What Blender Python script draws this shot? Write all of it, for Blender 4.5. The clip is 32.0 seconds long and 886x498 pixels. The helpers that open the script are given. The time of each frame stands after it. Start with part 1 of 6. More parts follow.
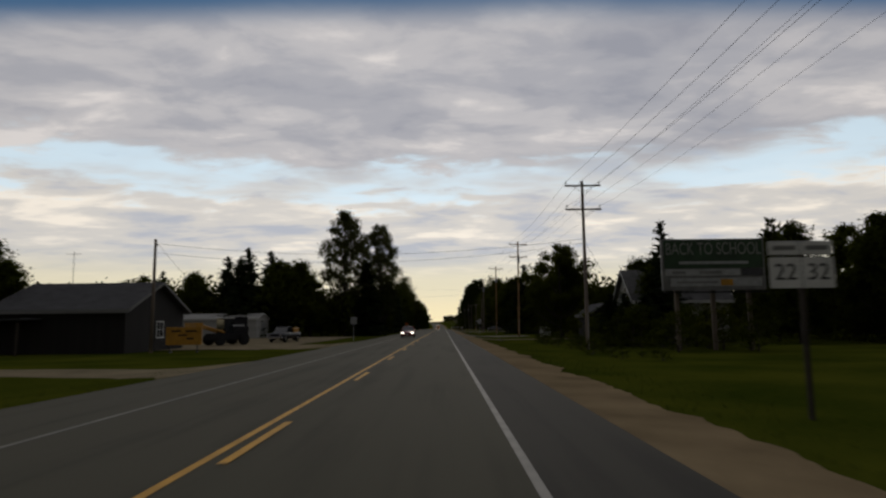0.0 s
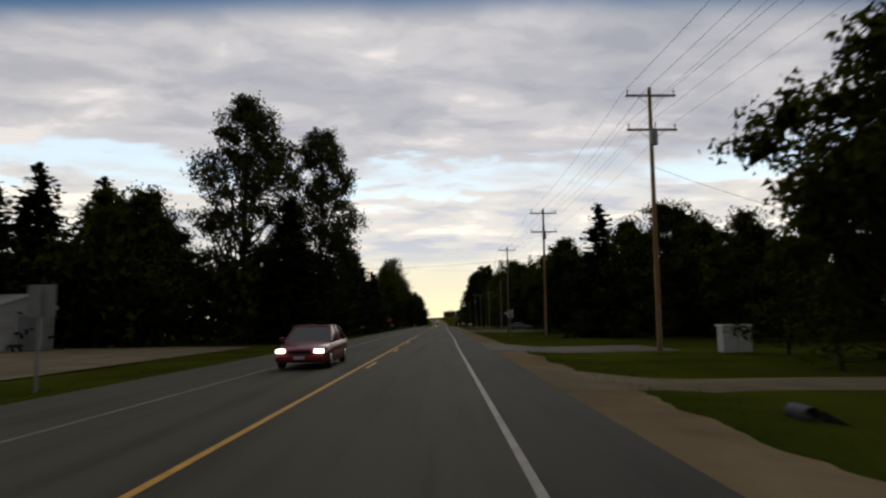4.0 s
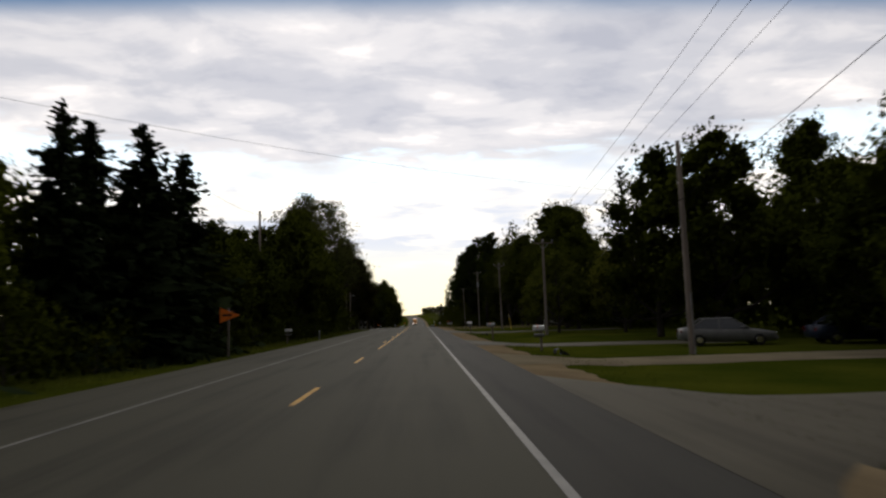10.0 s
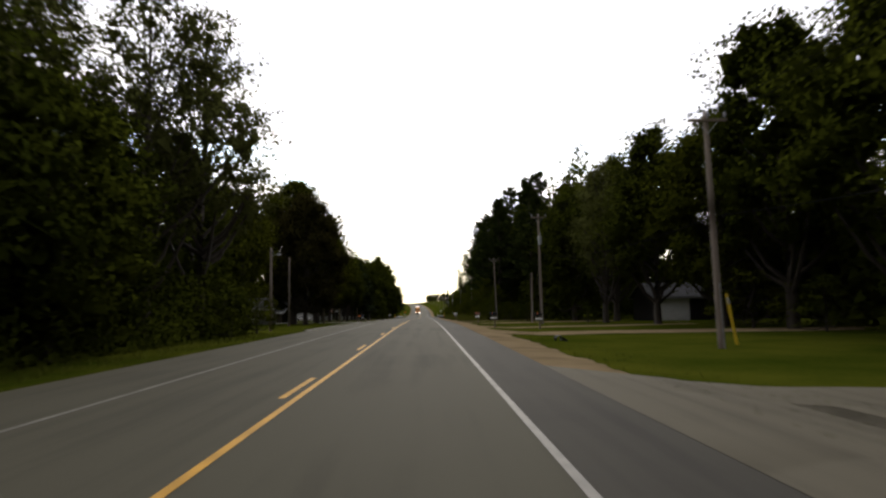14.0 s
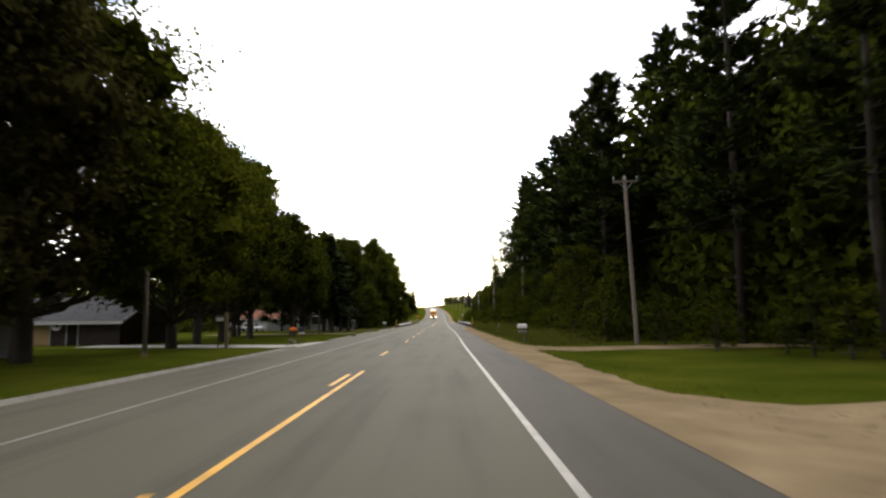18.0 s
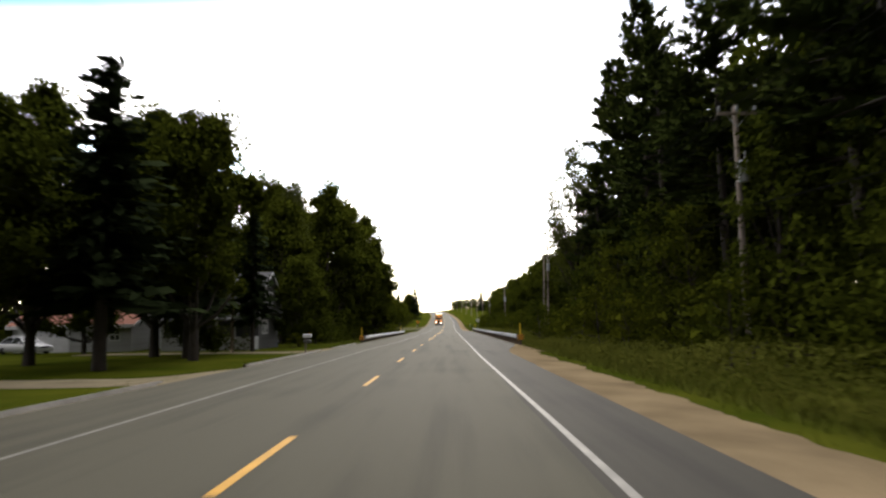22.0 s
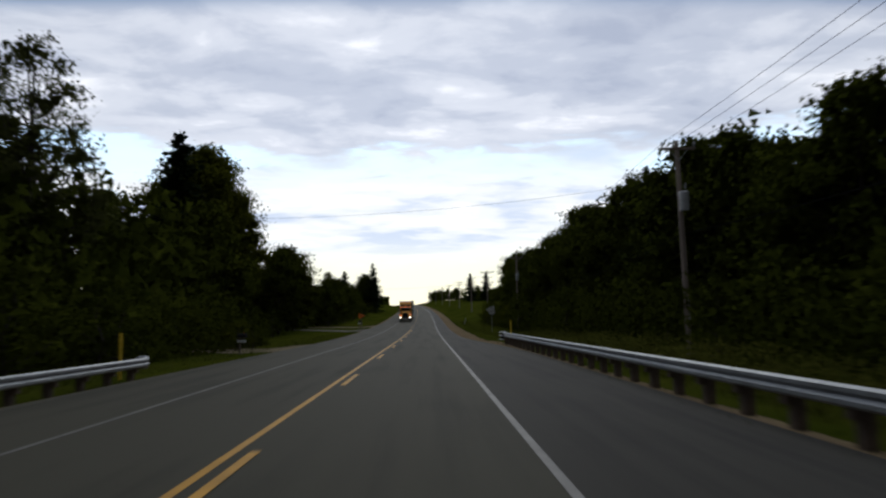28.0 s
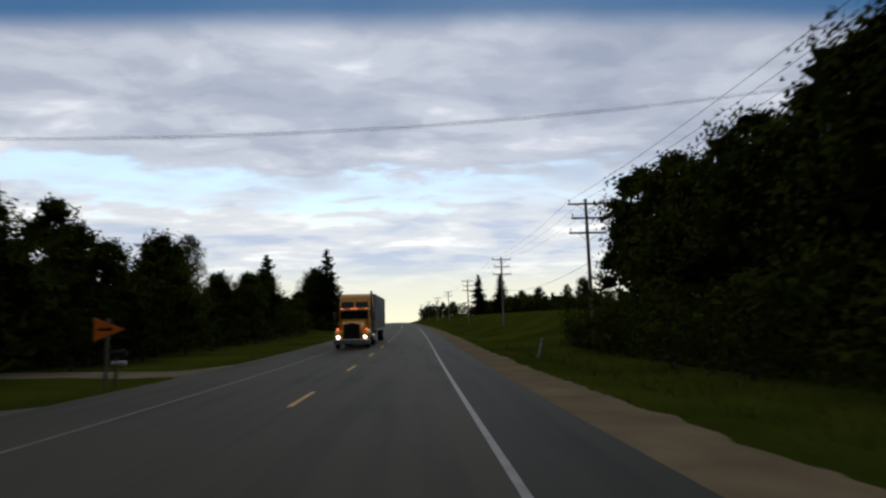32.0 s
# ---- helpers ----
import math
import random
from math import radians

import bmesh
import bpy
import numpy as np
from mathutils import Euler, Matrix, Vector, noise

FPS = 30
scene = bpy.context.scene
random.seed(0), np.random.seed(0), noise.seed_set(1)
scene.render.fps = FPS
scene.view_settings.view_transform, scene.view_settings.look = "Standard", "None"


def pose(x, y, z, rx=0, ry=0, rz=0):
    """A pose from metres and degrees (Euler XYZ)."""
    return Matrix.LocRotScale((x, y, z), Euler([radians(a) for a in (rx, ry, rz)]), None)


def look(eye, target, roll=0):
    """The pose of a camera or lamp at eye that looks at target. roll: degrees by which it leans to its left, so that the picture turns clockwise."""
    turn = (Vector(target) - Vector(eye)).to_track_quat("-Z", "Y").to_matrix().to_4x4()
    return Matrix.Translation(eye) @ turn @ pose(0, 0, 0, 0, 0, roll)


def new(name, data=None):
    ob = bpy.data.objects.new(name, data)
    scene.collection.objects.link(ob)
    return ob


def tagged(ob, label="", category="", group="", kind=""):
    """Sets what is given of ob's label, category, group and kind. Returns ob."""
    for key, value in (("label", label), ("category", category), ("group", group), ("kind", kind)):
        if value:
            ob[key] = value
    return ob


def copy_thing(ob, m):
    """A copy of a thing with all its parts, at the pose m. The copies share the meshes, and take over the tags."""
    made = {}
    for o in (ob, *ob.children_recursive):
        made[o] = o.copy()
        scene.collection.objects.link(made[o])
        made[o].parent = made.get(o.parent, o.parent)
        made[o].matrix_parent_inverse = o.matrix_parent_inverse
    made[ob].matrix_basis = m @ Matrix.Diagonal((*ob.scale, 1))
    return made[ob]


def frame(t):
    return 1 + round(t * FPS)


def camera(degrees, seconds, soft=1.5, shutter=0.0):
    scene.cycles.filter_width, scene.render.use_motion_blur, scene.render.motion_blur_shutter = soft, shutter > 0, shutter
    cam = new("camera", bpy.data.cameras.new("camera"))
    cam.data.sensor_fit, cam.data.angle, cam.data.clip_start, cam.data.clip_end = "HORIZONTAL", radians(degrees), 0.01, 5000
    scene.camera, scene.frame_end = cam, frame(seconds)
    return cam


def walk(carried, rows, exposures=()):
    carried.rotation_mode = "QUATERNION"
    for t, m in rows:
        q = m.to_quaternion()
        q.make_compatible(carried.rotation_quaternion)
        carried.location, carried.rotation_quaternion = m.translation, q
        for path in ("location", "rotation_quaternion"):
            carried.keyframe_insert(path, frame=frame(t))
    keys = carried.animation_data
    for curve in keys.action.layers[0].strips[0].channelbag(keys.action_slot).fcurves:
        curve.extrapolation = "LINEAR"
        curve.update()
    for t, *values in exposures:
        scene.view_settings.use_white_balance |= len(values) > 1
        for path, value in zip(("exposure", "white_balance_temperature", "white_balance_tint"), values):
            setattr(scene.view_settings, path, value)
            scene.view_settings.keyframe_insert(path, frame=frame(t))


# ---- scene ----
cam = camera(72.3, 32.0, soft=2.3, shutter=0.4)
# seconds, then place and turn of the camera as pose() takes them
PATH = [
    (0, 2.7, 0, 1.48, 96.78, 0.65, -0.01),
    (0.5, 2.72, 7.12, 1.43, 96.08, 0.34, -0.65),
    (1, 2.74, 14.46, 1.37, 95.99, 0.33, -0.69),
    (1.5, 2.76, 21.84, 1.32, 96.39, 0.51, -0.54),
    (2, 2.78, 29.12, 1.27, 97, 1, -0.18),
    (2.5, 2.8, 36.56, 1.22, 96.4, 1.09, -0.33),
    (3, 2.82, 43.99, 1.17, 96.81, 1.08, -0.17),
    (3.5, 2.8, 51.58, 1.11, 96.41, 0.88, -0.07),
    (5.5, 2.64, 81.7, 0.9, 96.97, 0.76, 0.33),
    (6, 2.62, 89.24, 0.85, 97.57, 0.56, 1.33),
    (6.5, 2.58, 96.46, 0.8, 97.88, 0.81, 2),
    (7, 2.54, 103.99, 0.75, 97.09, 1.46, 1.86),
    (7.5, 2.49, 111.06, 0.7, 96, 1.71, 0.43),
    (8, 2.45, 118.44, 0.65, 96.01, 2.16, 0.89),
    (8.5, 2.41, 126.29, 0.59, 95.12, 1.62, -0.34),
    (9, 2.37, 134.45, 0.53, 94.53, 1.37, -0.97),
    (9.5, 2.36, 142.3, 0.48, 95.93, 1.76, -1.07),
    (10, 2.35, 150.47, 0.42, 96.12, 1.56, -2.06),
    (10.5, 2.34, 158.47, 0.37, 96.12, 1.46, -1.46),
    (11, 2.33, 166.32, 0.31, 96.02, 1.35, -1.35),
    (11.5, 2.32, 174.33, 0.25, 95.51, 0.85, -1.95),
    (12, 2.31, 182.34, 0.2, 95.51, 1.04, -1.54),
    (12.5, 2.3, 190.5, 0.14, 95.61, 0.94, -1.44),
    (13, 2.29, 198.51, 0.09, 95.81, 0.84, -1.43),
    (13.5, 2.28, 206.36, 0.03, 95.78, 1.31, -0.77),
    (14, 2.27, 214.37, -0.03, 95.05, 0.89, -1.7),
    (14.5, 2.26, 222.53, -0.08, 96.13, 1.16, -0.53),
    (15, 2.25, 230.54, -0.14, 95.2, 0.94, -0.36),
    (15.5, 2.27, 238.54, -0.19, 95.3, 0.84, 0.14),
    (17.5, 2.4, 271, -0.5, 94.65, 1.06, 0.25),
    (18, 2.43, 279.25, -0.62, 95.4, 0.96, -0.05),
    (18.5, 2.46, 286.98, -0.76, 95.9, 1.44, 0.01),
    (19, 2.48, 294.84, -0.92, 95.78, 1.51, -0.43),
    (19.5, 2.43, 302.7, -1.08, 96.03, 1.47, 0.09),
    (20, 2.38, 310.69, -1.24, 95.88, 1.33, 0.3),
    (20.5, 2.33, 318.42, -1.39, 96.13, 1.19, 0.91),
    (21, 2.27, 326.41, -1.55, 95.98, 1.54, 0.62),
    (21.5, 2.22, 334.4, -1.71, 95.93, 1.4, 1.23),
    (22, 2.17, 342.53, -1.87, 95.98, 1.06, 0.65),
    (22.5, 2.12, 350.65, -2.03, 96.03, 1.32, 0.16),
    (23, 2.06, 358.9, -2.2, 95.58, 1.47, -0.63),
    (23.5, 2.06, 367.28, -2.37, 94.75, 1.64, -1.58),
    (24, 2.06, 375.8, -2.54, 94.01, 0.6, -2.22),
    (24.5, 2.1, 384.18, -2.71, 94.81, 0.2, -2.12),
    (25, 2.14, 392.44, -2.87, 95.11, -0.1, -2.12),
    (25.5, 2.18, 401.21, -3.05, 95.31, -0.2, -2.12),
    (27.5, 2.3, 437, -3.76, 95.38, 0.71, -2.08),
    (28, 2.34, 445.7, -3.94, 95.58, 1.11, -1.48),
    (28.5, 2.33, 454.57, -4.11, 96.03, 0.85, -1.46),
    (29, 2.31, 463.97, -4.3, 96.59, 1.09, -1.24),
    (29.5, 2.35, 473.28, -4.49, 96.63, 1.14, -1.81),
    (30, 2.39, 482.76, -4.68, 96.48, 2.08, -2.68),
    (30.5, 2.43, 493.2, -4.88, 96.72, 1.42, -2.04),
    (31, 2.48, 503.21, -5.04, 97.03, 1.07, -2.01),
    (31.5, 2.56, 513.73, -5.16, 97.83, 1.21, -1.4),
    (32, 2.65, 523.3, -5.22, 97.5, 1.55, -2.29),
]
EXPOSURES = [(0, -0.2, 6800, 10), (3.5, -0.02, 6800, 10), (5.5, 0.55, 6800, 10), (9, 0.55, 6800, 10), (12.5, 0.75, 6850, 10), (13.5, 1.25, 6900, 10), (14.2, 1.75, 6950, 10), (15.5, 2.25, 6950, 10), (17.5, 2.6, 6950, 10), (25.5, 2.45, 6850, 10), (26.5, 1.4, 6500, 9), (27.5, 0.6, 6120, 8), (29, 0.30, 5950, 8), (32, 0.1, 5950, 8)]
walk(cam, [(t, pose(x, y, z, rx, ry, rz)) for t, x, y, z, rx, ry, rz in PATH], EXPOSURES)

# ---- light: overcast evening sky, brighter low ahead ----
world = bpy.data.worlds.new("evening_sky")
scene.world = world
world.use_nodes = True
wt = world.node_tree


def wnode(kind, **props):
    n = wt.nodes.new(kind)
    for k, v in props.items():
        n.inputs[k].default_value = v
    return n


def wmath(op, a, b=None):
    n = wt.nodes.new("ShaderNodeMath")
    n.operation = op
    for i, v in enumerate((a, b)):
        if v is None:
            continue
        if isinstance(v, (int, float)):
            n.inputs[i].default_value = v
        else:
            wt.links.new(v, n.inputs[i])
    return n.outputs[0]


def wramp(fac, stops, interp="EASE"):
    n = wt.nodes.new("ShaderNodeValToRGB")
    n.color_ramp.interpolation = interp
    e = n.color_ramp.elements
    while len(e) < len(stops):
        e.new(0.5)
    for el, (p, c) in zip(e, stops):
        el.position, el.color = p, (*c, 1) if len(c) == 3 else c
    wt.links.new(fac, n.inputs[0])
    return n.outputs[0]


def wmix(fac, a, b, blend="MIX"):
    n = wt.nodes.new("ShaderNodeMix")
    n.data_type, n.blend_type = "RGBA", blend
    for sock, v in ((n.inputs[0], fac), (n.inputs[6], a), (n.inputs[7], b)):
        if isinstance(v, (int, float)):
            sock.default_value = v
        elif isinstance(v, tuple):
            sock.default_value = (*v, 1)
        else:
            wt.links.new(v, sock)
    return n.outputs[2]


bg = wt.nodes["Background"]
bg.inputs["Strength"].default_value = 0.1
sky = wt.nodes.new("ShaderNodeTexSky")
sky.sky_type, sky.sun_disc = "NISHITA", False
sky.sun_elevation, sky.sun_rotation = radians(24), radians(8)
coord = wt.nodes.new("ShaderNodeTexCoord")
sep = wt.nodes.new("ShaderNodeSeparateXYZ")
wt.links.new(coord.outputs["Generated"], sep.inputs[0])
dx, dy, dz = sep.outputs
elev = wmath("ARCSINE", wmath("MAXIMUM", dz, 0.0))
fac = wmath("DIVIDE", elev, radians(60))
# cloud deck: directions thrown onto a flat layer overhead, drawn out across the view
inv = wmath("ADD", wmath("MAXIMUM", dz, 0.0), 0.10)
comb = wt.nodes.new("ShaderNodeCombineXYZ")
wt.links.new(wmath("DIVIDE", dx, inv), comb.inputs[0])
wt.links.new(wmath("MULTIPLY", wmath("DIVIDE", dy, inv), 1.45), comb.inputs[1])
big = wnode("ShaderNodeTexNoise", Scale=0.8, Detail=5.0, Roughness=0.5, Distortion=0.3)
fine = wnode("ShaderNodeTexNoise", Scale=2.6, Detail=7.0, Roughness=0.56, Distortion=0.3)
for n in (big, fine):
    wt.links.new(comb.outputs[0], n.inputs["Vector"])
clouds = wmath("ADD", wmath("MULTIPLY", big.outputs[0], 0.56), wmath("MULTIPLY", fine.outputs[0], 0.44))
soft_cloud = wramp(clouds, [(0.37, (0.275, 0.29, 0.345)), (0.46, (0.345, 0.355, 0.40)), (0.54, (0.44, 0.44, 0.47)), (0.63, (0.62, 0.60, 0.605))])
low_cloud = wramp(clouds, [(0.38, (0.40, 0.43, 0.50)), (0.50, (0.56, 0.55, 0.54)), (0.62, (0.80, 0.75, 0.68))])
# warm clear light at the horizon, a pale blue break higher up, the grey deck above
glow = wramp(fac, [(0.0, (0.80, 0.70, 0.46)), (0.06, (0.66, 0.62, 0.48)), (0.12, (0.52, 0.53, 0.52))])
layer = wmix(wramp(fac, [(0.05, (0, 0, 0)), (0.13, (1, 1, 1))]), glow, low_cloud)
wob = wmath("ADD", fac, wmath("MULTIPLY", wmath("SUBTRACT", fine.outputs[0], 0.5), 0.16))
gap = wramp(wob, [(0.175, (0, 0, 0)), (0.205, (1, 1, 1)), (0.225, (1, 1, 1)), (0.255, (0, 0, 0))])
layer = wmix(wramp(wob, [(0.20, (0, 0, 0)), (0.26, (1, 1, 1))]), layer, soft_cloud)
torn = wramp(big.outputs[0], [(0.42, (0.15, 0.15, 0.15)), (0.56, (1, 1, 1))])
layer = wmix(wmath("MULTIPLY", wmath("MULTIPLY", gap, 0.8), torn), layer, (0.55, 0.72, 0.86))
# blue band added to the sky ahead, standing in for the windscreen's tint strip
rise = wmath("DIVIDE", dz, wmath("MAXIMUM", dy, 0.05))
tint_band = wramp(rise, [(0.50, (0, 0, 0)), (0.565, (1, 1, 1)), (0.60, (1, 1, 1)), (0.75, (0.0, 0.0, 0.0))])
# the deck turns darker away from the bright quarter of the sky
ahead = wmath("ADD", wmath("MULTIPLY", dy, 0.40), 0.60)
deck = wmix(1.0, layer, ahead, "MULTIPLY")
deck = wmix(1.0, deck, (13.5, 13.5, 13.5), "MULTIPLY")
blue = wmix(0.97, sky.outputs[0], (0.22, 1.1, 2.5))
final = wmix(wmath("MULTIPLY", tint_band, 0.9), deck, blue)
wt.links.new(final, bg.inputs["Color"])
sun = new("sun", bpy.data.lights.new("sun", "SUN"))
sun.data.energy, sun.data.angle, sun.data.color = 0.35, radians(20), (1, 0.95, 0.87)
sun.matrix_world = look((8, 100, 45), (0, 0, 0))

# ---- materials ----
def material(name, base, rough=0.8, metal=0.0, var=0.25, scale=3.0, fine=40.0, bump=0.15, spec=0.3, coords="Object", emit=None, stretch=(1, 1, 1)):
    """A surface with colour variation at two scales and a fine relief."""
    m = bpy.data.materials.new(name)
    m.use_nodes = True
    nt = m.node_tree
    b = nt.nodes["Principled BSDF"]
    b.inputs["Roughness"].default_value, b.inputs["Metallic"].default_value = rough, metal
    b.inputs["Specular IOR Level"].default_value = spec
    tc = nt.nodes.new("ShaderNodeTexCoord")
    mp = nt.nodes.new("ShaderNodeMapping")
    mp.inputs["Scale"].default_value = stretch
    nt.links.new(tc.outputs[coords], mp.inputs[0])
    n1, n2 = nt.nodes.new("ShaderNodeTexNoise"), nt.nodes.new("ShaderNodeTexNoise")
    n1.inputs["Scale"].default_value, n1.inputs["Detail"].default_value = scale, 5
    n2.inputs["Scale"].default_value, n2.inputs["Detail"].default_value = fine, 3
    mix = nt.nodes.new("ShaderNodeMath")
    mix.operation = "MULTIPLY_ADD"
    mix.inputs[1].default_value = 0.4
    ramp = nt.nodes.new("ShaderNodeValToRGB")
    ramp.color_ramp.elements[0].position, ramp.color_ramp.elements[1].position = 0.45, 0.95
    ramp.color_ramp.elements[0].color = (*[c * (1 - var) for c in base], 1)
    ramp.color_ramp.elements[1].color = (*[min(1, c * (1 + var)) for c in base], 1)
    for n in (n1, n2):
        nt.links.new(mp.outputs[0], n.inputs["Vector"])
    nt.links.new(n2.outputs[0], mix.inputs[0])
    nt.links.new(n1.outputs[0], mix.inputs[2])
    nt.links.new(mix.outputs[0], ramp.inputs[0])
    nt.links.new(ramp.outputs[0], b.inputs["Base Color"])
    if bump:
        bu = nt.nodes.new("ShaderNodeBump")
        bu.inputs["Strength"].default_value, bu.inputs["Distance"].default_value = bump, 0.02
        nt.links.new(n2.outputs[0], bu.inputs["Height"])
        nt.links.new(bu.outputs[0], b.inputs["Normal"])
    if emit:
        b.inputs["Emission Color"].default_value, b.inputs["Emission Strength"].default_value = (*emit[:3], 1), emit[3]
    return m


def leaves(name, dark, light, through_light=0.16):
    """Foliage: a colour of its own for each plant and each leaf."""
    m = bpy.data.materials.new(name)
    m.use_nodes = True
    nt = m.node_tree
    b = nt.nodes["Principled BSDF"]
    b.inputs["Roughness"].default_value, b.inputs["Specular IOR Level"].default_value = 0.75, 0.0
    geo, info = nt.nodes.new("ShaderNodeNewGeometry"), nt.nodes.new("ShaderNodeObjectInfo")
    tc, lump = nt.nodes.new("ShaderNodeTexCoord"), nt.nodes.new("ShaderNodeTexNoise")
    lump.inputs["Scale"].default_value, lump.inputs["Detail"].default_value = 0.45, 2
    nt.links.new(tc.outputs["Object"], lump.inputs["Vector"])
    total = None
    for source, share in ((geo.outputs["Random Per Island"], 0.2), (info.outputs["Random"], 0.4), (lump.outputs[0], 0.46)):
        add = nt.nodes.new("ShaderNodeMath")
        add.operation = "MULTIPLY_ADD"
        add.inputs[1].default_value, add.inputs[2].default_value = share, -0.03
        nt.links.new(source, add.inputs[0])
        if total is not None:
            nt.links.new(total, add.inputs[2])
        total = add.outputs[0]
    mix = nt.nodes.new("ShaderNodeMix")
    mix.data_type = "RGBA"
    mix.inputs[6].default_value, mix.inputs[7].default_value = (*dark, 1), (*light, 1)
    nt.links.new(total, mix.inputs[0])
    nt.links.new(mix.outputs[2], b.inputs["Base Color"])
    tr = nt.nodes.new("ShaderNodeBsdfTranslucent")
    nt.links.new(mix.outputs[2], tr.inputs[0])
    sh = nt.nodes.new("ShaderNodeMixShader")
    sh.inputs[0].default_value = through_light
    out = nt.nodes["Material Output"]
    nt.links.new(b.outputs[0], sh.inputs[1])
    nt.links.new(tr.outputs[0], sh.inputs[2])
    nt.links.new(sh.outputs[0], out.inputs[0])
    return m


def road_material(name, lane, edge, dark_lines=True):
    """Old asphalt: wheel tracks polished lighter, darker oil strips, aggregate grain."""
    m = bpy.data.materials.new(name)
    m.use_nodes = True
    nt = m.node_tree
    b = nt.nodes["Principled BSDF"]
    b.inputs["Roughness"].default_value, b.inputs["Specular IOR Level"].default_value = 0.85, 0.06
    tc = nt.nodes.new("ShaderNodeTexCoord")
    mp = nt.nodes.new("ShaderNodeMapping")
    mp.inputs["Scale"].default_value = (1.1, 0.05, 1)
    n1, n2, n3 = (nt.nodes.new("ShaderNodeTexNoise") for _ in range(3))
    n1.inputs["Scale"].default_value, n1.inputs["Detail"].default_value = 1.6, 4
    n2.inputs["Scale"].default_value, n2.inputs["Detail"].default_value = 60, 3
    n3.inputs["Scale"].default_value, n3.inputs["Detail"].default_value = 0.25, 5
    nt.links.new(tc.outputs["Object"], mp.inputs[0])
    nt.links.new(mp.outputs[0], n1.inputs["Vector"])
    nt.links.new(tc.outputs["Object"], n2.inputs["Vector"])
    nt.links.new(tc.outputs["Object"], n3.inputs["Vector"])
    s = nt.nodes.new("ShaderNodeMath")
    s.operation = "MULTIPLY_ADD"
    s.inputs[1].default_value = 0.45
    nt.links.new(n2.outputs[0], s.inputs[0])
    nt.links.new(n1.outputs[0], s.inputs[2])
    s2 = nt.nodes.new("ShaderNodeMath")
    s2.operation = "MULTIPLY_ADD"
    s2.inputs[1].default_value = 0.5
    nt.links.new(n3.outputs[0], s2.inputs[0])
    nt.links.new(s.outputs[0], s2.inputs[2])
    ramp = nt.nodes.new("ShaderNodeValToRGB")
    e = ramp.color_ramp.elements
    e[0].position, e[0].color = 0.72, (*edge, 1)
    e[1].position, e[1].color = 1.25 - 0.25, (*lane, 1)
    nt.links.new(s2.outputs[0], ramp.inputs[0])
    nt.links.new(ramp.outputs[0], b.inputs["Base Color"])
    bu = nt.nodes.new("ShaderNodeBump")
    bu.inputs["Strength"].default_value, bu.inputs["Distance"].default_value = 0.25, 0.01
    nt.links.new(n2.outputs[0], bu.inputs["Height"])
    nt.links.new(bu.outputs[0], b.inputs["Normal"])
    return m


ASPHALT = road_material("worn_asphalt", (0.068, 0.064, 0.046), (0.046, 0.0435, 0.032))
SHOULDER = road_material("dark_asphalt", (0.050, 0.047, 0.039), (0.034, 0.032, 0.028))
GRAVEL = material("tan_gravel", (0.172, 0.130, 0.077), 0.95, var=0.3, scale=0.6, fine=35, bump=0.6, spec=0.0)
PALE = material("pale_gravel", (0.165, 0.138, 0.09), 0.95, var=0.25, scale=0.5, fine=30, bump=0.5, spec=0.0)
DRIVE = road_material("driveway_asphalt", (0.095, 0.085, 0.062), (0.066, 0.059, 0.044))
CONCRETE = material("concrete", (0.25, 0.24, 0.215), 0.9, var=0.2, scale=1.5, fine=50)
TURF = material("mown_turf", (0.040, 0.046, 0.006), 0.95, var=0.5, scale=0.22, fine=9, bump=0.5, spec=0.0)
_r = next(n for n in TURF.node_tree.nodes if n.type == "VALTORGB").color_ramp.elements
_r[0].color, _r[1].color = (0.020, 0.031, 0.003, 1), (0.060, 0.064, 0.008, 1)
GRASS = leaves("grass_blades", (0.032, 0.044, 0.006), (0.070, 0.085, 0.014), 0.2)
WEEDS = leaves("weeds", (0.036, 0.050, 0.009), (0.115, 0.112, 0.020), 0.25)
WHITE_LINE = material("white_road_paint", (0.175, 0.168, 0.148), 0.7, var=0.3, scale=2.5, fine=25, bump=0.05)
WORN_LINE = material("worn_white_road_paint", (0.125, 0.12, 0.10), 0.75, var=0.35, scale=1.2, fine=20, bump=0.05)
YELLOW_LINE = material("yellow_road_paint", (0.46, 0.235, 0.015), 0.7, var=0.3, scale=2.0, fine=25, bump=0.05)
BARK = material("bark", (0.030, 0.024, 0.018), 0.95, var=0.45, scale=4, fine=18, bump=0.8, stretch=(1, 1, 0.25))
POLE_WOOD = material("weathered_pole_wood", (0.125, 0.10, 0.078), 0.9, var=0.35, scale=3, fine=30, bump=0.4, stretch=(1, 1, 0.08))
BROWN_WOOD = material("brown_pole_wood", (0.20, 0.115, 0.045), 0.9, var=0.35, scale=3, fine=30, bump=0.4, stretch=(1, 1, 0.08))
STEEL = material("galvanised_steel", (0.27, 0.28, 0.285), 0.55, 0.7, var=0.18, scale=2.5, fine=22, bump=0.05)
DARK_STEEL = material("dark_steel", (0.05, 0.05, 0.054), 0.7, 0.3, var=0.3, scale=5, fine=30, bump=0.1)
WIRE = material("black_cable", (0.015, 0.015, 0.016), 0.8, 0.0, var=0.2, bump=0, spec=0.0)
CERAMIC = material("grey_ceramic", (0.22, 0.22, 0.23), 0.3, var=0.2, bump=0)
WHITE_SIGN = material("white_sign_sheet", (0.45, 0.45, 0.43), 0.5, var=0.12, scale=3, fine=60, bump=0)
BLACK_INK = material("black_ink", (0.012, 0.012, 0.012), 0.6, var=0.2, bump=0)
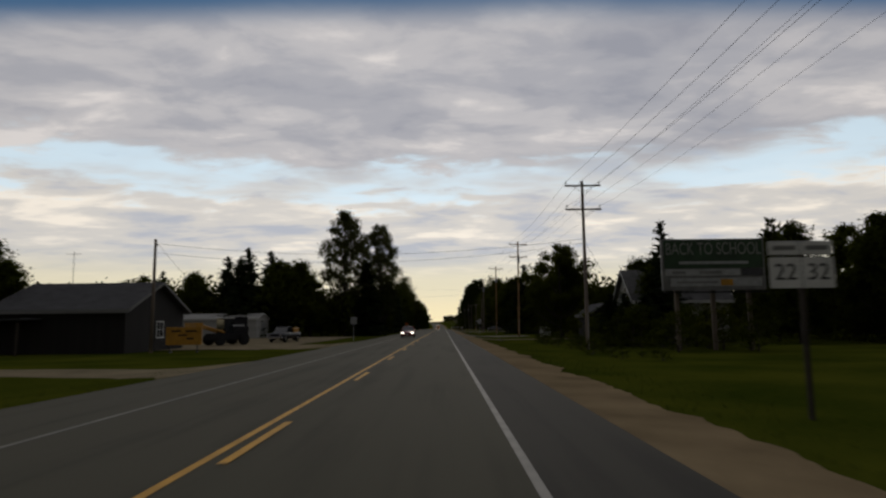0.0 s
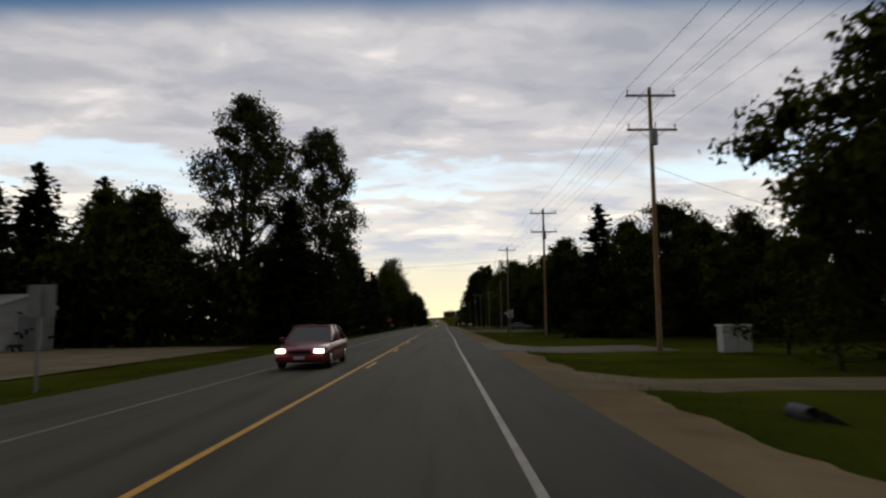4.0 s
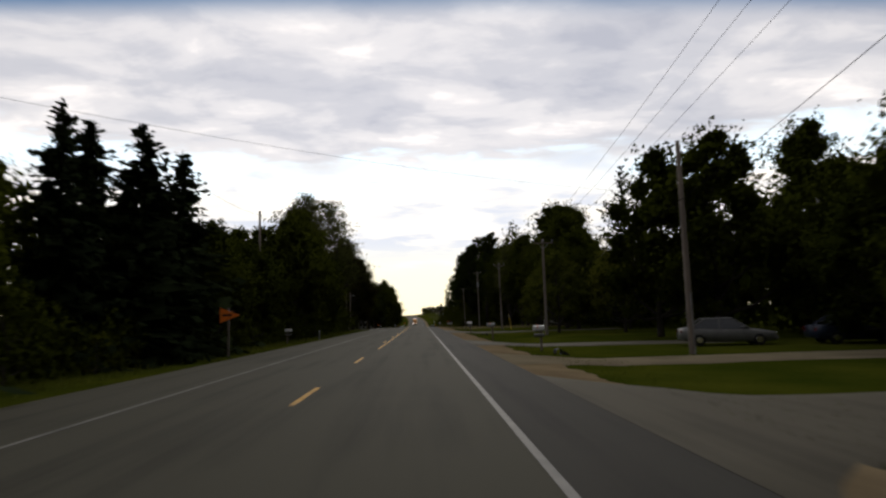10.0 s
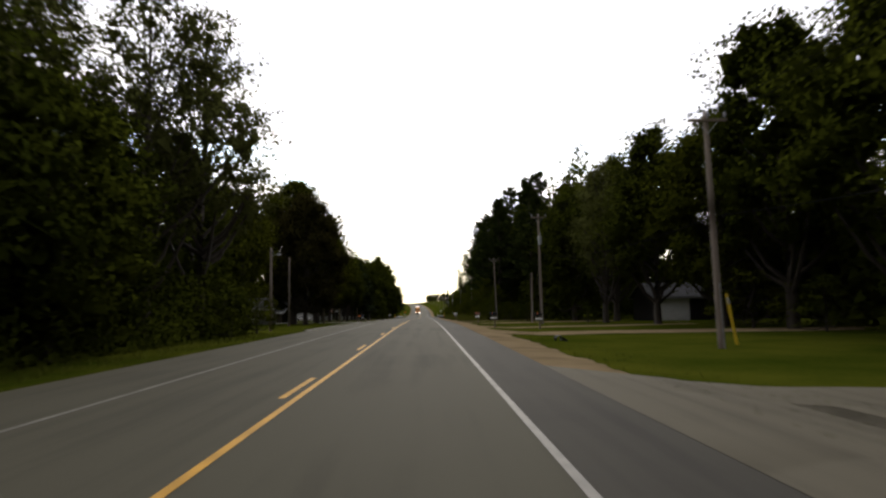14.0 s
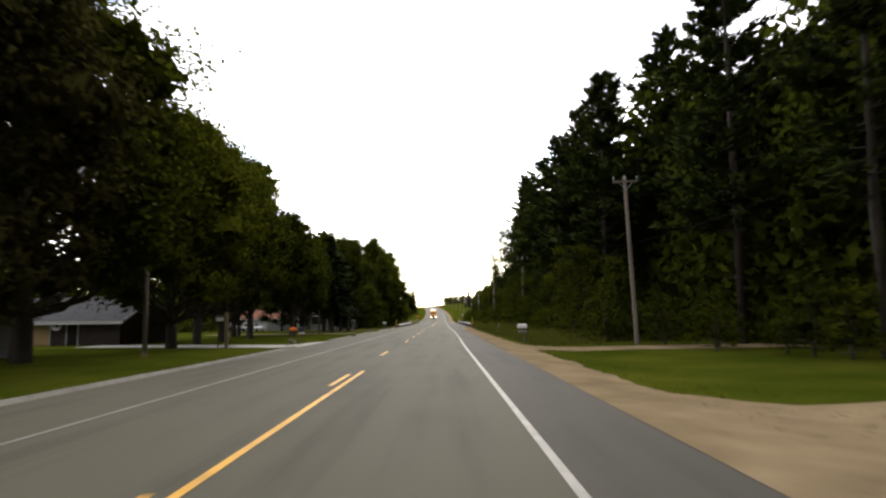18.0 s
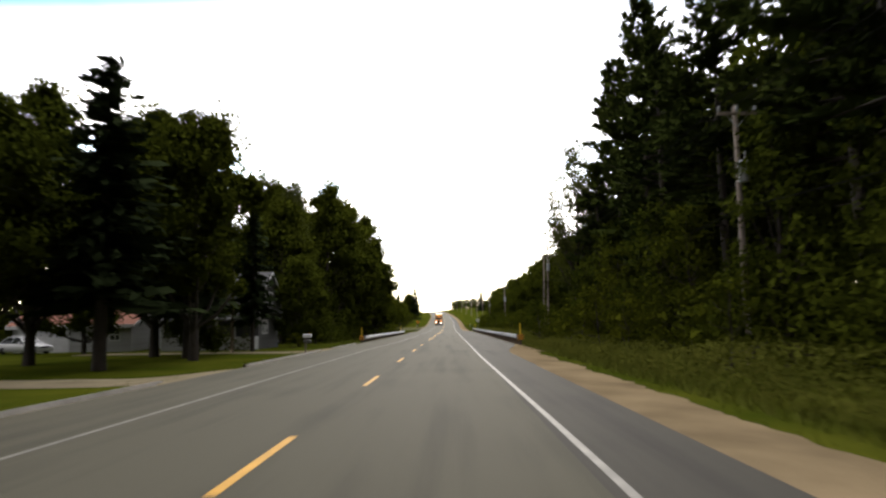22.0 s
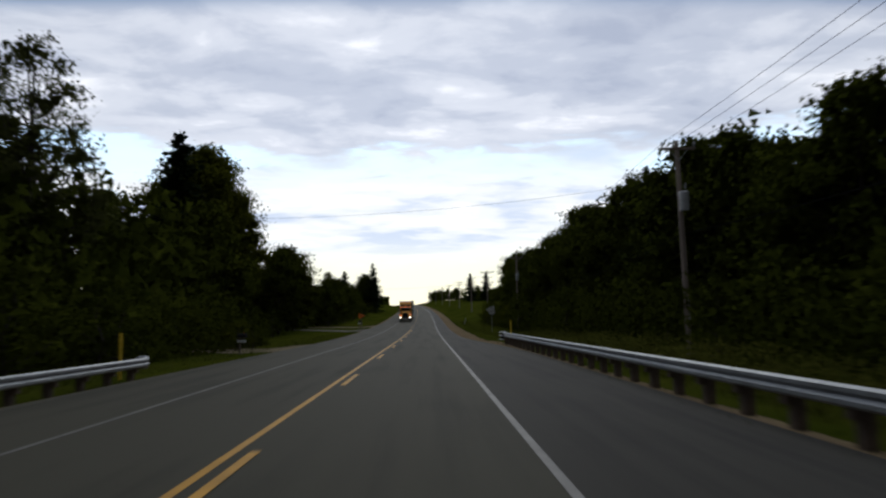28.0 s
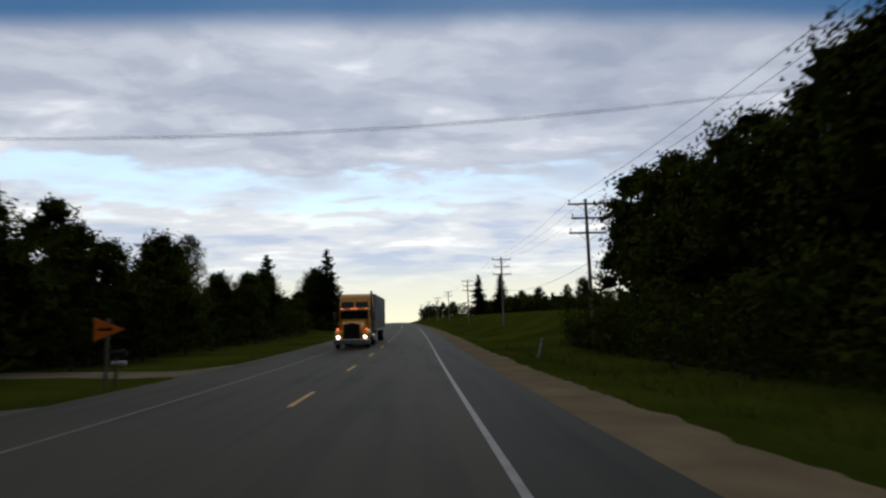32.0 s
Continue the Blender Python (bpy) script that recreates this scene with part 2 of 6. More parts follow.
GREY_BACK = material("sign_back", (0.24, 0.245, 0.245), 0.5, 0.5, var=0.2, bump=0)
ORANGE = material("orange_flag", (0.75, 0.17, 0.015), 0.6, var=0.2, bump=0)
MARK_YELLOW = material("hazard_yellow", (0.85, 0.36, 0.015), 0.5, var=0.15, bump=0)
POST_YELLOW = material("yellow_marker", (0.70, 0.47, 0.03), 0.55, var=0.15, bump=0)
GREEN_PANEL = material("dark_green_panel", (0.013, 0.036, 0.014), 0.4, var=0.35, scale=1.2, bump=0)
GREY_PANEL = material("grey_panel", (0.12, 0.12, 0.115), 0.5, var=0.3, scale=1.5, bump=0)
SIDING = material("white_siding", (0.27, 0.27, 0.255), 0.75, var=0.2, scale=1.2, fine=7, bump=0.35, stretch=(0.05, 0.05, 2.2))
GREY_SIDING = material("grey_siding", (0.13, 0.13, 0.125), 0.8, var=0.2, scale=1.2, fine=7, bump=0.35, stretch=(0.05, 0.05, 2.2))
# grey siding darkened: the trees' shade is put into the wall colour
SHADED_SIDING = material("tree_shaded_siding", (0.065, 0.064, 0.06), 0.85, var=0.25, scale=1.2, fine=7, bump=0.35, stretch=(0.05, 0.05, 2.2))
DARK_SIDING = material("dark_boards", (0.010, 0.0085, 0.0075), 0.85, var=0.35, scale=1.5, fine=8, bump=0.4, stretch=(2.2, 2.2, 0.05))
SHINGLE = material("grey_shingles", (0.072, 0.071, 0.07), 0.92, var=0.35, scale=1.3, fine=14, bump=0.7)
RED_ROOF = material("red_brown_shingles", (0.20, 0.085, 0.055), 0.92, var=0.3, scale=1.3, fine=14, bump=0.7)
TRIM = material("white_trim", (0.42, 0.42, 0.40), 0.6, var=0.1, bump=0.05)
GLASS = material("window_glass", (0.02, 0.022, 0.026), 0.08, var=0.1, bump=0, spec=0.7)
SCREEN = material("vehicle_glass", (0.012, 0.014, 0.017), 0.06, var=0.1, bump=0, spec=0.8)
RUBBER = material("rubber", (0.016, 0.016, 0.016), 0.9, var=0.3, fine=60, bump=0.3, spec=0.1)
CHROME = material("chrome", (0.6, 0.6, 0.62), 0.15, 1.0, var=0.05, bump=0)
RED_PAINT = material("dark_red_car_paint", (0.16, 0.012, 0.014), 0.25, 0.2, var=0.08, bump=0, spec=0.6)
YELLOW_PAINT = material("amber_truck_paint", (0.62, 0.27, 0.008), 0.3, 0.1, var=0.08, bump=0, spec=0.6)
WHITE_PAINT = material("white_vehicle_paint", (0.50, 0.50, 0.49), 0.35, var=0.1, bump=0, spec=0.5)
BLACK_PAINT = material("black_vehicle_paint", (0.014, 0.014, 0.016), 0.42, var=0.3, bump=0, spec=0.25)
BLUE_PAINT = material("dark_blue_paint", (0.012, 0.018, 0.035), 0.42, var=0.3, bump=0, spec=0.25)
TRAILER = material("grey_trailer_aluminium", (0.27, 0.28, 0.28), 0.5, 0.5, var=0.2, scale=1.2, fine=20, bump=0.05)
DULL_BLACK = material("dull_black", (0.016, 0.016, 0.017), 0.8, var=0.3, bump=0.1, spec=0.1)
LOADER_YELLOW = material("loader_yellow", (0.30, 0.145, 0.012), 0.5, var=0.3, bump=0.05)
HEADLIGHT = material("lit_headlamp", (0.9, 0.9, 0.9), 0.2, var=0, bump=0, emit=(1.0, 0.93, 0.82, 6))
MARKER = material("lit_amber_lamp", (0.8, 0.2, 0.02), 0.3, var=0, bump=0, emit=(1.0, 0.18, 0.02, 1.5))
STONE = material("field_stone", (0.28, 0.26, 0.23), 0.9, var=0.4, scale=4, bump=0.7)
LEAF = {
    "dec": leaves("dark_green_leaves", (0.012, 0.018, 0.003), (0.064, 0.074, 0.008)),
    "maple": leaves("maple_leaves", (0.015, 0.022, 0.003), (0.086, 0.090, 0.008)),
    "crimson": leaves("dark_red_maple_leaves", (0.012, 0.012, 0.004), (0.044, 0.038, 0.010)),
    "lime": leaves("light_green_leaves", (0.040, 0.052, 0.008), (0.115, 0.115, 0.016), 0.35),
    "cotton": leaves("poplar_leaves", (0.026, 0.032, 0.010), (0.090, 0.095, 0.026)),
    "spruce": leaves("spruce_needles", (0.008, 0.013, 0.006), (0.026, 0.034, 0.013), 0.1),
    "pine": leaves("pine_needles", (0.010, 0.017, 0.005), (0.046, 0.057, 0.012), 0.12),
}


# ---- the lie of the land ----
GY = (-60, 250, 290, 490, 570, 850, 900, 1200)
GV = (-0.007, -0.007, -0.02, -0.02, 0.018, 0.018, -0.005, -0.012)
_ys = np.arange(-60, 1201, 1.0)
_zs = np.cumsum(np.interp(_ys, GY, GV))
_zs -= np.interp(0, _ys, _zs)


def road_z(y):
    return float(np.interp(y, _ys, _zs))


def road_x(y):
    """The road bends gently to the left up the far hill."""
    return -9.0 * (max(0.0, y - 560) / 290) ** 2


def ramp01(v):
    v = min(1.0, max(0.0, v))
    return v * v * (3 - 2 * v)


def lie(x, y):
    """Height of the land beside the road."""
    a = x - road_x(y)
    s = abs(a)
    z = road_z(y) + float(np.interp(s, (5.6, 7.6, 9.5, 14, 60), (-0.16, -0.26, -0.38, -0.34, -0.2)))
    if a > 0:
        z += 3.0 * ramp01((a - 9) / 12) * ramp01((y - 560) / 40)
    else:
        z += 1.2 * ramp01((s - 9) / 12) * ramp01((y - 600) / 40)
    return z


def link(name, me, mat, parent=None, label="", smooth=False):
    me.materials.append(mat)
    if smooth:
        me.polygons.foreach_set("use_smooth", [True] * len(me.polygons))
    ob = new(name, me)
    if parent is not None:
        ob.parent = parent
    if label:
        tagged(ob, label)
    return ob


def part(name, bm, mat, parent=None, label="", smooth=False):
    """Links a bmesh as one mesh object, under a thing or a part where one is given."""
    me = bpy.data.meshes.new(name)
    bm.to_mesh(me)
    bm.free()
    return link(name, me, mat, parent, label, smooth)


def thing(name, m, label, category, group=""):
    ob = new(name)
    ob.matrix_basis = m
    ob.empty_display_size = 0.2
    return tagged(ob, label, category, group)


def box(bm, x0, x1, y0, y1, z0, z1, bevel=0.0):
    r = bmesh.ops.create_cube(bm, size=1, matrix=Matrix.LocRotScale(((x0 + x1) / 2, (y0 + y1) / 2, (z0 + z1) / 2), None, (abs(x1 - x0), abs(y1 - y0), abs(z1 - z0))))
    if bevel:
        es = list({e for v in r["verts"] for e in v.link_edges})
        bmesh.ops.bevel(bm, geom=es, offset=bevel, segments=2, affect="EDGES", profile=0.5)
    return bm


def boxed(*a, bevel=0.0):
    return box(bmesh.new(), *a, bevel=bevel)


def rod(bm, a, b, r0, r1=None, seg=8):
    a, b = Vector(a), Vector(b)
    m = Matrix.Translation((a + b) / 2) @ (b - a).to_track_quat("Z", "Y").to_matrix().to_4x4()
    bmesh.ops.create_cone(bm, segments=seg, radius1=r0, radius2=r0 if r1 is None else r1, depth=(b - a).length, cap_ends=True, matrix=m)
    return bm


def rodded(*a, **k):
    return rod(bmesh.new(), *a, **k)


def prism(bm, outline, y0, y1):
    """A solid with the given outline in x and z, from y0 to y1."""
    lo = [bm.verts.new((x, y0, z)) for x, z in outline]
    hi = [bm.verts.new((x, y1, z)) for x, z in outline]
    bm.faces.new(lo[::-1])
    bm.faces.new(hi)
    for i in range(len(lo)):
        j = (i + 1) % len(lo)
        bm.faces.new((lo[i], lo[j], hi[j], hi[i]))
    bmesh.ops.recalc_face_normals(bm, faces=bm.faces)
    return bm


def words(text, size, mat, m, parent, name="lettering", depth=0.004):
    """Letters as a mesh of their own. m: where their middle lies, facing +z before it is turned."""
    cu = bpy.data.curves.new(name, "FONT")
    cu.body, cu.size, cu.extrude, cu.align_x, cu.align_y = text, size, depth, "CENTER", "CENTER"
    tmp = new(name, cu)
    me = bpy.data.meshes.new_from_object(tmp.evaluated_get(bpy.context.evaluated_depsgraph_get()))
    bpy.data.objects.remove(tmp)
    bpy.data.curves.remove(cu)
    me.transform(m)
    return link(name, me, mat, parent)


FACING = Matrix.Rotation(radians(90), 4, "X")  # stands a flat thing up, facing -y


def strip(name, xs, y0, y1, mat, step=4.0, parent=None, bend=True, wobble=0.0, sway=None):
    """A ribbon along the road; xs gives pairs of offset from the middle and height over the road."""
    n = max(1, int((y1 - y0) / step))
    verts, faces, k = [], [], len(xs)
    for i in range(n + 1):
        y = y0 + (y1 - y0) * i / n
        for j, (x, h) in enumerate(xs):
            w = wobble * noise.noise((y * 0.35, x, 7.1)) + 0.5 * wobble * noise.noise((y * 1.3, x, 3.3)) + 0.4 * wobble * noise.noise((y * 4.7, x, 1.3)) if wobble and j in (0, k - 1) else 0
            dx = sway(y) if sway else 0.0
            verts.append((x + w + (road_x(y) if bend else 0) + dx, y, road_z(y) + h - 0.02 * dx * (1 if x > 0 else -1)))
    for i in range(n):
        for j in range(k - 1):
            a = i * k + j
            faces.append((a, a + 1, a + k + 1, a + k))
    me = bpy.data.meshes.new(name)
    me.from_pydata(verts, [], faces)
    return link(name, me, mat, parent, smooth=True)


# ---- ground and road ----
gx = [-1800, -600, -200, -90, -60, -45, -32, -24, -18, -14, -11, -9.5, -8.3, -7.6, -5.6, 5.6, 7.6, 8.3, 9.5, 11, 14, 18, 24, 32, 45, 60, 90, 200, 600, 1800]
gy = list(np.arange(-60, 960, 5.0)) + [1000, 1060, 1130, 1200, 1500, 2200]
gy = [-900, -250] + [float(v) for v in gy]
verts = [(x + (road_x(y) if abs(x) < 100 else 0), y, lie(x + road_x(y), y) - (0.2 if abs(x) < 6 else 0.0) + (0.05 * noise.noise((x * 0.4, y * 0.4, 0)) if 9 < abs(x) < 90 else 0)) for y in gy for x in gx]
nx = len(gx)
faces = [(i * nx + j, i * nx + j + 1, (i + 1) * nx + j + 1, (i + 1) * nx + j) for i in range(len(gy) - 1) for j in range(nx - 1)]
me = bpy.data.meshes.new("ground")
me.from_pydata(verts, [], faces)
tagged(link("ground", me, TURF), "mown roadside turf running out to the fields", "ground", kind="structure")

road = tagged(strip("road", [(-6.4, -0.128), (-3.4, -0.068), (0, 0), (3.6, -0.072)], -60, 1195, ASPHALT), "worn grey two-lane asphalt highway", "road", kind="structure")
tagged(strip("paved_shoulder", [(3.6, -0.072), (5.4, -0.108)], -60, 1195, SHOULDER, wobble=0.0), "dark paved road shoulder", "shoulder", kind="structure")
tagged(strip("gravel_shoulder_east", [(5.0, -0.125), (5.6, -0.138), (6.3, -0.16), (7.15, -0.205)], -60, 900, GRAVEL, step=0.3, wobble=0.3), "tan gravel verge along the asphalt", "shoulder", kind="structure")
tagged(strip("gravel_shoulder_west", [(-7.1, -0.32), (-6.7, -0.18), (-6.2, -0.15), (-5.8, -0.14)], -60, 900, GRAVEL, step=0.3, wobble=0.3), "tan gravel verge along the asphalt", "shoulder", kind="structure")
tagged(strip("gravel_apron", [(6.6, -0.2), (7.3, -0.205), (8.0, -0.27), (8.45, -0.36)], 380, 494, GRAVEL, step=0.3, wobble=0.35), "sandy gravel under the guard rail", "shoulder", kind="structure")
verts = []
for y in range(366, 505):
    reach = 5.45 + 2.1 * ramp01((y - 375) / 21) * ramp01((504 - y) / 30)
    for f in (0, 0.5, 1):
        x = 5.39 + (reach - 5.39) * f
        verts.append((x, y, road_z(y) + float(np.interp(x, (5.6, 6.6, 7.7), (-0.108, -0.15, -0.212)))))
me = bpy.data.meshes.new("wide_shoulder")
me.from_pydata(verts, [], [(i * 3 + j, i * 3 + j + 1, i * 3 + j + 4, i * 3 + j + 3) for i in range(138) for j in range(2)])
tagged(link("wide_shoulder", me, SHOULDER), "dark paved shoulder reaching the guard rail", "shoulder", kind="structure")
link_h = 0.006
strip("edge_line", [(3.56, -0.0708 + link_h), (3.67, -0.0732 + link_h)], -60, 1190, WHITE_LINE, parent=road, sway=lambda y: float(np.interp(y, (98, 112, 130, 142, 312, 330, 350, 372), (0, 0.11, 0.11, 0, 0, 0.12, 0.18, 0))))
strip("edge_line", [(-3.46, -0.0692 + link_h), (-3.35, -0.0668 + link_h)], -60, 1190, WORN_LINE, parent=road, sway=lambda y: float(np.interp(y, (0, 150, 170, 250, 320, 345, 382, 402, 420, 480, 560), (0.22, 0.22, 0.15, 0.1, 0.08, 0, 0.1, 0.7, 0.7, 0.35, 0.12))))
for x, y0, y1 in ((0.0, -60, 126), (0.13, 182, 297), (0.06, 402, 528), (-0.0, 640, 900)):
    strip("centre_line", [(x - 0.055, -0.002 + link_h), (x + 0.055, -0.002 + link_h)], y0, y1, YELLOW_LINE, parent=road)
for x, y0, y1, phase in ((0.26, -50, 68, 6.9), (0.26, 77, 126, 90.1), (0.0, 128, 182, 140.4), (-0.13, 182, 310, 190.5), (0.0, 310, 400, 338.3), (0.32, 402, 528, 490.9), (0.0, 533, 640, 536.0)):
    gap = {310: 9.8, 182: 11.4, 77: 11.0, 128: 10.6}.get(y0, 10.2)
    y = phase - gap * math.floor((phase - y0) / gap)
    while y < y1 - 3:
        strip("dash", [(x - 0.06, -0.002 + link_h), (x + 0.06, -0.002 + link_h)], y, y + 2.9, YELLOW_LINE, step=1.5, parent=road)
        y += gap


def side_road(name, x0, x1, ya, yb, flare, mat, label, skew=0.0):
    """A drive off the road from x0 out to x1, between ya and yb, wider where it meets the road, its rims sunk into the grass."""
    n, m = 26, 9
    verts, faces = [], []
    for i in range(n + 1):
        x = x0 + (x1 - x0) * i / n
        f = flare * max(0.0, 1 - abs(x - x0) / 4.5) ** 2
        for j in range(m):
            k = min(max(j - 1, 0), m - 3) / (m - 3)
            rim = -1 if j == 0 else (1 if j == m - 1 else 0)
            y = ya - f + (yb - ya + 2 * f) * k + skew * (i / n) + 0.18 * noise.noise((x * 0.7, k * 9.0, ya)) + 0.25 * rim
            h = lie(x, y) + 0.03
            if abs(x) < 7.9:
                h = max(h, road_z(y) + float(np.interp(abs(x), (5.4, 6.3, 7.15, 7.7), (-0.102, -0.145, -0.19, -0.215))))
            verts.append((x, y, h - (0.09 if rim else 0.0)))
    for i in range(n):
        for j in range(m - 1):
            a = i * m + j
            faces.append((a, a + 1, a + m + 1, a + m))
    me = bpy.data.meshes.new(name)
    me.from_pydata(verts, [], faces)
    tagged(link(name, me, mat, smooth=True), label, "driveway", kind="structure")


for x1, ya, yb, fl, mat, skew in (
    (30, 75.2, 78.2, 2.5, PALE, -3), (16, 93.5, 101, 3.0, DRIVE, 0), (26, 158.5, 163.5, 3.5, DRIVE, -1), (24, 172.4, 175.8, 1.5, PALE, -1),
    (20, 188, 191.5, 2.5, DRIVE, -3.5), (26, 220.5, 224.5, 3.0, DRIVE, 1), (13, 222, 228.5, 2.0, DRIVE, -2), (34, 253, 257, 3.0, GRAVEL, -3),
    (26, 265.5, 268, 1.5, GRAVEL, 1), (26, 286.5, 291, 3.5, GRAVEL, 2), (22, 312.5, 316, 3.5, GRAVEL, -1)):
    side_road("driveway", 5.37, x1, ya, yb, fl, mat, "driveway running off the road through the grass", skew)
for x1, ya, yb, fl, mat, skew in (
    (-40, 23.5, 27.5, 3.0, PALE, 2), (-12.5, 52, 64, 2.5, PALE, 0), (-26, 321.5, 325.5, 2.5, CONCRETE, 5), (-30, 363.2, 366, 2.0, PALE, -1),
    (-26, 386.8, 389.4, 2.5, PALE, 1), (-20, 485.5, 491, 3.0, PALE, 3), (-34, 531.8, 536, 3.0, DRIVE, 26), (-30, 550, 553, 2.0, PALE, 6)):
    side_road("driveway", -6.3, x1, ya, yb, fl, mat, "driveway running off the road through the grass", skew)
# gravel yard before the sheds
n = 14
verts = [(-12.3 - 30 * i / n, 50 + 58 * j / n + 2.0 * noise.noise((i * 1.7, j * 1.3, 2)), lie(-12.3 - 30 * i / n, 50 + 58 * j / n) + 0.05) for i in range(n + 1) for j in range(n + 1)]
me = bpy.data.meshes.new("gravel_yard")
me.from_pydata(verts, [], [(i * (n + 1) + j, i * (n + 1) + j + 1, (i + 1) * (n + 1) + j + 1, (i + 1) * (n + 1) + j) for i in range(n) for j in range(n)])
tagged(link("gravel_yard", me, PALE), "pale gravel yard with tyre marks", "yard", kind="structure")
# low concrete kerb on the west side
bm = bmesh.new()
for y in np.arange(262, 400, 4.0):
    if any(a < y + 2 < b for a, b in ((318, 329), (361, 369), (384, 392))):
        continue
    y = float(y)
    vs = [bm.verts.new((x, yy, road_z(yy) + h)) for yy in (y, y + 4) for x, h in ((-7.14, -0.4), (-7.14, -0.13), (-7.0, -0.11), (-6.95, -0.4))]
    for j in range(3):
        bm.faces.new((vs[j], vs[j + 1], vs[j + 5], vs[j + 4]))
tagged(part("kerb", bm, CONCRETE), "low grey concrete kerb beside the verge", "kerb", kind="structure")

# ---- trees ----
rng = np.random.default_rng(11)


def foliage(name, C, U, V, N, mat, parent, label="", corners=3):
    """One mesh of many small leaves: middles C, half-lengths U, half-widths V, and N, the normals set on each leaf to
    steer its light and shade.
    """
    n = len(C)
    P = [C + U, C - 0.6 * U + V, C - 0.6 * U - V] if corners == 3 else [C - U, C + V + 0.15 * U, C + U, C - V + 0.15 * U]
    P = np.stack(P, 1)
    away = np.einsum("ij,ij->i", np.cross(P[:, 1] - P[:, 0], P[:, 2] - P[:, 0]), N) < 0
    P[away] = P[away][:, ::-1]
    me = bpy.data.meshes.new(name)
    me.vertices.add(corners * n)
    me.vertices.foreach_set("co", P.astype(np.float32).ravel())
    me.loops.add(corners * n)
    me.loops.foreach_set("vertex_index", np.arange(corners * n, dtype=np.int32))
    me.polygons.add(n)
    me.polygons.foreach_set("loop_start", np.arange(0, corners * n, corners, dtype=np.int32))
    me.update(calc_edges=True)
    me.polygons.foreach_set("use_smooth", np.ones(n, dtype=bool))
    N = N / (np.linalg.norm(N, axis=1)[:, None] + 1e-6)
    me.normals_split_custom_set_from_vertices(np.repeat(N, corners, 0).tolist())
    return link(name, me, mat, parent, label)


def across(t):
    """Unit vectors square to the rows of t."""
    w = np.cross(t, unit(len(t)))
    return w / (np.linalg.norm(w, axis=1)[:, None] + 1e-6)


def unit(n):
    v = rng.normal(size=(n, 3))
    return v / np.linalg.norm(v, axis=1)[:, None]


def tube_mesh(name, runs, mat, parent, seg=5):
    """Tapered limbs: each run is a list of (point, radius)."""
    verts, faces = [], []
    full = seg
    for j, run in enumerate(runs):
        base = len(verts)
        seg = full if j == 0 else min(full, 4)
        for i, (p, r) in enumerate(run):
            q = Vector(run[min(i + 1, len(run) - 1)][0]) - Vector(run[max(i - 1, 0)][0])
            rot = q.to_track_quat("Z", "Y")
            for k in range(seg):
                a = 2 * math.pi * k / seg
                verts.append(tuple(Vector(p) + rot @ Vector((r * math.cos(a), r * math.sin(a), 0))))
        for i in range(len(run) - 1):
            for k in range(seg):
                a, b = base + i * seg + k, base + i * seg + (k + 1) % seg
                faces.append((a, b, b + seg, a + seg))
    me = bpy.data.meshes.new(name)
    me.from_pydata(verts, [], faces)
    return link(name, me, mat, parent, smooth=True)


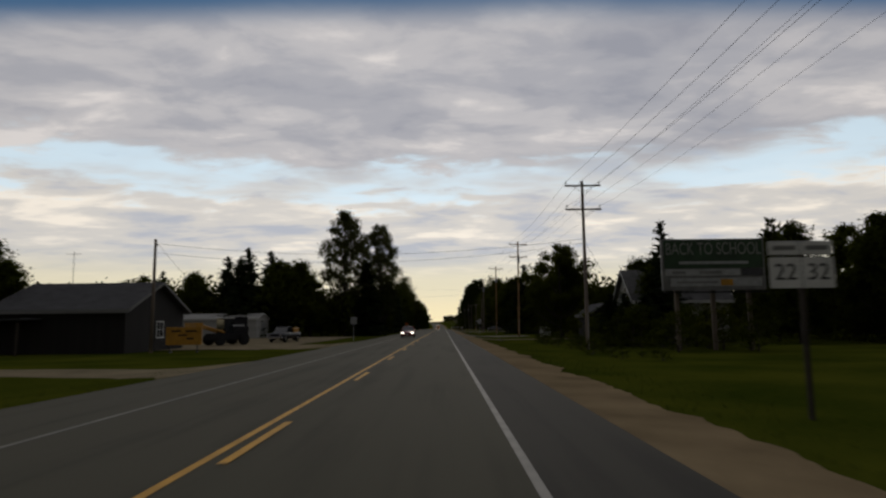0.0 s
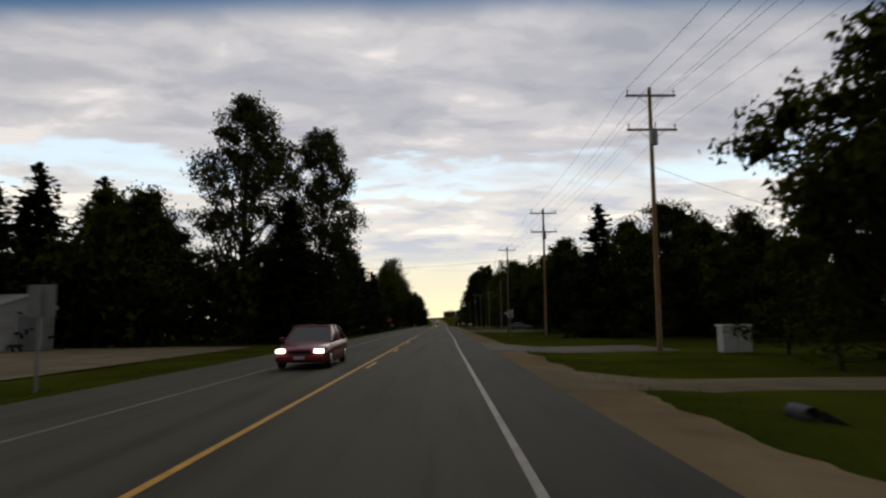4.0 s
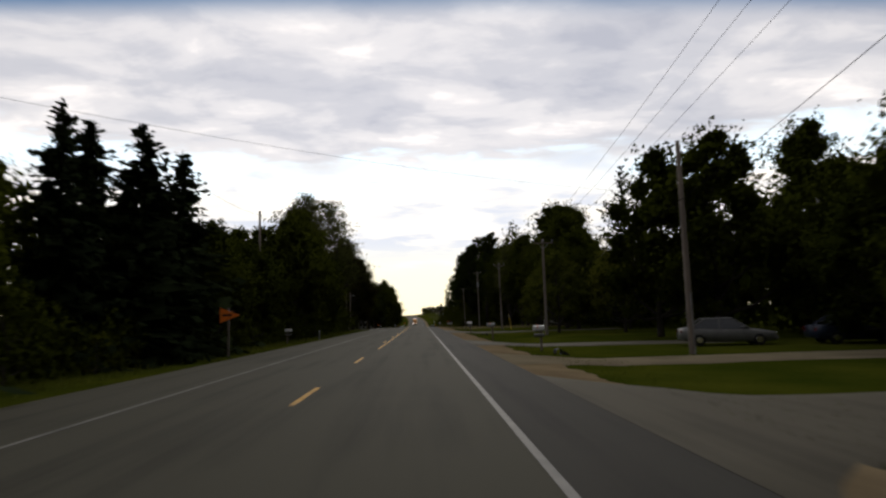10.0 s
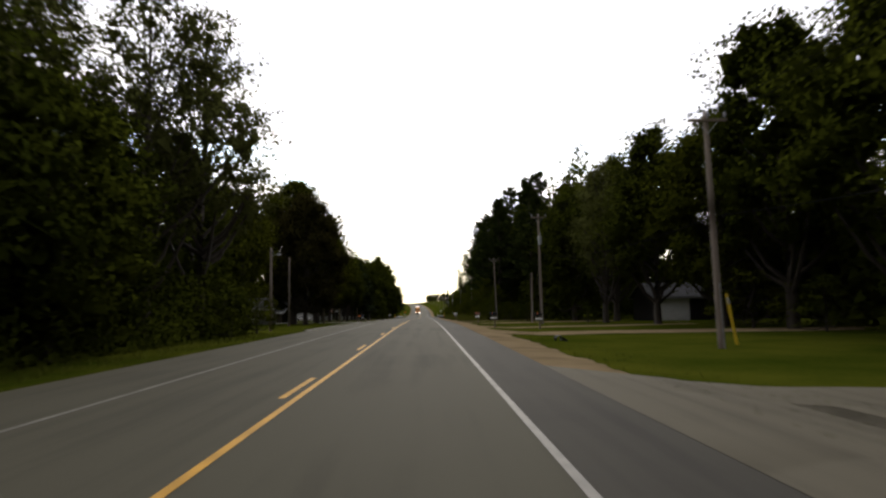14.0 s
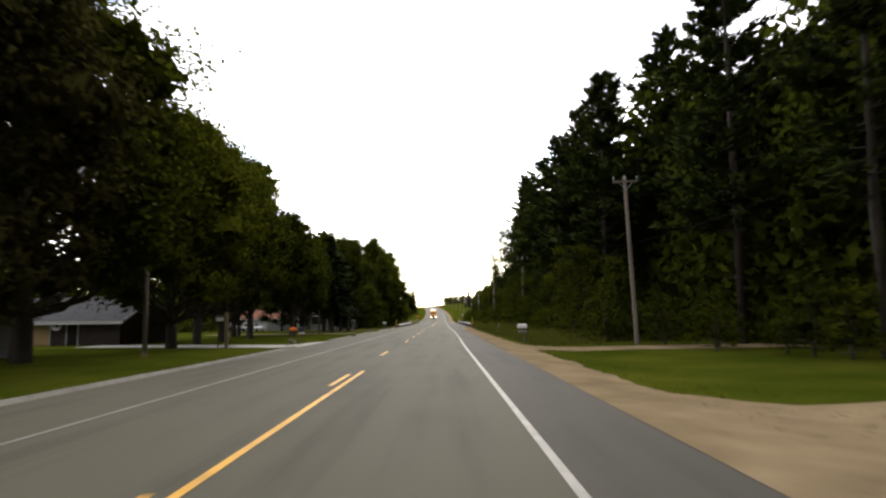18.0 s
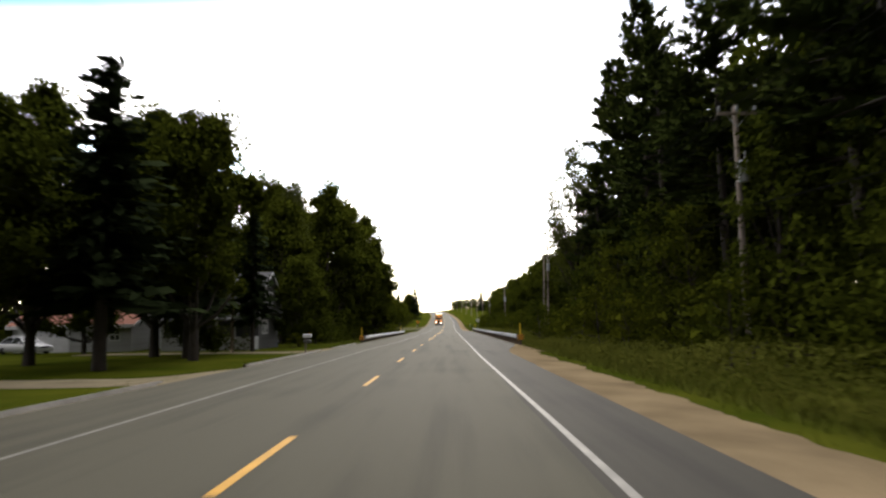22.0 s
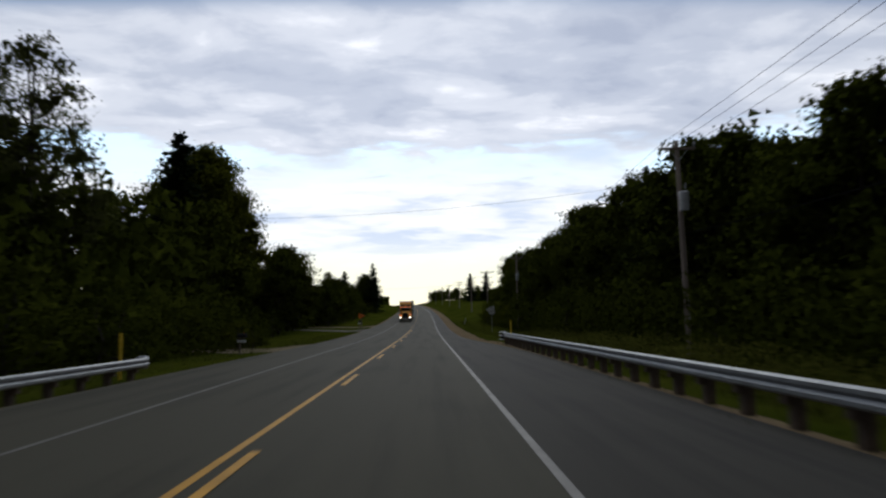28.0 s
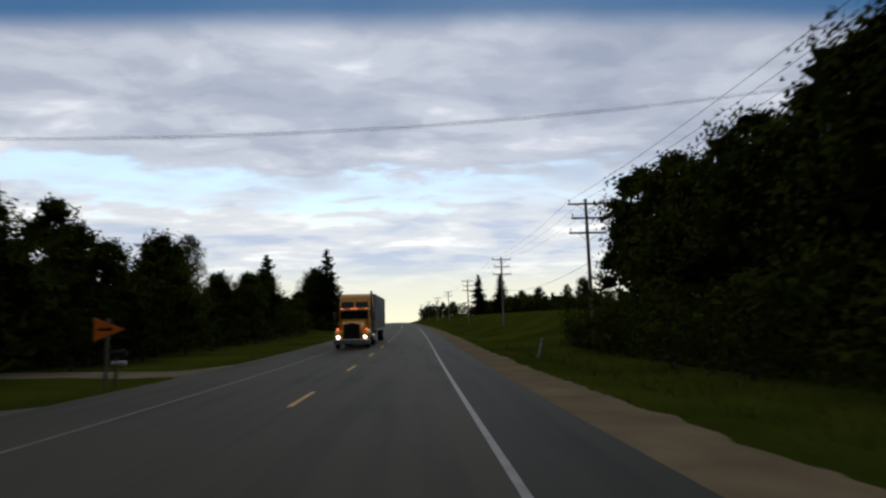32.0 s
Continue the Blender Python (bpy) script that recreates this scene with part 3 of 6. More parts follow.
def broadleaf(root, mat, H=12.0, low=0.2, wide=0.32, blobs=26, per=260, leaf=0.17, blob=0.2, top=0.75, fill=12, twigs=9):
    """A broadleaved tree: forked limbs that carry lumps of leaves, each lump a handful of leafy twigs."""
    R = H * wide
    runs = [[((0, 0, -0.4), 0.035 * H * 0.62), ((0.05, 0.02, H * 0.12), 0.024 * H * 0.7), ((0.1, -0.1, H * 0.35), 0.018 * H * 0.7), ((-0.05, 0.1, H * 0.62), 0.010 * H * 0.7), ((0, 0, H * 0.9), 0.004 * H)]]
    C, U, V, N = [], [], [], []
    squash = np.array([1, 1, 0.78])
    middle = np.array([0, 0, H * (low + 0.42 * (1 - low))])
    for i in range(blobs):
        u = (i + rng.random()) / blobs
        z = H * (low + (0.97 - low) * u)
        env = math.sin(math.pi * min(1, (u * 0.82 + 0.16)) ** top) ** 0.7 * R
        a = i * 2.4 + rng.normal() * 0.5
        rr = env * math.sqrt(rng.uniform(0.15, 1.0)) * 0.86
        c = np.array([rr * math.cos(a), rr * math.sin(a), z])
        rad = H * blob * rng.uniform(0.5, 1.1) * (0.72 + 0.35 * math.sin(math.pi * u))
        n = int(per * (rad / (H * blob)) ** 1.6) + 12
        # leafy twigs over the lump, their leaves thrown round them
        k = max(3, int(twigs * rad / (H * blob)) + 2)
        tw = unit(k)
        tw[:, 2] = np.where(tw[:, 2] < -0.4, -tw[:, 2] * 0.6, tw[:, 2])
        tw *= rng.uniform(0.55, 0.92, (k, 1))
        d = tw[rng.integers(k, size=n)] + rng.normal(size=(n, 3)) * 0.19
        loose = rng.random(n) < 0.38
        d[loose] = unit(int(loose.sum())) * rng.uniform(0.2, 0.95, (int(loose.sum()), 1))
        pos = c + d * rad * squash
        out = d / (np.linalg.norm(d, axis=1)[:, None] + 1e-6)
        n_leaf = out * 0.6 + unit(n) * 0.75 + np.array([0, 0, 0.2])
        t = across(n_leaf)
        w = np.cross(n_leaf / np.linalg.norm(n_leaf, axis=1)[:, None], t)
        s = leaf * rng.uniform(0.6, 1.35, (n, 1))
        C.append(pos), U.append(t * s), V.append(w * s * 0.62)
        whole = (pos - middle) / R
        N.append(out * 0.6 + whole * 0.45 + unit(n) * 0.22 + np.array([0, 0, 0.12]))
        if fill:
            # large inner leaves, their normals turned down so the lump's inside comes out shaded
            d, t = unit(fill), unit(fill)
            s = rad * rng.uniform(0.24, 0.38, (fill, 1))
            C.append(c + d * rad * rng.uniform(0.05, 0.42, (fill, 1)) * squash), U.append(t * s), V.append(across(t) * s * 0.8), N.append(0.35 * d + 0.2 * (c - middle) / R + np.array([0, 0, -0.8]))
        z0 = max(H * 0.1, z - H * rng.uniform(0.12, 0.3))
        p0, p2 = Vector((0, 0, z0)), Vector(c)
        p1 = p0.lerp(p2, 0.5) + Vector((0, 0, -0.03 * H))
        r = 0.0055 * H * (1.25 - u)
        runs.append([(p0, r * 1.3), (p1, r), (p2, r * 0.45)])
    tube_mesh("trunk", runs, BARK, root)
    C, U, V, N = (np.concatenate(q) for q in (C, U, V, N))
    C[:, 2] *= H / (np.sort(C[:, 2])[-12] + 0.1)
    keep = C[:, 2] > 0.3
    foliage("crown", C[keep], U[keep], V[keep], N[keep], mat, root)


def spruce(root, mat, H=12.0, wide=0.19, step=0.36, low=0.5, sag=-0.28, heart=0.28, many=5):
    """A spruce: whorls of drooping boughs, ragged at the rim, a thin leader."""
    tube_mesh("trunk", [[((0, 0, -0.4), 0.2), ((0, 0, H * 0.5), 0.11), ((0, 0, H), 0.015)]], BARK, root)
    C, U, V = [], [], []
    z = low
    while z < H * 0.985:
        f = 1 - z / H
        L0 = (H * wide) * f ** 0.75 + 0.1
        for k in range(int(2 + many + many * f)):
            a = rng.uniform(0, 2 * math.pi)
            L = L0 * rng.uniform(0.62, 1.2)
            droop = sag + 0.5 * (1 - f) ** 2 + rng.normal() * 0.07
            d = np.array([math.cos(a), math.sin(a), droop])
            side = np.array([-math.sin(a), math.cos(a), 0.0])
            m = max(2, int(L / 0.30))
            for j in range(m):
                t = (j + 0.6) / m
                p = np.array([0, 0, z]) + d * L * t + np.array([0, 0, 0.12 * L * t * t])
                s = 0.30 * rng.uniform(0.6, 1.3) * (0.75 + 0.35 * f)
                C.append(p + rng.normal(size=3) * 0.05)
                U.append((d + side * rng.normal() * 0.5) * s)
                V.append((side * 0.45 + np.array([0, 0, rng.normal() * 0.3])) * s)
                if j % 2 == 0:
                    C.append(p + np.array([0, 0, -0.12]))
                    U.append((d * 0.5 + np.array([0, 0, -0.7])) * s * 0.9)
                    V.append(side * s * 0.4)
            C.append(np.array([0, 0, z]) + d * L * 0.3)
            U.append(d * L * 0.42)
            V.append((side * 0.5 + np.array([0, 0, rng.normal() * 0.3])) * (0.2 + heart * L))
        z += step * (0.62 + 0.7 * f) * rng.uniform(0.8, 1.2)
    C = np.array(C)
    N = C * np.array([1, 1, 0]) / (np.linalg.norm(C[:, :2], axis=1)[:, None] + 0.1) + np.array([0, 0, 0.7]) + 0.35 * unit(len(C))
    foliage("crown", C, np.array(U), np.array(V), N, mat, root, corners=4)


def white_pine(root, mat, H=24.0, low=0.3, wide=0.17):
    """A tall pine: long bare stem with dead stubs, tiers of flat feathery boughs with gaps between."""
    runs = [[((0, 0, -0.4), 0.34), ((0.1, 0, H * 0.3), 0.27), ((-0.1, 0.1, H * 0.65), 0.18), ((0, 0, H * 0.99), 0.03)]]
    C, U, V, N = [], [], [], []
    z = H * low
    while z < H * 0.99:
        u = (z / H - low) / (1 - low)
        L0 = H * wide * (0.55 + 0.75 * math.sin(math.pi * min(1, u * 0.8 + 0.2))) * (1.02 - u * 0.72)
        for k in range(int(rng.integers(3, 6))):
            a = rng.uniform(0, 2 * math.pi)
            L = L0 * rng.uniform(0.45, 1.25)
            d = np.array([math.cos(a), math.sin(a), 0.06 + 0.5 * u * u + rng.normal() * 0.07])
            side = np.array([-math.sin(a), math.cos(a), 0.0])
            foot = np.array([0, 0, z])
            tip = foot + d * L + np.array([0, 0, 0.1 * L])
            runs.append([((0, 0, z), 0.05 * (1.2 - u)), (tuple(foot + d * L * 0.5), 0.035 * (1.2 - u)), (tuple(tip), 0.01)])
            # tufts of long needles, fanned out upwards along the bough and its side shoots
            m = int(4 + L * 4.0)
            t = rng.uniform(0.25, 1.03, m)
            p = foot + np.outer(t, d * L) + np.outer(rng.normal(size=m) * 0.19 * L * (1.15 - 0.55 * t), side) + np.outer(0.1 * L * t * t + rng.uniform(-0.05, 0.15, m), (0, 0, 1))
            p = np.repeat(p, 6, 0) + rng.normal(size=(6 * m, 3)) * 0.06
            w = d * 0.55 + np.outer(rng.normal(size=6 * m) * 0.75, side) + np.outer(rng.normal(size=6 * m) * 0.35 + 0.22, (0, 0, 1))
            w /= np.linalg.norm(w, axis=1)[:, None]
            s = 0.33 * rng.uniform(0.65, 1.3, (6 * m, 1))
            C.append(p + w * s * 0.6), U.append(w * s), V.append(across(w) * s * 0.31)
            N.append(np.array([0, 0, 0.75]) + d * 0.55 + 0.3 * unit(6 * m))
            # the shaded twigs under the tufts
            t = np.array((0.38, 0.55, 0.7, 0.85))
            C.append(foot + np.outer(t, d * L) + np.outer(0.08 * L * t * t, (0, 0, 1)))
            U.append(np.repeat([d * L * 0.15], 4, 0)), V.append(np.repeat([side], 4, 0) * L * 0.13 + np.outer(rng.normal(size=4) * 0.05 * L, (0, 0, 1))), N.append(np.repeat([[0, 0, 1.0]], 4, 0) + d * 0.4)
        z += rng.uniform(0.55, 1.15) * (1.05 - 0.5 * u)
    for k in range(14):
        zz, a = rng.uniform(0.12, low) * H, rng.uniform(0, 6.28)
        runs.append([((0, 0, zz), 0.035), ((0.9 * math.cos(a), 0.9 * math.sin(a), zz - 0.1), 0.012)])
    tube_mesh("trunk", runs, BARK, root, 7)
    foliage("crown", *(np.concatenate(q) for q in (C, U, V, N)), mat, root)


KINDS = {
    # kind: name, label, nominal height, how many different ones, builder
    "dec": ("deciduous_tree", "leafy dark green roadside tree with a rounded crown", 12.0, 6, lambda r, i: broadleaf(r, LEAF["dec"], low=(0.1, 0.07, 0.14, 0.1, 0.16, 0.05)[i], wide=(0.3, 0.27, 0.34, 0.25, 0.31, 0.29)[i], blobs=28, per=400, leaf=0.158, blob=0.2, fill=30)),
    "tall": ("deciduous_tree", "tall leafy dark green tree with an uneven crown", 18.0, 5, lambda r, i: broadleaf(r, LEAF["dec"], H=18.0, low=(0.1, 0.16, 0.08, 0.18, 0.05)[i], wide=(0.25, 0.28, 0.22, 0.26, 0.24)[i], blobs=44, per=370, leaf=0.18, blob=0.158, top=0.85, fill=34)),
    "lofty": ("deciduous_tree", "tall leafy tree with a clear stem over a lawn", 18.0, 2, lambda r, i: broadleaf(r, LEAF["dec"], H=18.0, low=(0.27, 0.24)[i], wide=(0.27, 0.24)[i], blobs=44, per=370, leaf=0.18, blob=0.158, top=0.85, fill=34)),
    "maple": ("maple_tree", "dense round maple with dark green leaves", 12.0, 2, lambda r, i: broadleaf(r, LEAF["maple"], low=0.18, wide=0.33, blobs=32, blob=0.2, per=500, leaf=0.165, fill=18)),
    "grand": ("maple_tree", "large dense maple shading a lawn", 20.0, 2, lambda r, i: broadleaf(r, LEAF["maple"], H=20.0, low=0.19, wide=(0.32, 0.29)[i], blobs=70, blob=0.14, per=520, leaf=0.168, top=0.8, fill=28, twigs=14)),
    "crimson": ("maple_tree", "large dense maple with very dark leaves", 20.0, 1, lambda r, i: broadleaf(r, LEAF["crimson"], H=20.0, low=0.14, wide=0.34, blobs=72, blob=0.14, per=560, leaf=0.166, top=0.8, fill=30, twigs=14)),
    "oak": ("oak_tree", "spreading oak with gaps between its limbs", 12.0, 2, lambda r, i: broadleaf(r, LEAF["dec"], low=0.3, wide=0.46, blobs=28, blob=0.15, per=400, leaf=0.172, fill=16)),
    "cotton": ("cottonwood_tree", "tall open cottonwood with sky between its leaves", 20.0, 2, lambda r, i: broadleaf(r, LEAF["cotton"], H=20.0, low=0.2, wide=0.25, blobs=72, per=540, leaf=0.145, blob=0.092, top=0.85, fill=2, twigs=6)),
    "airy": ("ash_tree", "thin ash tree with sparse leaves and bare stems", 16.0, 3, lambda r, i: broadleaf(r, LEAF["cotton"], H=16.0, low=0.3, wide=(0.2, 0.24, 0.17)[i], blobs=40, per=330, leaf=0.125, blob=0.115, top=0.85, fill=2)),
    "sapling": ("young_tree", "young tree under tall pines", 7.0, 3, lambda r, i: broadleaf(r, LEAF["maple"] if i == 1 else LEAF["dec"], H=7.0, low=0.04, wide=(0.3, 0.36, 0.26)[i], blobs=26, per=330, leaf=0.09, blob=0.17, fill=0)),
    "lime": ("young_tree", "small light green tree on a mown lawn", 7.0, 2, lambda r, i: broadleaf(r, LEAF["lime"], H=7.0, low=0.18, wide=0.42, blobs=26, per=330, leaf=0.12, blob=0.19)),
    "spruce": ("spruce_tree", "dark pointed spruce with drooping boughs", 12.0, 3, lambda r, i: spruce(r, LEAF["spruce"], wide=(0.33, 0.28, 0.36)[i])),
    "fir": ("spruce_tree", "old spruce with level boughs and sky between them", 15.0, 2, lambda r, i: spruce(r, LEAF["spruce"], H=15.0, wide=(0.36, 0.31)[i], step=0.62, low=1.5, sag=-0.06, heart=0.10, many=4)),
    "slim": ("spruce_tree", "slender spruce with a bare lower stem", 12.0, 1, lambda r, i: spruce(r, LEAF["spruce"], wide=0.23, low=2.6)),
    "pine": ("pine_tree", "tall white pine with flat tiers of needles", 24.0, 4, lambda r, i: white_pine(r, LEAF["pine"], low=(0.22, 0.34, 0.28, 0.16)[i])),
    "shrub": ("shrub", "rounded leafy shrub at the wood's edge", 3.0, 4, lambda r, i: broadleaf(r, LEAF[("dec", "dec", "maple", "dec")[i]], H=3.0, low=0.03, wide=(0.5, 0.6, 0.5, 0.42)[i], blobs=11, per=125, leaf=0.066, blob=0.27, fill=2, twigs=6)),
}
PROTO = {}


def tree(kind, x, y, h, fat=1.0, dz=0.0):
    global rng
    if kind == "dec" and h > 14.5:
        kind = "tall"
    if kind == "maple" and h > 15.5:
        kind = "grand"
    name, label, H, many, build = KINDS[kind]
    own = np.random.default_rng(int(abs(x) * 100) + 7000 * int(abs(y) * 10))
    i = int(own.integers(many))
    s = h / H
    turn = Matrix.Rotation(own.uniform(0, 6.28), 4, "Z")
    place = Matrix.Translation((x, y, lie(x, y) - 0.05 + dz)) @ turn
    if (kind, i) not in PROTO:
        ob = thing(name, place @ Matrix.Diagonal((s * fat, s * fat, s, 1)), label, "tree" if kind != "shrub" else "shrub", "trees along the road" if kind != "shrub" else "shrubs along the road")
        rng = np.random.default_rng(31 * sum(map(ord, kind)) + i)
        build(ob, i)
        PROTO[kind, i] = (ob, s * fat, s)
        return ob
    ob, sx, sz = PROTO[kind, i]
    return copy_thing(ob, place @ Matrix.Diagonal((s * fat / sx, s * fat / sx, s / sz, 1)))


EAST = [
    [(56.6, 23.3, 11.6, "spruce"), (50.5, 16.6, 4.4, "spruce", 1.7), (53.5, 18.6, 4.6, "spruce", 1.7), (48.5, 18.8, 4.2, "spruce", 1.7), (60, 23.5, 7.5, "dec"), (48, 38, 10.5, "dec"), (60, 43, 11.5, "dec"), (54, 46, 12, "dec"), (68, 40, 12, "dec"), (50, 32, 10.2, "dec"), (57, 34, 11.6, "pine"), (74, 33, 10.8, "oak"), (84, 38, 13, "dec"), (79, 18, 12.3, "oak"), (80.5, 19, 10.5, "dec"), (117.5, 21.2, 11.8, "dec", 0.9), (131, 24, 12.5, "dec"), (127.5, 31, 14, "dec"), (97, 34, 12.4, "dec"), (100, 37.5, 12.5, "dec"), (101, 42.5, 14.5, "dec", 0.72), (104, 25, 10, "dec"), (114, 27, 11, "dec"), (124, 27, 14.6, "dec"), (121.3, 19, 14.1, "spruce"), (137, 18.5, 12.4, "dec"), (142, 20, 13.2, "airy"), (147, 18, 11.5, "dec"), (153, 21, 12.7, "dec"), (160, 27, 13, "dec"), (165.5, 23, 12.6, "dec", 0.8), (157.5, 22.2, 13.8, "dec", 0.95), (178, 24, 8.8, "dec"), (172, 22, 10.5, "dec"), (162, 26.5, 12, "dec"), (185, 28, 11.1, "dec"), (196, 33, 16.8, "dec"), (190, 22, 14.5, "dec")],
    [(195, 20, 14.5, "dec", 0.88), (205, 30, 9.5, "dec"), (213, 16.5, 8.6, "lime"), (219, 26, 19, "fir", 0.72), (208, 21.8, 9.2, "lime"), (224, 17, 7.5, "lime"), (232, 22, 16, "dec"), (226, 22, 12.9, "dec"), (242, 25, 19.1, "lofty"), (253, 26, 21.4, "lofty"), (260, 25, 16.8, "maple", 0.94), (268, 23, 18.3, "lofty"), (277, 21, 17.1, "airy"), (280, 35, 9, "dec"), (272, 33, 15, "dec"), (285, 42.5, 15, "dec"), (296, 38.5, 14.5, "dec"), (265, 30, 13.5, "dec"), (286, 25, 20.3, "lofty"), (294, 22, 18.2, "dec"), (302, 19, 18.2, "pine"), (308, 25, 21.2, "dec"), (315, 20, 24, "pine"), (322, 23, 26.3, "pine"), (330, 22, 26.4, "pine")],
    [(325, 15.5, 6.5, "sapling"), (331, 14.8, 8, "sapling"), (340, 15.8, 9.5, "sapling"), (347, 14.6, 7, "sapling"), (354.5, 14.9, 9.5, "sapling"), (360, 15.5, 6.2, "sapling"), (366, 15, 10, "sapling"), (374, 14.6, 8, "sapling"), (380.5, 15.3, 9.6, "sapling"), (387, 14.6, 7.5, "sapling"), (393, 15.6, 10, "sapling"), (399, 14.4, 6.6, "sapling"), (336, 19.5, 11.5, "sapling"), (365.5, 19.5, 12, "sapling"), (405, 15.5, 20.5, "airy", 0.75)],
    [(333, 17, 23.5, "pine"), (338, 24, 28.1, "pine"), (344, 21, 28, "pine"), (353, 17, 23.8, "pine"), (357, 20.5, 27.4, "pine"), (350, 19.5, 26.7, "pine"), (362, 17, 23.6, "pine"), (370, 21, 27, "pine"), (377, 18, 22.2, "pine"), (384, 17, 21.4, "pine", 0.94), (390, 18, 28, "pine", 0.73), (394, 20.5, 29.6, "pine"), (397, 22, 26, "pine"), (402, 17, 17.4, "pine"), (408, 21, 30.3, "pine"), (412, 17.5, 12, "dec", 0.8), (421.5, 21.6, 21.5, "airy", 0.6), (418, 22, 17, "pine"), (425, 20, 14.6, "dec"), (431, 22, 15.8, "pine"), (430, 19, 13.5, "dec"), (434.5, 21, 14.6, "dec"), (438, 18, 12.9, "dec"), (447, 18, 12.7, "dec", 0.94), (454, 18, 12.7, "dec", 0.69)],
    [(463, 23, 13, "pine"), (468, 19, 11.1, "dec"), (474, 23, 12.8, "pine"), (482, 22, 12.9, "dec"), (489, 23, 14.4, "pine"), (487, 18, 12, "pine"), (481, 18.5, 12.6, "dec"), (492, 20.5, 13.2, "dec", 0.78), (484, 22, 13, "dec"), (495, 19, 13, "dec"), (502, 22, 15.5, "dec", 0.64), (509, 20, 13.8, "dec", 0.88), (505, 18.8, 13, "dec"), (515, 20, 14.6, "dec", 0.94), (521, 18.5, 11.5, "dec"), (528, 19, 12.8, "dec"), (535, 19, 11.2, "dec"), (543, 19.5, 12.7, "dec"), (550, 18.5, 11.6, "dec", 0.88), (557, 18.8, 11.4, "dec"), (564, 21, 13.6, "dec"), (569, 20.5, 13.4, "dec"), (474, 20, 10.5, "dec"), (478, 19.6, 12.3, "dec"), (485.5, 20, 12.8, "dec"), (526, 21, 13.9, "dec"), (547, 19.4, 11.9, "dec")],
    [(704, 23, 12.2, "spruce"), (706, 30, 12.4, "spruce"), (690, 46, 7.8, "dec", 0.68), (733, 48, 9.1, "dec"), (720, 60, 11.6, "dec"), (780, 52, 10.1, "dec"), (815, 40, 9, "dec"), (860, 26, 8, "dec"), (872, 18, 7, "dec"), (880, 34, 9, "dec")],
]
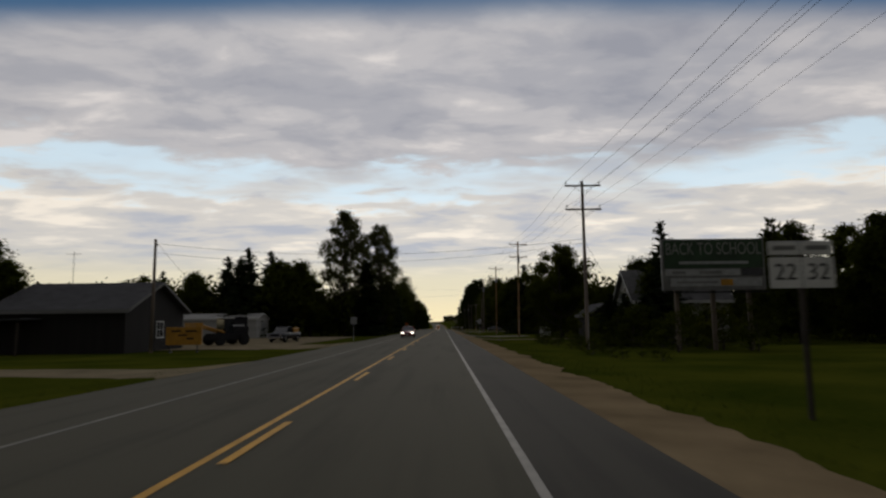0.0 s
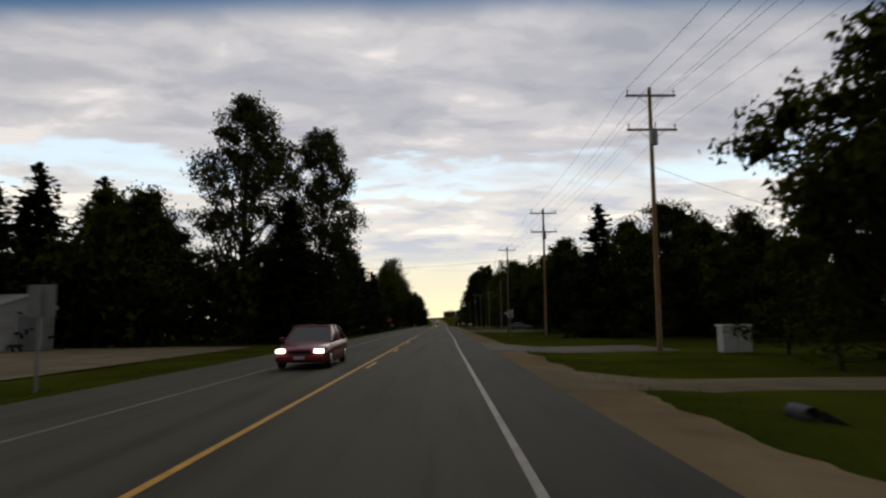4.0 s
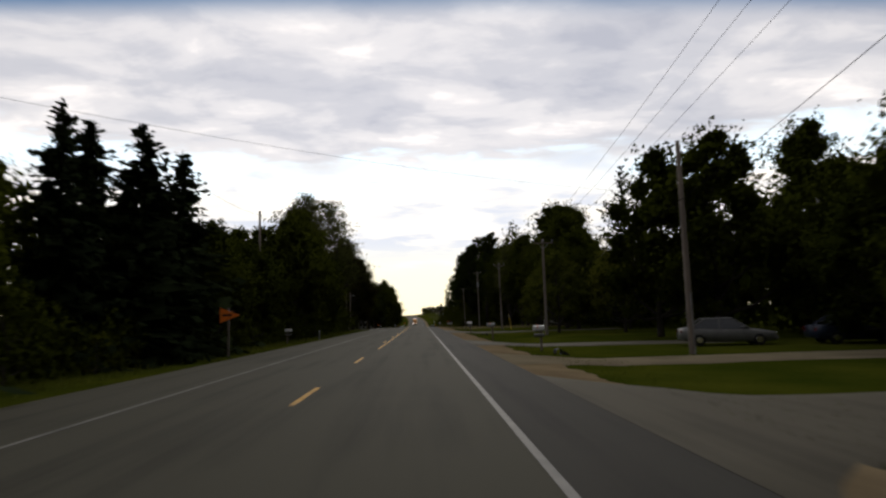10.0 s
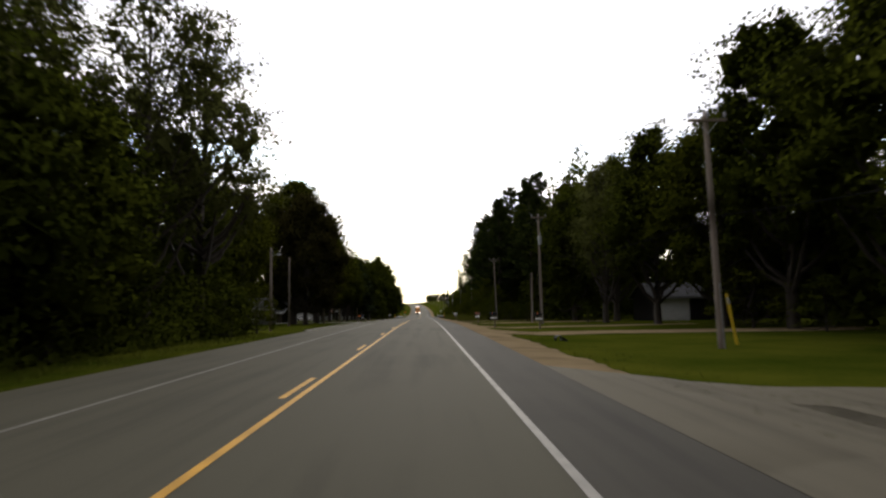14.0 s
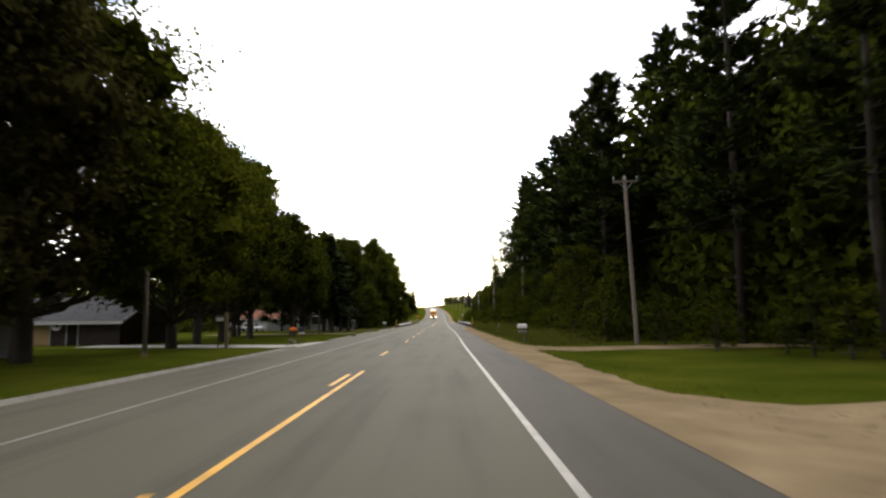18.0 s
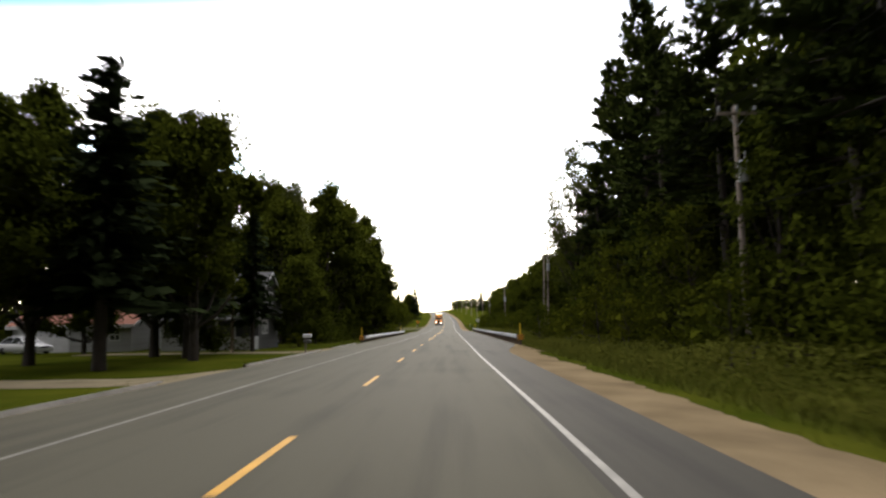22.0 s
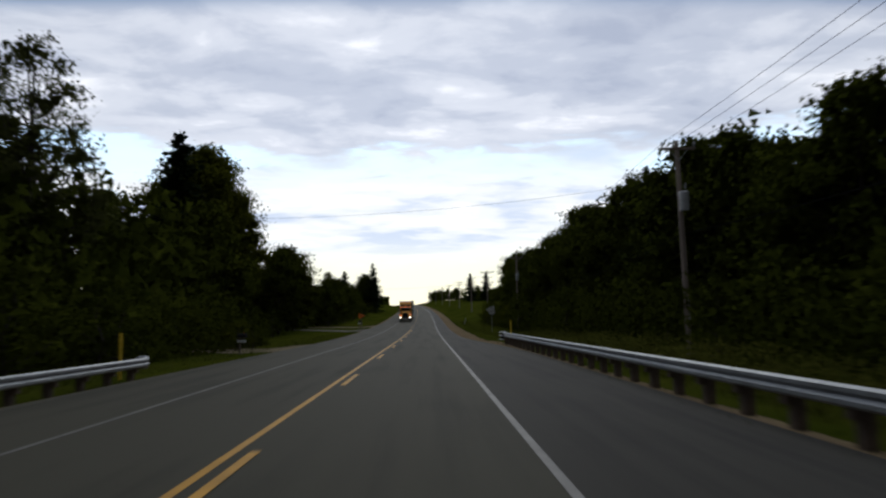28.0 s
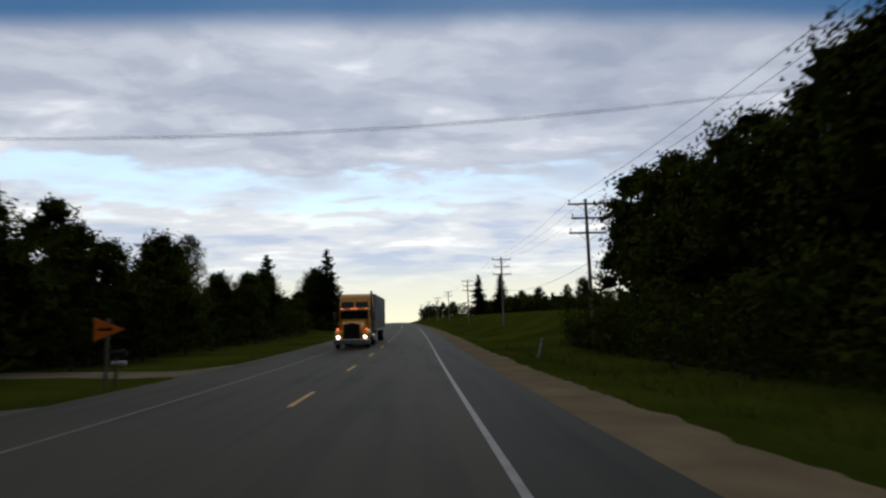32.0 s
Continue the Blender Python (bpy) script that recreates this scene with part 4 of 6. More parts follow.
WEST = [
    [(49, -34, 9.3, "dec"), (57, -38, 8.5, "dec"), (113, -33.6, 16.7, "spruce"), (114, -28, 14.5, "dec"), (113, -24.2, 14.5, "dec"), (110, -41.5, 11.3, "dec"), (111, -48.5, 12.5, "spruce"), (112, -52.5, 11.6, "dec"), (112, -21.6, 11.9, "dec"), (112, -56, 10.5, "dec"), (104, -32, 14.2, "spruce"), (104, -46, 10.3, "dec"), (112, -37, 15, "spruce"), (119, -31, 16.8, "spruce"), (118, -46, 12.8, "dec"), (126, -30, 15.3, "dec"), (121.5, -9.8, 22.5, "cotton", 0.88), (117, -16.2, 24.7, "cotton", 0.92), (117, -11.8, 14.5, "spruce"), (112, -25, 11, "dec"), (124, -12.5, 12, "spruce"), (133, -14, 7.5, "dec"), (136, -11, 7, "dec"), (139.7, -10.8, 13.9, "fir"), (145, -12.2, 17.4, "fir", 1.2), (154, -11.5, 13.6, "spruce"), (161, -11.5, 13.1, "spruce"), (157.5, -12.6, 12.8, "spruce")],
    [(168, -11.5, 8.2, "dec", 0.88), (176.6, -13, 11.9, "spruce", 0.75), (181, -11.5, 12.1, "spruce"), (180.5, -13.9, 12.2, "spruce"), (186, -11.5, 12.2, "spruce"), (193, -12, 9.2, "dec"), (201, -11.5, 8.6, "dec"), (205, -14.5, 9.8, "dec"), (209, -15, 11.2, "dec"), (215, -11.5, 13.6, "dec"), (212.5, -13.6, 11.8, "dec"), (224, -12.6, 16, "dec", 0.84), (230, -12.5, 18.8, "airy"), (237, -11.5, 11, "dec"), (243, -13, 11.8, "dec"), (238, -14.5, 18.5, "airy", 0.9), (243.5, -15.6, 18, "airy", 0.9), (233, -14, 14.5, "dec"), (250, -14, 21.8, "airy"), (255, -12.5, 22.6, "airy", 0.95), (261, -16, 14.6, "dec"), (275, -15.8, 13.9, "maple", 0.66), (284, -27, 16.9, "airy"), (289, -23, 17.8, "maple", 0.94), (299.5, -14.3, 18.6, "crimson"), (309, -18, 22.8, "maple", 1.06)],
    [(323, -17, 18.0, "maple", 1.05), (330, -18, 20, "lofty", 0.95), (336, -18, 18.2, "maple", 1.0), (344, -18, 19.7, "lofty", 0.96), (350, -15, 14.9, "lofty", 1.0), (352, -22.5, 17.5, "lofty"), (357, -23.5, 13, "lofty", 1.1), (359, -16, 13.1, "lofty", 1.1), (368, -18, 12.8, "lofty", 1.1), (371, -14.2, 15.3, "slim", 1.4), (376, -21, 16.5, "lofty"), (384, -18, 17.6, "lofty", 1.04), (378.5, -13, 15.6, "lofty", 1.0), (389, -17.8, 16.8, "lofty"), (381, -14.5, 15, "slim"), (412, -17, 17.1, "dec"), (412, -28, 17.8, "dec"), (409, -33, 16.5, "dec"), (391, -27, 10, "dec"), (390.6, -13.4, 12, "slim", 0.9), (384.3, -15.2, 9.5, "dec"), (402, -12.6, 9, "dec"), (418, -22, 16, "dec"), (417, -17, 20.2, "airy", 0.7), (425, -14.4, 22, "dec", 0.95), (417, -21, 17.8, "dec"), (424, -21, 22.2, "dec"), (432, -21, 21.5, "dec"), (433, -13.8, 21.3, "dec"), (441, -11.6, 20.2, "dec", 1.0), (445.5, -10.6, 16.3, "dec", 0.8), (450, -15.5, 19.6, "airy", 0.88), (457, -18, 16, "dec")],
    [(464, -17, 13, "dec"), (470, -20, 12.5, "dec"), (477, -20, 13.3, "dec"), (476, -17.4, 16.7, "airy"), (496, -24, 13, "dec"), (501, -17.5, 13, "dec"), (503, -21, 20.4, "spruce"), (509, -21, 20.9, "maple", 0.94), (513, -20.3, 18.3, "dec", 0.94), (517, -22, 21.4, "dec", 0.78), (529, -23, 11.5, "maple"), (527.5, -17.5, 11.4, "dec"), (540, -19.2, 13.4, "maple", 1.1), (547, -22, 12.4, "maple"), (556, -21, 10.2, "dec"), (562, -17, 7.9, "dec"), (566, -21, 9.7, "dec"), (570, -17, 9.6, "dec"), (576, -19, 9.4, "dec"), (575, -28, 13.4, "dec", 0.94), (584, -20, 11.3, "airy"), (595, -17, 8.3, "dec"), (590, -19, 8, "dec"), (606, -18, 9.3, "dec"), (620, -20.8, 12.6, "spruce"), (643, -14.4, 16.3, "spruce"), (650, -17.5, 12.5, "dec")],
    [(652, -18, 11, "dec"), (662, -20, 10, "dec"), (676, -18, 12, "dec"), (700, -22, 8, "dec"), (760, -26, 7, "dec"), (840, -32, 8, "dec"), (850, -24, 6, "dec"), (870, -20, 6.5, "dec"), (630, -24, 10.5, "dec"), (614, -22, 9.5, "dec")],
]
BROAD = {450: 1.2, 161: 1.25, 154: 1.15, 124: 1.15}  # broader than most of their kind
FAT = {"pine": 1.04, "spruce": 1.0, "dec": 1.05, "maple": 1.1}
for rows in EAST + WEST:
    for y, x, h, kind, *slim in rows:
        tree(kind, x + road_x(y), y, h, FAT.get(kind, 1.0) * BROAD.get(y, 1.0) * (slim[0] if slim else 1.0))
placing = np.random.default_rng(23)
# shrubs and young growth that close the wood's edge
for side, y0, y1, xa, xb, h0, h1, step in ((1, 302, 322, 15.5, 18.5, 1.5, 4, 3.0), (1, 322, 420, 11.8, 15, 1.5, 4.5, 4.0), (1, 420, 570, 12.5, 16, 2.0, 4.5, 4.4), (1, 108, 160, 17, 22, 1.5, 4, 5), (1, 30, 62, 11.5, 15, 0.9, 1.35, 1.3), (1, 37, 62, 17, 24, 2.4, 3.7, 1.1), (1, 45, 58, 15.5, 19, 2.4, 3.4, 1.1), (1, 230, 262, 24, 30, 2, 4.5, 5), (1, 122, 140, 24, 29, 4, 6, 3.0),
                                           (-1, 119, 135, 12, 14, 1.5, 3.5, 3.2), (-1, 135, 262, 10.2, 13.2, 1.5, 4.5, 4.0), (-1, 410, 500, 10.5, 14, 2, 4.5, 4.0), (-1, 556, 660, 13.5, 17, 2, 4.0, 4.0), (-1, 558, 580, 17, 23, 2.5, 5, 2.6), (-1, 540, 552, 19, 24, 2, 4, 3), (-1, 262, 410, 34, 44, 2.5, 5, 8), (-1, 253, 263, 11.5, 15.5, 3.5, 5.8, 1.2), (-1, 505, 525, 14, 19, 2, 4, 4)):
    y = y0
    while y < y1:
        x = side * placing.uniform(xa, xb)
        tree("shrub", x + road_x(y), y, placing.uniform(h0, h1), placing.uniform(1.0, 1.45))
        y += step * placing.uniform(0.6, 1.4)
tree("shrub", 20, 280.5, 2.3, 1.4)
for x, y in ((-14.5, 391.9), (-11.6, 396.5), (-16.5, 393), (20.5, 63.5), (23, 61)):
    tree("shrub", x, y, 1.5, 1.2)
for x, y, h in ((16, 79.5, 3.4), (18.5, 80, 4.2), (20.5, 81, 4.6), (21.5, 84.5, 4.4), (19, 88, 4.0), (22.5, 79, 3.6)):
    tree("shrub", x, y, h, 1.2)


def woodland(name, label, bands, mat, size, dense, rise=0.7, rough=0.35):
    """Woods behind the first row, too many to count: clumps of leaves over a bumpy canopy."""
    C = []
    for side, y0, y1, xa, xb, hi in bands:
        n = int((y1 - y0) * dense)
        yy = rng.uniform(y0, y1, n)
        xx = side * (xa + (xb - xa) * rng.random(n) ** 1.6)
        lump = np.array([noise.noise((float(a) * 0.13, float(b) * 0.13, 5.0)) + 0.5 * noise.noise((float(a) * 0.4, float(b) * 0.4, 9.0)) for a, b in zip(xx, yy)])
        top = hi * np.maximum(0.15, 0.8 + rough * lump)
        zz = top * rng.random(n) ** rise
        base = np.array([lie(float(a) + road_x(float(b)), float(b)) for a, b in zip(xx, yy)])
        bend = np.array([road_x(float(b)) for b in yy])
        C.append(np.stack([xx + bend, yy, base + zz], 1))
    C = np.concatenate(C)
    n = len(C)
    s = size * rng.uniform(0.6, 1.4, (n, 1))
    t = unit(n)
    facing = np.stack([-np.sign(C[:, 0]), -0.3 * np.ones(n), 0.8 * np.ones(n)], 1) + 0.6 * unit(n)
    tagged(foliage(name, C, t * s, across(t) * s * 0.6, facing, mat, None), label, "woods", kind="stuff")


woodland("woodland_east", "dark woods behind the roadside trees", [(1, 100, 262, 28, 46, 11), (1, 262, 304, 46, 58, 11), (1, 262, 304, 44, 50, 5), (1, 298, 350, 42, 66, 13), (1, 300, 345, 44, 56, 5), (1, 300, 422, 21, 30, 17), (1, 300, 425, 21, 34, 20), (1, 306, 420, 23, 40, 27), (1, 306, 420, 26, 46, 27), (1, 420, 572, 18, 40, 10.5), (1, 478, 535, 19, 34, 13.5), (1, 533, 573, 19.5, 28, 11.5), (1, 318, 400, 20.5, 27, 26), (1, 40, 100, 38, 60, 8), (1, 224, 260, 30, 42, 8), (1, 110, 200, 32, 44, 7)], LEAF["dec"], 0.45, 190)
woodland("woodland_west", "dark woods behind the roadside trees", [(-1, 112, 262, 14, 34, 10), (-1, 262, 285, 42, 60, 11), (-1, 285, 405, 46, 60, 12), (-1, 398, 445, 34, 60, 11), (-1, 398, 445, 34, 44, 5), (-1, 266, 404, 44, 52, 6), (-1, 410, 502, 15, 36, 12), (-1, 500, 560, 26, 46, 9), (-1, 545, 660, 18, 34, 6.5), (-1, 90, 140, 46, 75, 10), (-1, 106, 132, 22, 62, 11.5)], LEAF["dec"], 0.45, 190)
woodland("undergrowth", "low leafy undergrowth at the foot of the woods", [(1, 322, 420, 13, 22, 3.5), (1, 420, 570, 13.5, 19, 4.0), (-1, 135, 262, 11, 16, 3.6), (-1, 410, 500, 11.5, 17, 3.6), (1, 122, 150, 23, 30, 6)], LEAF["dec"], 0.15, 320, 1.2, 0.95)
woodland("roadside_weeds", "soft green and yellow weeds between verge and woods", [(1, 318, 395, 8.5, 13.2, 0.9), (1, 395, 500, 9.3, 13.5, 0.9)], WEEDS, 0.06, 420, 1.0, 0.95)
woodland("far_woods", "far line of woods along the horizon", [(1, 870, 960, 20, 160, 9), (-1, 870, 960, 14, 160, 7), (1, 690, 760, 30, 60, 5.5), (1, 600, 900, 130, 190, 9), (-1, 640, 900, 60, 150, 9)], LEAF["dec"], 0.85, 70, 1.1)


def blades(name, label, n, band, h0, h1, mat, wide=0.02):
    """Grass and weeds: upright pointed blades, leaning at random."""
    C = []
    for side, y0, y1, xa, xb, share in band:
        m = int(n * share)
        yy = rng.uniform(y0, y1, m)
        xx = side * (xa + (xb - xa) * rng.random(m) ** 1.4)
        C.append(np.stack([xx, yy, [lie(float(a), float(b)) for a, b in zip(xx, yy)]], 1))
    C = np.concatenate(C)
    m = len(C)
    h = rng.uniform(h0, h1, m)
    lean = rng.normal(size=(m, 2)) * 0.35
    U = np.stack([lean[:, 0] * h / 2, lean[:, 1] * h / 2, h / 2], 1)
    a = rng.uniform(0, 6.28, m)
    V = np.stack([np.cos(a), np.sin(a), 0 * a], 1) * (wide + 0.035 * h)[:, None]
    tagged(foliage(name, C + U * 0.6, U, V, np.array([0, 0, 1.0]) + 0.5 * unit(m), mat, None), label, "grass", kind="stuff")


blades("verge_grass", "rough grass along the gravel verges", 38000, [(1, 0, 570, 7.15, 10.2, 0.55), (-1, 0, 570, 6.95, 9.5, 0.45)], 0.05, 0.17, GRASS, 0.006)
blades("tall_weeds", "tall green and yellow weeds before the woods", 22000, [(1, 318, 395, 7.9, 12.8, 0.5), (1, 395, 570, 8.8, 13.5, 0.28), (-1, 405, 520, 8.4, 12, 0.11), (-1, 110, 260, 8.3, 11, 0.11)], 0.1, 0.5, WEEDS, 0.006)

# ---- poles and wires ----
def at(x, y, dz=0.0, turn=0.0):
    return pose(x, y, lie(x, y) + dz, 0, 0, turn)


def insulator(parent, x, z, y=0.0):
    bm = rodded((x, y, z), (x, y, z + 0.12), 0.018)
    rod(bm, (x, y, z + 0.12), (x, y, z + 0.2), 0.06, 0.045)
    rod(bm, (x, y, z + 0.2), (x, y, z + 0.27), 0.05, 0.03)
    part("insulator", bm, CERAMIC, parent)


def utility_pole(x, y, h, arms, lean=0.0, wood=POLE_WOOD, transformer=False, label="weathered wooden utility pole with two crossarms", turn=0.0):
    """arms: heights of the crossarms below the top and their length."""
    ob = thing("utility_pole", at(x, y, 0, turn) @ pose(0, 0, 0, 0, lean, 0), label, "utility pole", "utility poles along the road")
    bm = bmesh.new()
    n = 10
    for i in range(n):
        rod(bm, (0, 0, -0.6 + (h + 0.6) * i / n), (0, 0, -0.6 + (h + 0.6) * (i + 1) / n), 0.145 - 0.05 * i / n, 0.145 - 0.05 * (i + 1) / n, 10)
    bmesh.ops.remove_doubles(bm, verts=bm.verts, dist=0.002)
    part("shaft", bm, wood, ob, smooth=True)
    for down, length in arms:
        z = h - down
        arm = part("crossarm", boxed(-length / 2, length / 2, -0.2, -0.1, z - 0.06, z + 0.06, bevel=0.01), wood, ob)
        for s in (-1, 1):
            part("brace", rodded((s * length * 0.27, -0.15, z - 0.05), (0, -0.15, z - 0.55), 0.015), STEEL, ob)
        for f in (-0.46, -0.05 if length > 2.2 else 0.0, 0.46):
            insulator(arm, f * length, z + 0.06, -0.15)
    if transformer:
        bm = rodded((0.0, -0.42, h - 3.3), (0.0, -0.42, h - 2.5), 0.2, 0.2, 16)
        rod(bm, (0.0, -0.42, h - 2.5), (0.0, -0.42, h - 2.42), 0.22, 0.17, 16)
        can = part("transformer", bm, GREY_BACK, ob, "grey drum transformer", smooth=False)
        part("bushing", rodded((0.1, -0.42, h - 2.32), (0.1, -0.42, h - 2.05), 0.035), CERAMIC, can)
        part("bracket", boxed(-0.06, 0.06, -0.25, -0.1, h - 3.1, h - 2.6), DARK_STEEL, ob)
    bm = rodded((0.02, -0.19, 0.0), (0.02, -0.16, 2.6), 0.025)
    part("ground_conduit", bm, GREY_BACK, ob)
    return ob


LINE = []  # east pole line: x, y, height
for y, h, arms, tr in ((-6, 13, ((0.35, 2.6), (2.1, 2.6)), False), (43.4, 12.15, ((0.35, 2.6), (2.1, 2.6)), False), (91, 14.3, ((0.5, 2.7), (2.4, 2.7)), True), (123, 13.6, ((0.5, 2.8), (2.5, 2.8)), True), (156.5, 13.6, ((0.5, 2.8), (2.4, 2.8)), True), (176.5, 9.4, (), False), (207, 9.0, ((0.4, 1.9),), False),
                       (238.3, 9.6, ((0.4, 1.6),), False), (277.8, 11.6, ((0.4, 1.6),), True), (317, 10.6, ((0.4, 1.6),), False), (367, 10.6, ((0.4, 1.6),), True), (416.4, 11.4, ((0.4, 1.9), (1.5, 1.9)), True), (472.7, 9.8, ((0.4, 1.6),), True), (524, 9.8, ((0.4, 1.6),), True)):
    x = {123: 13.5, 43.4: 12.95, 156.5: 13.2, 317: 14.4, 277.8: 14.5}.get(y, 14.0)
    lean = {317: -1.8, 238.3: -1.0}.get(y, rng.normal() * 0.5)
    two = len(arms) > 1
    utility_pole(x, y, h, arms, lean, BROWN_WOOD if y in (123, 91) else POLE_WOOD, tr,
                 "weathered wooden utility pole with two crossarms" if two else ("wooden utility pole with one short crossarm" if arms else "plain brown wooden service pole"))
    if arms:
        LINE.append((x, y, lie(x, y) + h - arms[0][0] + 0.3, arms[0][1]))
utility_pole(14.2, 421, 11.2, (), 1.6, POLE_WOOD, False, "plain leaning wooden guy pole")
utility_pole(15.6, 290, 6.2, (), 1.0, POLE_WOOD, False, "short bare wooden pole on the lawn")
for y in (562.7, 603, 650, 703, 754, 806, 858):
    x = 14.0 + road_x(y)
    h = 9.6 if y < 570 else 9.0
    utility_pole(x, y, h - (lie(x, y) - road_z(y)) if y < 570 else h, ((0.35, 2.5), (1.3, 2.1), (2.3, 2.5)) if y < 660 else ((0.35, 2.4), (1.4, 2.4)), rng.normal() * 0.5)
    LINE.append((x, y, lie(x, y) + (h - (lie(x, y) - road_z(y)) if y < 570 else h) - 0.05, 2.4))


def wire(name, a, b, sag, label, r=0.009, n=18):
    """A hanging cable from a to b."""
    a, b = Vector(a), Vector(b)
    run = []
    for i in range(n + 1):
        t = i / n
        p = a.lerp(b, t)
        p.z -= sag * 4 * t * (1 - t)
        run.append((p, r))
    ob = tube_mesh(name, [run], WIRE, None, 5)
    return tagged(ob, label, "cable", "overhead wires")


for (x0, y0, z0, w0), (x1, y1, z1, w1) in zip(LINE, LINE[1:]):
    for f in (-0.46, -0.05, 0.46):
        wire("power_line", (x0 + f * w0, y0, z0), (x1 + f * w1, y1, z1), 0.014 * (y1 - y0), "thin overhead power line between wooden poles")
    if y1 < 170 and w0 > 2.5 and w1 > 2.5:
        for f in (-0.46, -0.05, 0.46):
            wire("power_line", (x0 + f * w0, y0, z0 - 1.8), (x1 + f * w1, y1, z1 - 1.85), 0.014 * (y1 - y0), "thin overhead power line between wooden poles", 0.006)
    if y0 > 110:
        wire("phone_line", (x0, y0, z0 - 4.2), (x1, y1, z1 - (4.2 if z1 - road_z(y1) > 8 else 3.5)), 0.02 * (y1 - y0), "black telephone cable between wooden poles", 0.012)
for a, b, sag in (((13.1, 43.4, 7.3), (-19, 46, 7.6), 1.0), ((13.1, 43.4, 7.0), (-19, 46, 6.9), 1.1), ((13.1, 43.4, 6.9), (28.5, 86, 4.0), 0.5), ((14, 91, 9.0), (27.5, 87, 3.8), 0.5),
                  ((13.5, 123, 7.3), (-24, 128, 7.3), 0.9), ((13.2, 156.5, 8.3), (24, 160, 6.5), 0.4), ((-26, 178.5, 13), (26.3, 211, 12.2), 1.0), ((-12.6, 184, 10.2), (-13, 209, 10.4), 0.6), ((-13, 209, 10.4), (-13.8, 241, 5.8), 0.8),
                  ((-13.8, 241, 5.6), (-11.2, 268, 4.6), 0.7), ((-11.2, 268, 4.6), (-14.8, 291.5, 5.6), 0.7), ((-14.8, 291.5, 5.6), (-14, 313, 6.0), 0.6), ((-14, 313, 5.4), (-13.9, 360, 3.4), 1.0), ((-13.9, 360, 3.4), (-14.8, 390, 2.8), 0.6),
                  ((14.5, 277.8, 8.0), (29.2, 283.2, 2.7), 0.4), ((17, 536, 0.8), (-26, 536.5, 1.2), 1.95), ((21.1, 500, 6.9), (-25, 500, 4.6), 1.1), ((-14.8, 390, 2.8), (-20, 404, 0.8), 0.3), ((-19, 46, 7.6), (-30, 95, 3.2), 1.0)):
    wire("service_wire", a, b, sag, "black service wire hanging across the road", 0.011)

for x, y, h, lean in ((-19.2, 46, 8.6, 0), (-10.7, 156.3, 12.1, 0), (-12.6, 184, 12.3, 0), (-13, 209, 12.6, 0), (-13.8, 241, 8.2, 0), (-11.2, 268, 7.3, 0), (-14.8, 291.5, 8.6, 0), (-14, 313, 9.5, 0), (-13.9, 360, 7.8, 0), (-14.8, 390, 7.8, 0)):
    ob = thing("service_pole", at(x, y), "plain wooden service pole with a wire clamp", "utility pole", "service poles")
    part("shaft", rodded((0, 0, -0.5), (0, 0, h), 0.14, 0.095, 10), POLE_WOOD, ob, smooth=True)
    part("clamp", boxed(0.08, 0.2, -0.05, 0.05, h - 0.5, h - 0.38), DARK_STEEL, ob)
    if y == 268:
        bm = rodded((0.05, 0, h - 0.7), (0.7, -0.1, h - 0.55), 0.02)
        part("lamp_arm", bm, STEEL, ob)
        part("lamp_head", boxed(0.55, 0.85, -0.2, 0.0, h - 0.68, h - 0.52, bevel=0.03), GREY_BACK, ob)
# street lamp with a long arm
ob = thing("street_lamp", at(-14.7, 302), "grey wooden pole with a long street lamp arm", "street lamp")
part("shaft", rodded((0, 0, -0.5), (0, 0, 10.1), 0.17, 0.11, 10), POLE_WOOD, ob, smooth=True)
part("base_box", boxed(-0.25, 0.05, -0.3, -0.1, 0.0, 1.1, bevel=0.02), GREY_BACK, ob)
part("lamp_arm", rod(rodded((0, 0, 9.7), (-1.6, -0.3, 10.0), 0.03), (-1.6, -0.3, 10.0), (-2.9, -0.4, 10.05), 0.028), STEEL, ob)
part("lamp_head", boxed(-3.5, -2.85, -0.52, -0.26, 9.98, 10.12, bevel=0.04), GREY_BACK, ob)

# ---- signs ----
def bar(parent, x0, x1, z0, z1, y, mat=BLACK_INK, name="text_bar"):
    part(name, boxed(x0, x1, y - 0.004, y, z0, z1), mat, parent)


def sign_post(ob, h, wood=False, x=0.0):
    part("post", boxed(x - 0.05, x + 0.05, -0.02, 0.07, -0.5, h, bevel=0.008) if wood else boxed(x - 0.032, x + 0.032, -0.005, 0.05, -0.5, h), POLE_WOOD if wood else STEEL, ob)


ob = thing("route_sign", at(9.7, 11.8), "paired white route shields numbered 22 and 32 on a post", "road sign")
part("post", boxed(-0.045, 0.045, -0.02, 0.06, -0.5, 3.3, bevel=0.008), BARK, ob, "dark weathered wooden post")
for k, (cx, txt) in enumerate(((-0.32, "22"), (0.32, "32"))):
    plate = part("shield_plate", boxed(cx - 0.31, cx + 0.31, -0.035, -0.022, 2.5, 3.1, bevel=0.003), WHITE_SIGN, ob)
    words(txt, 0.46, BLACK_INK, Matrix.Translation((cx, -0.037, 2.8)) @ FACING, plate)
    top = part("plaque", boxed(cx - 0.31, cx + 0.31, -0.035, -0.022, 3.15, 3.42, bevel=0.003), WHITE_SIGN, ob)
    bar(top, cx - 0.22, cx + 0.22, 3.24, 3.33, -0.035, GREY_PANEL)
part("cross_bar", boxed(-0.62, 0.62, -0.022, -0.005, 2.95, 3.0), STEEL, ob)

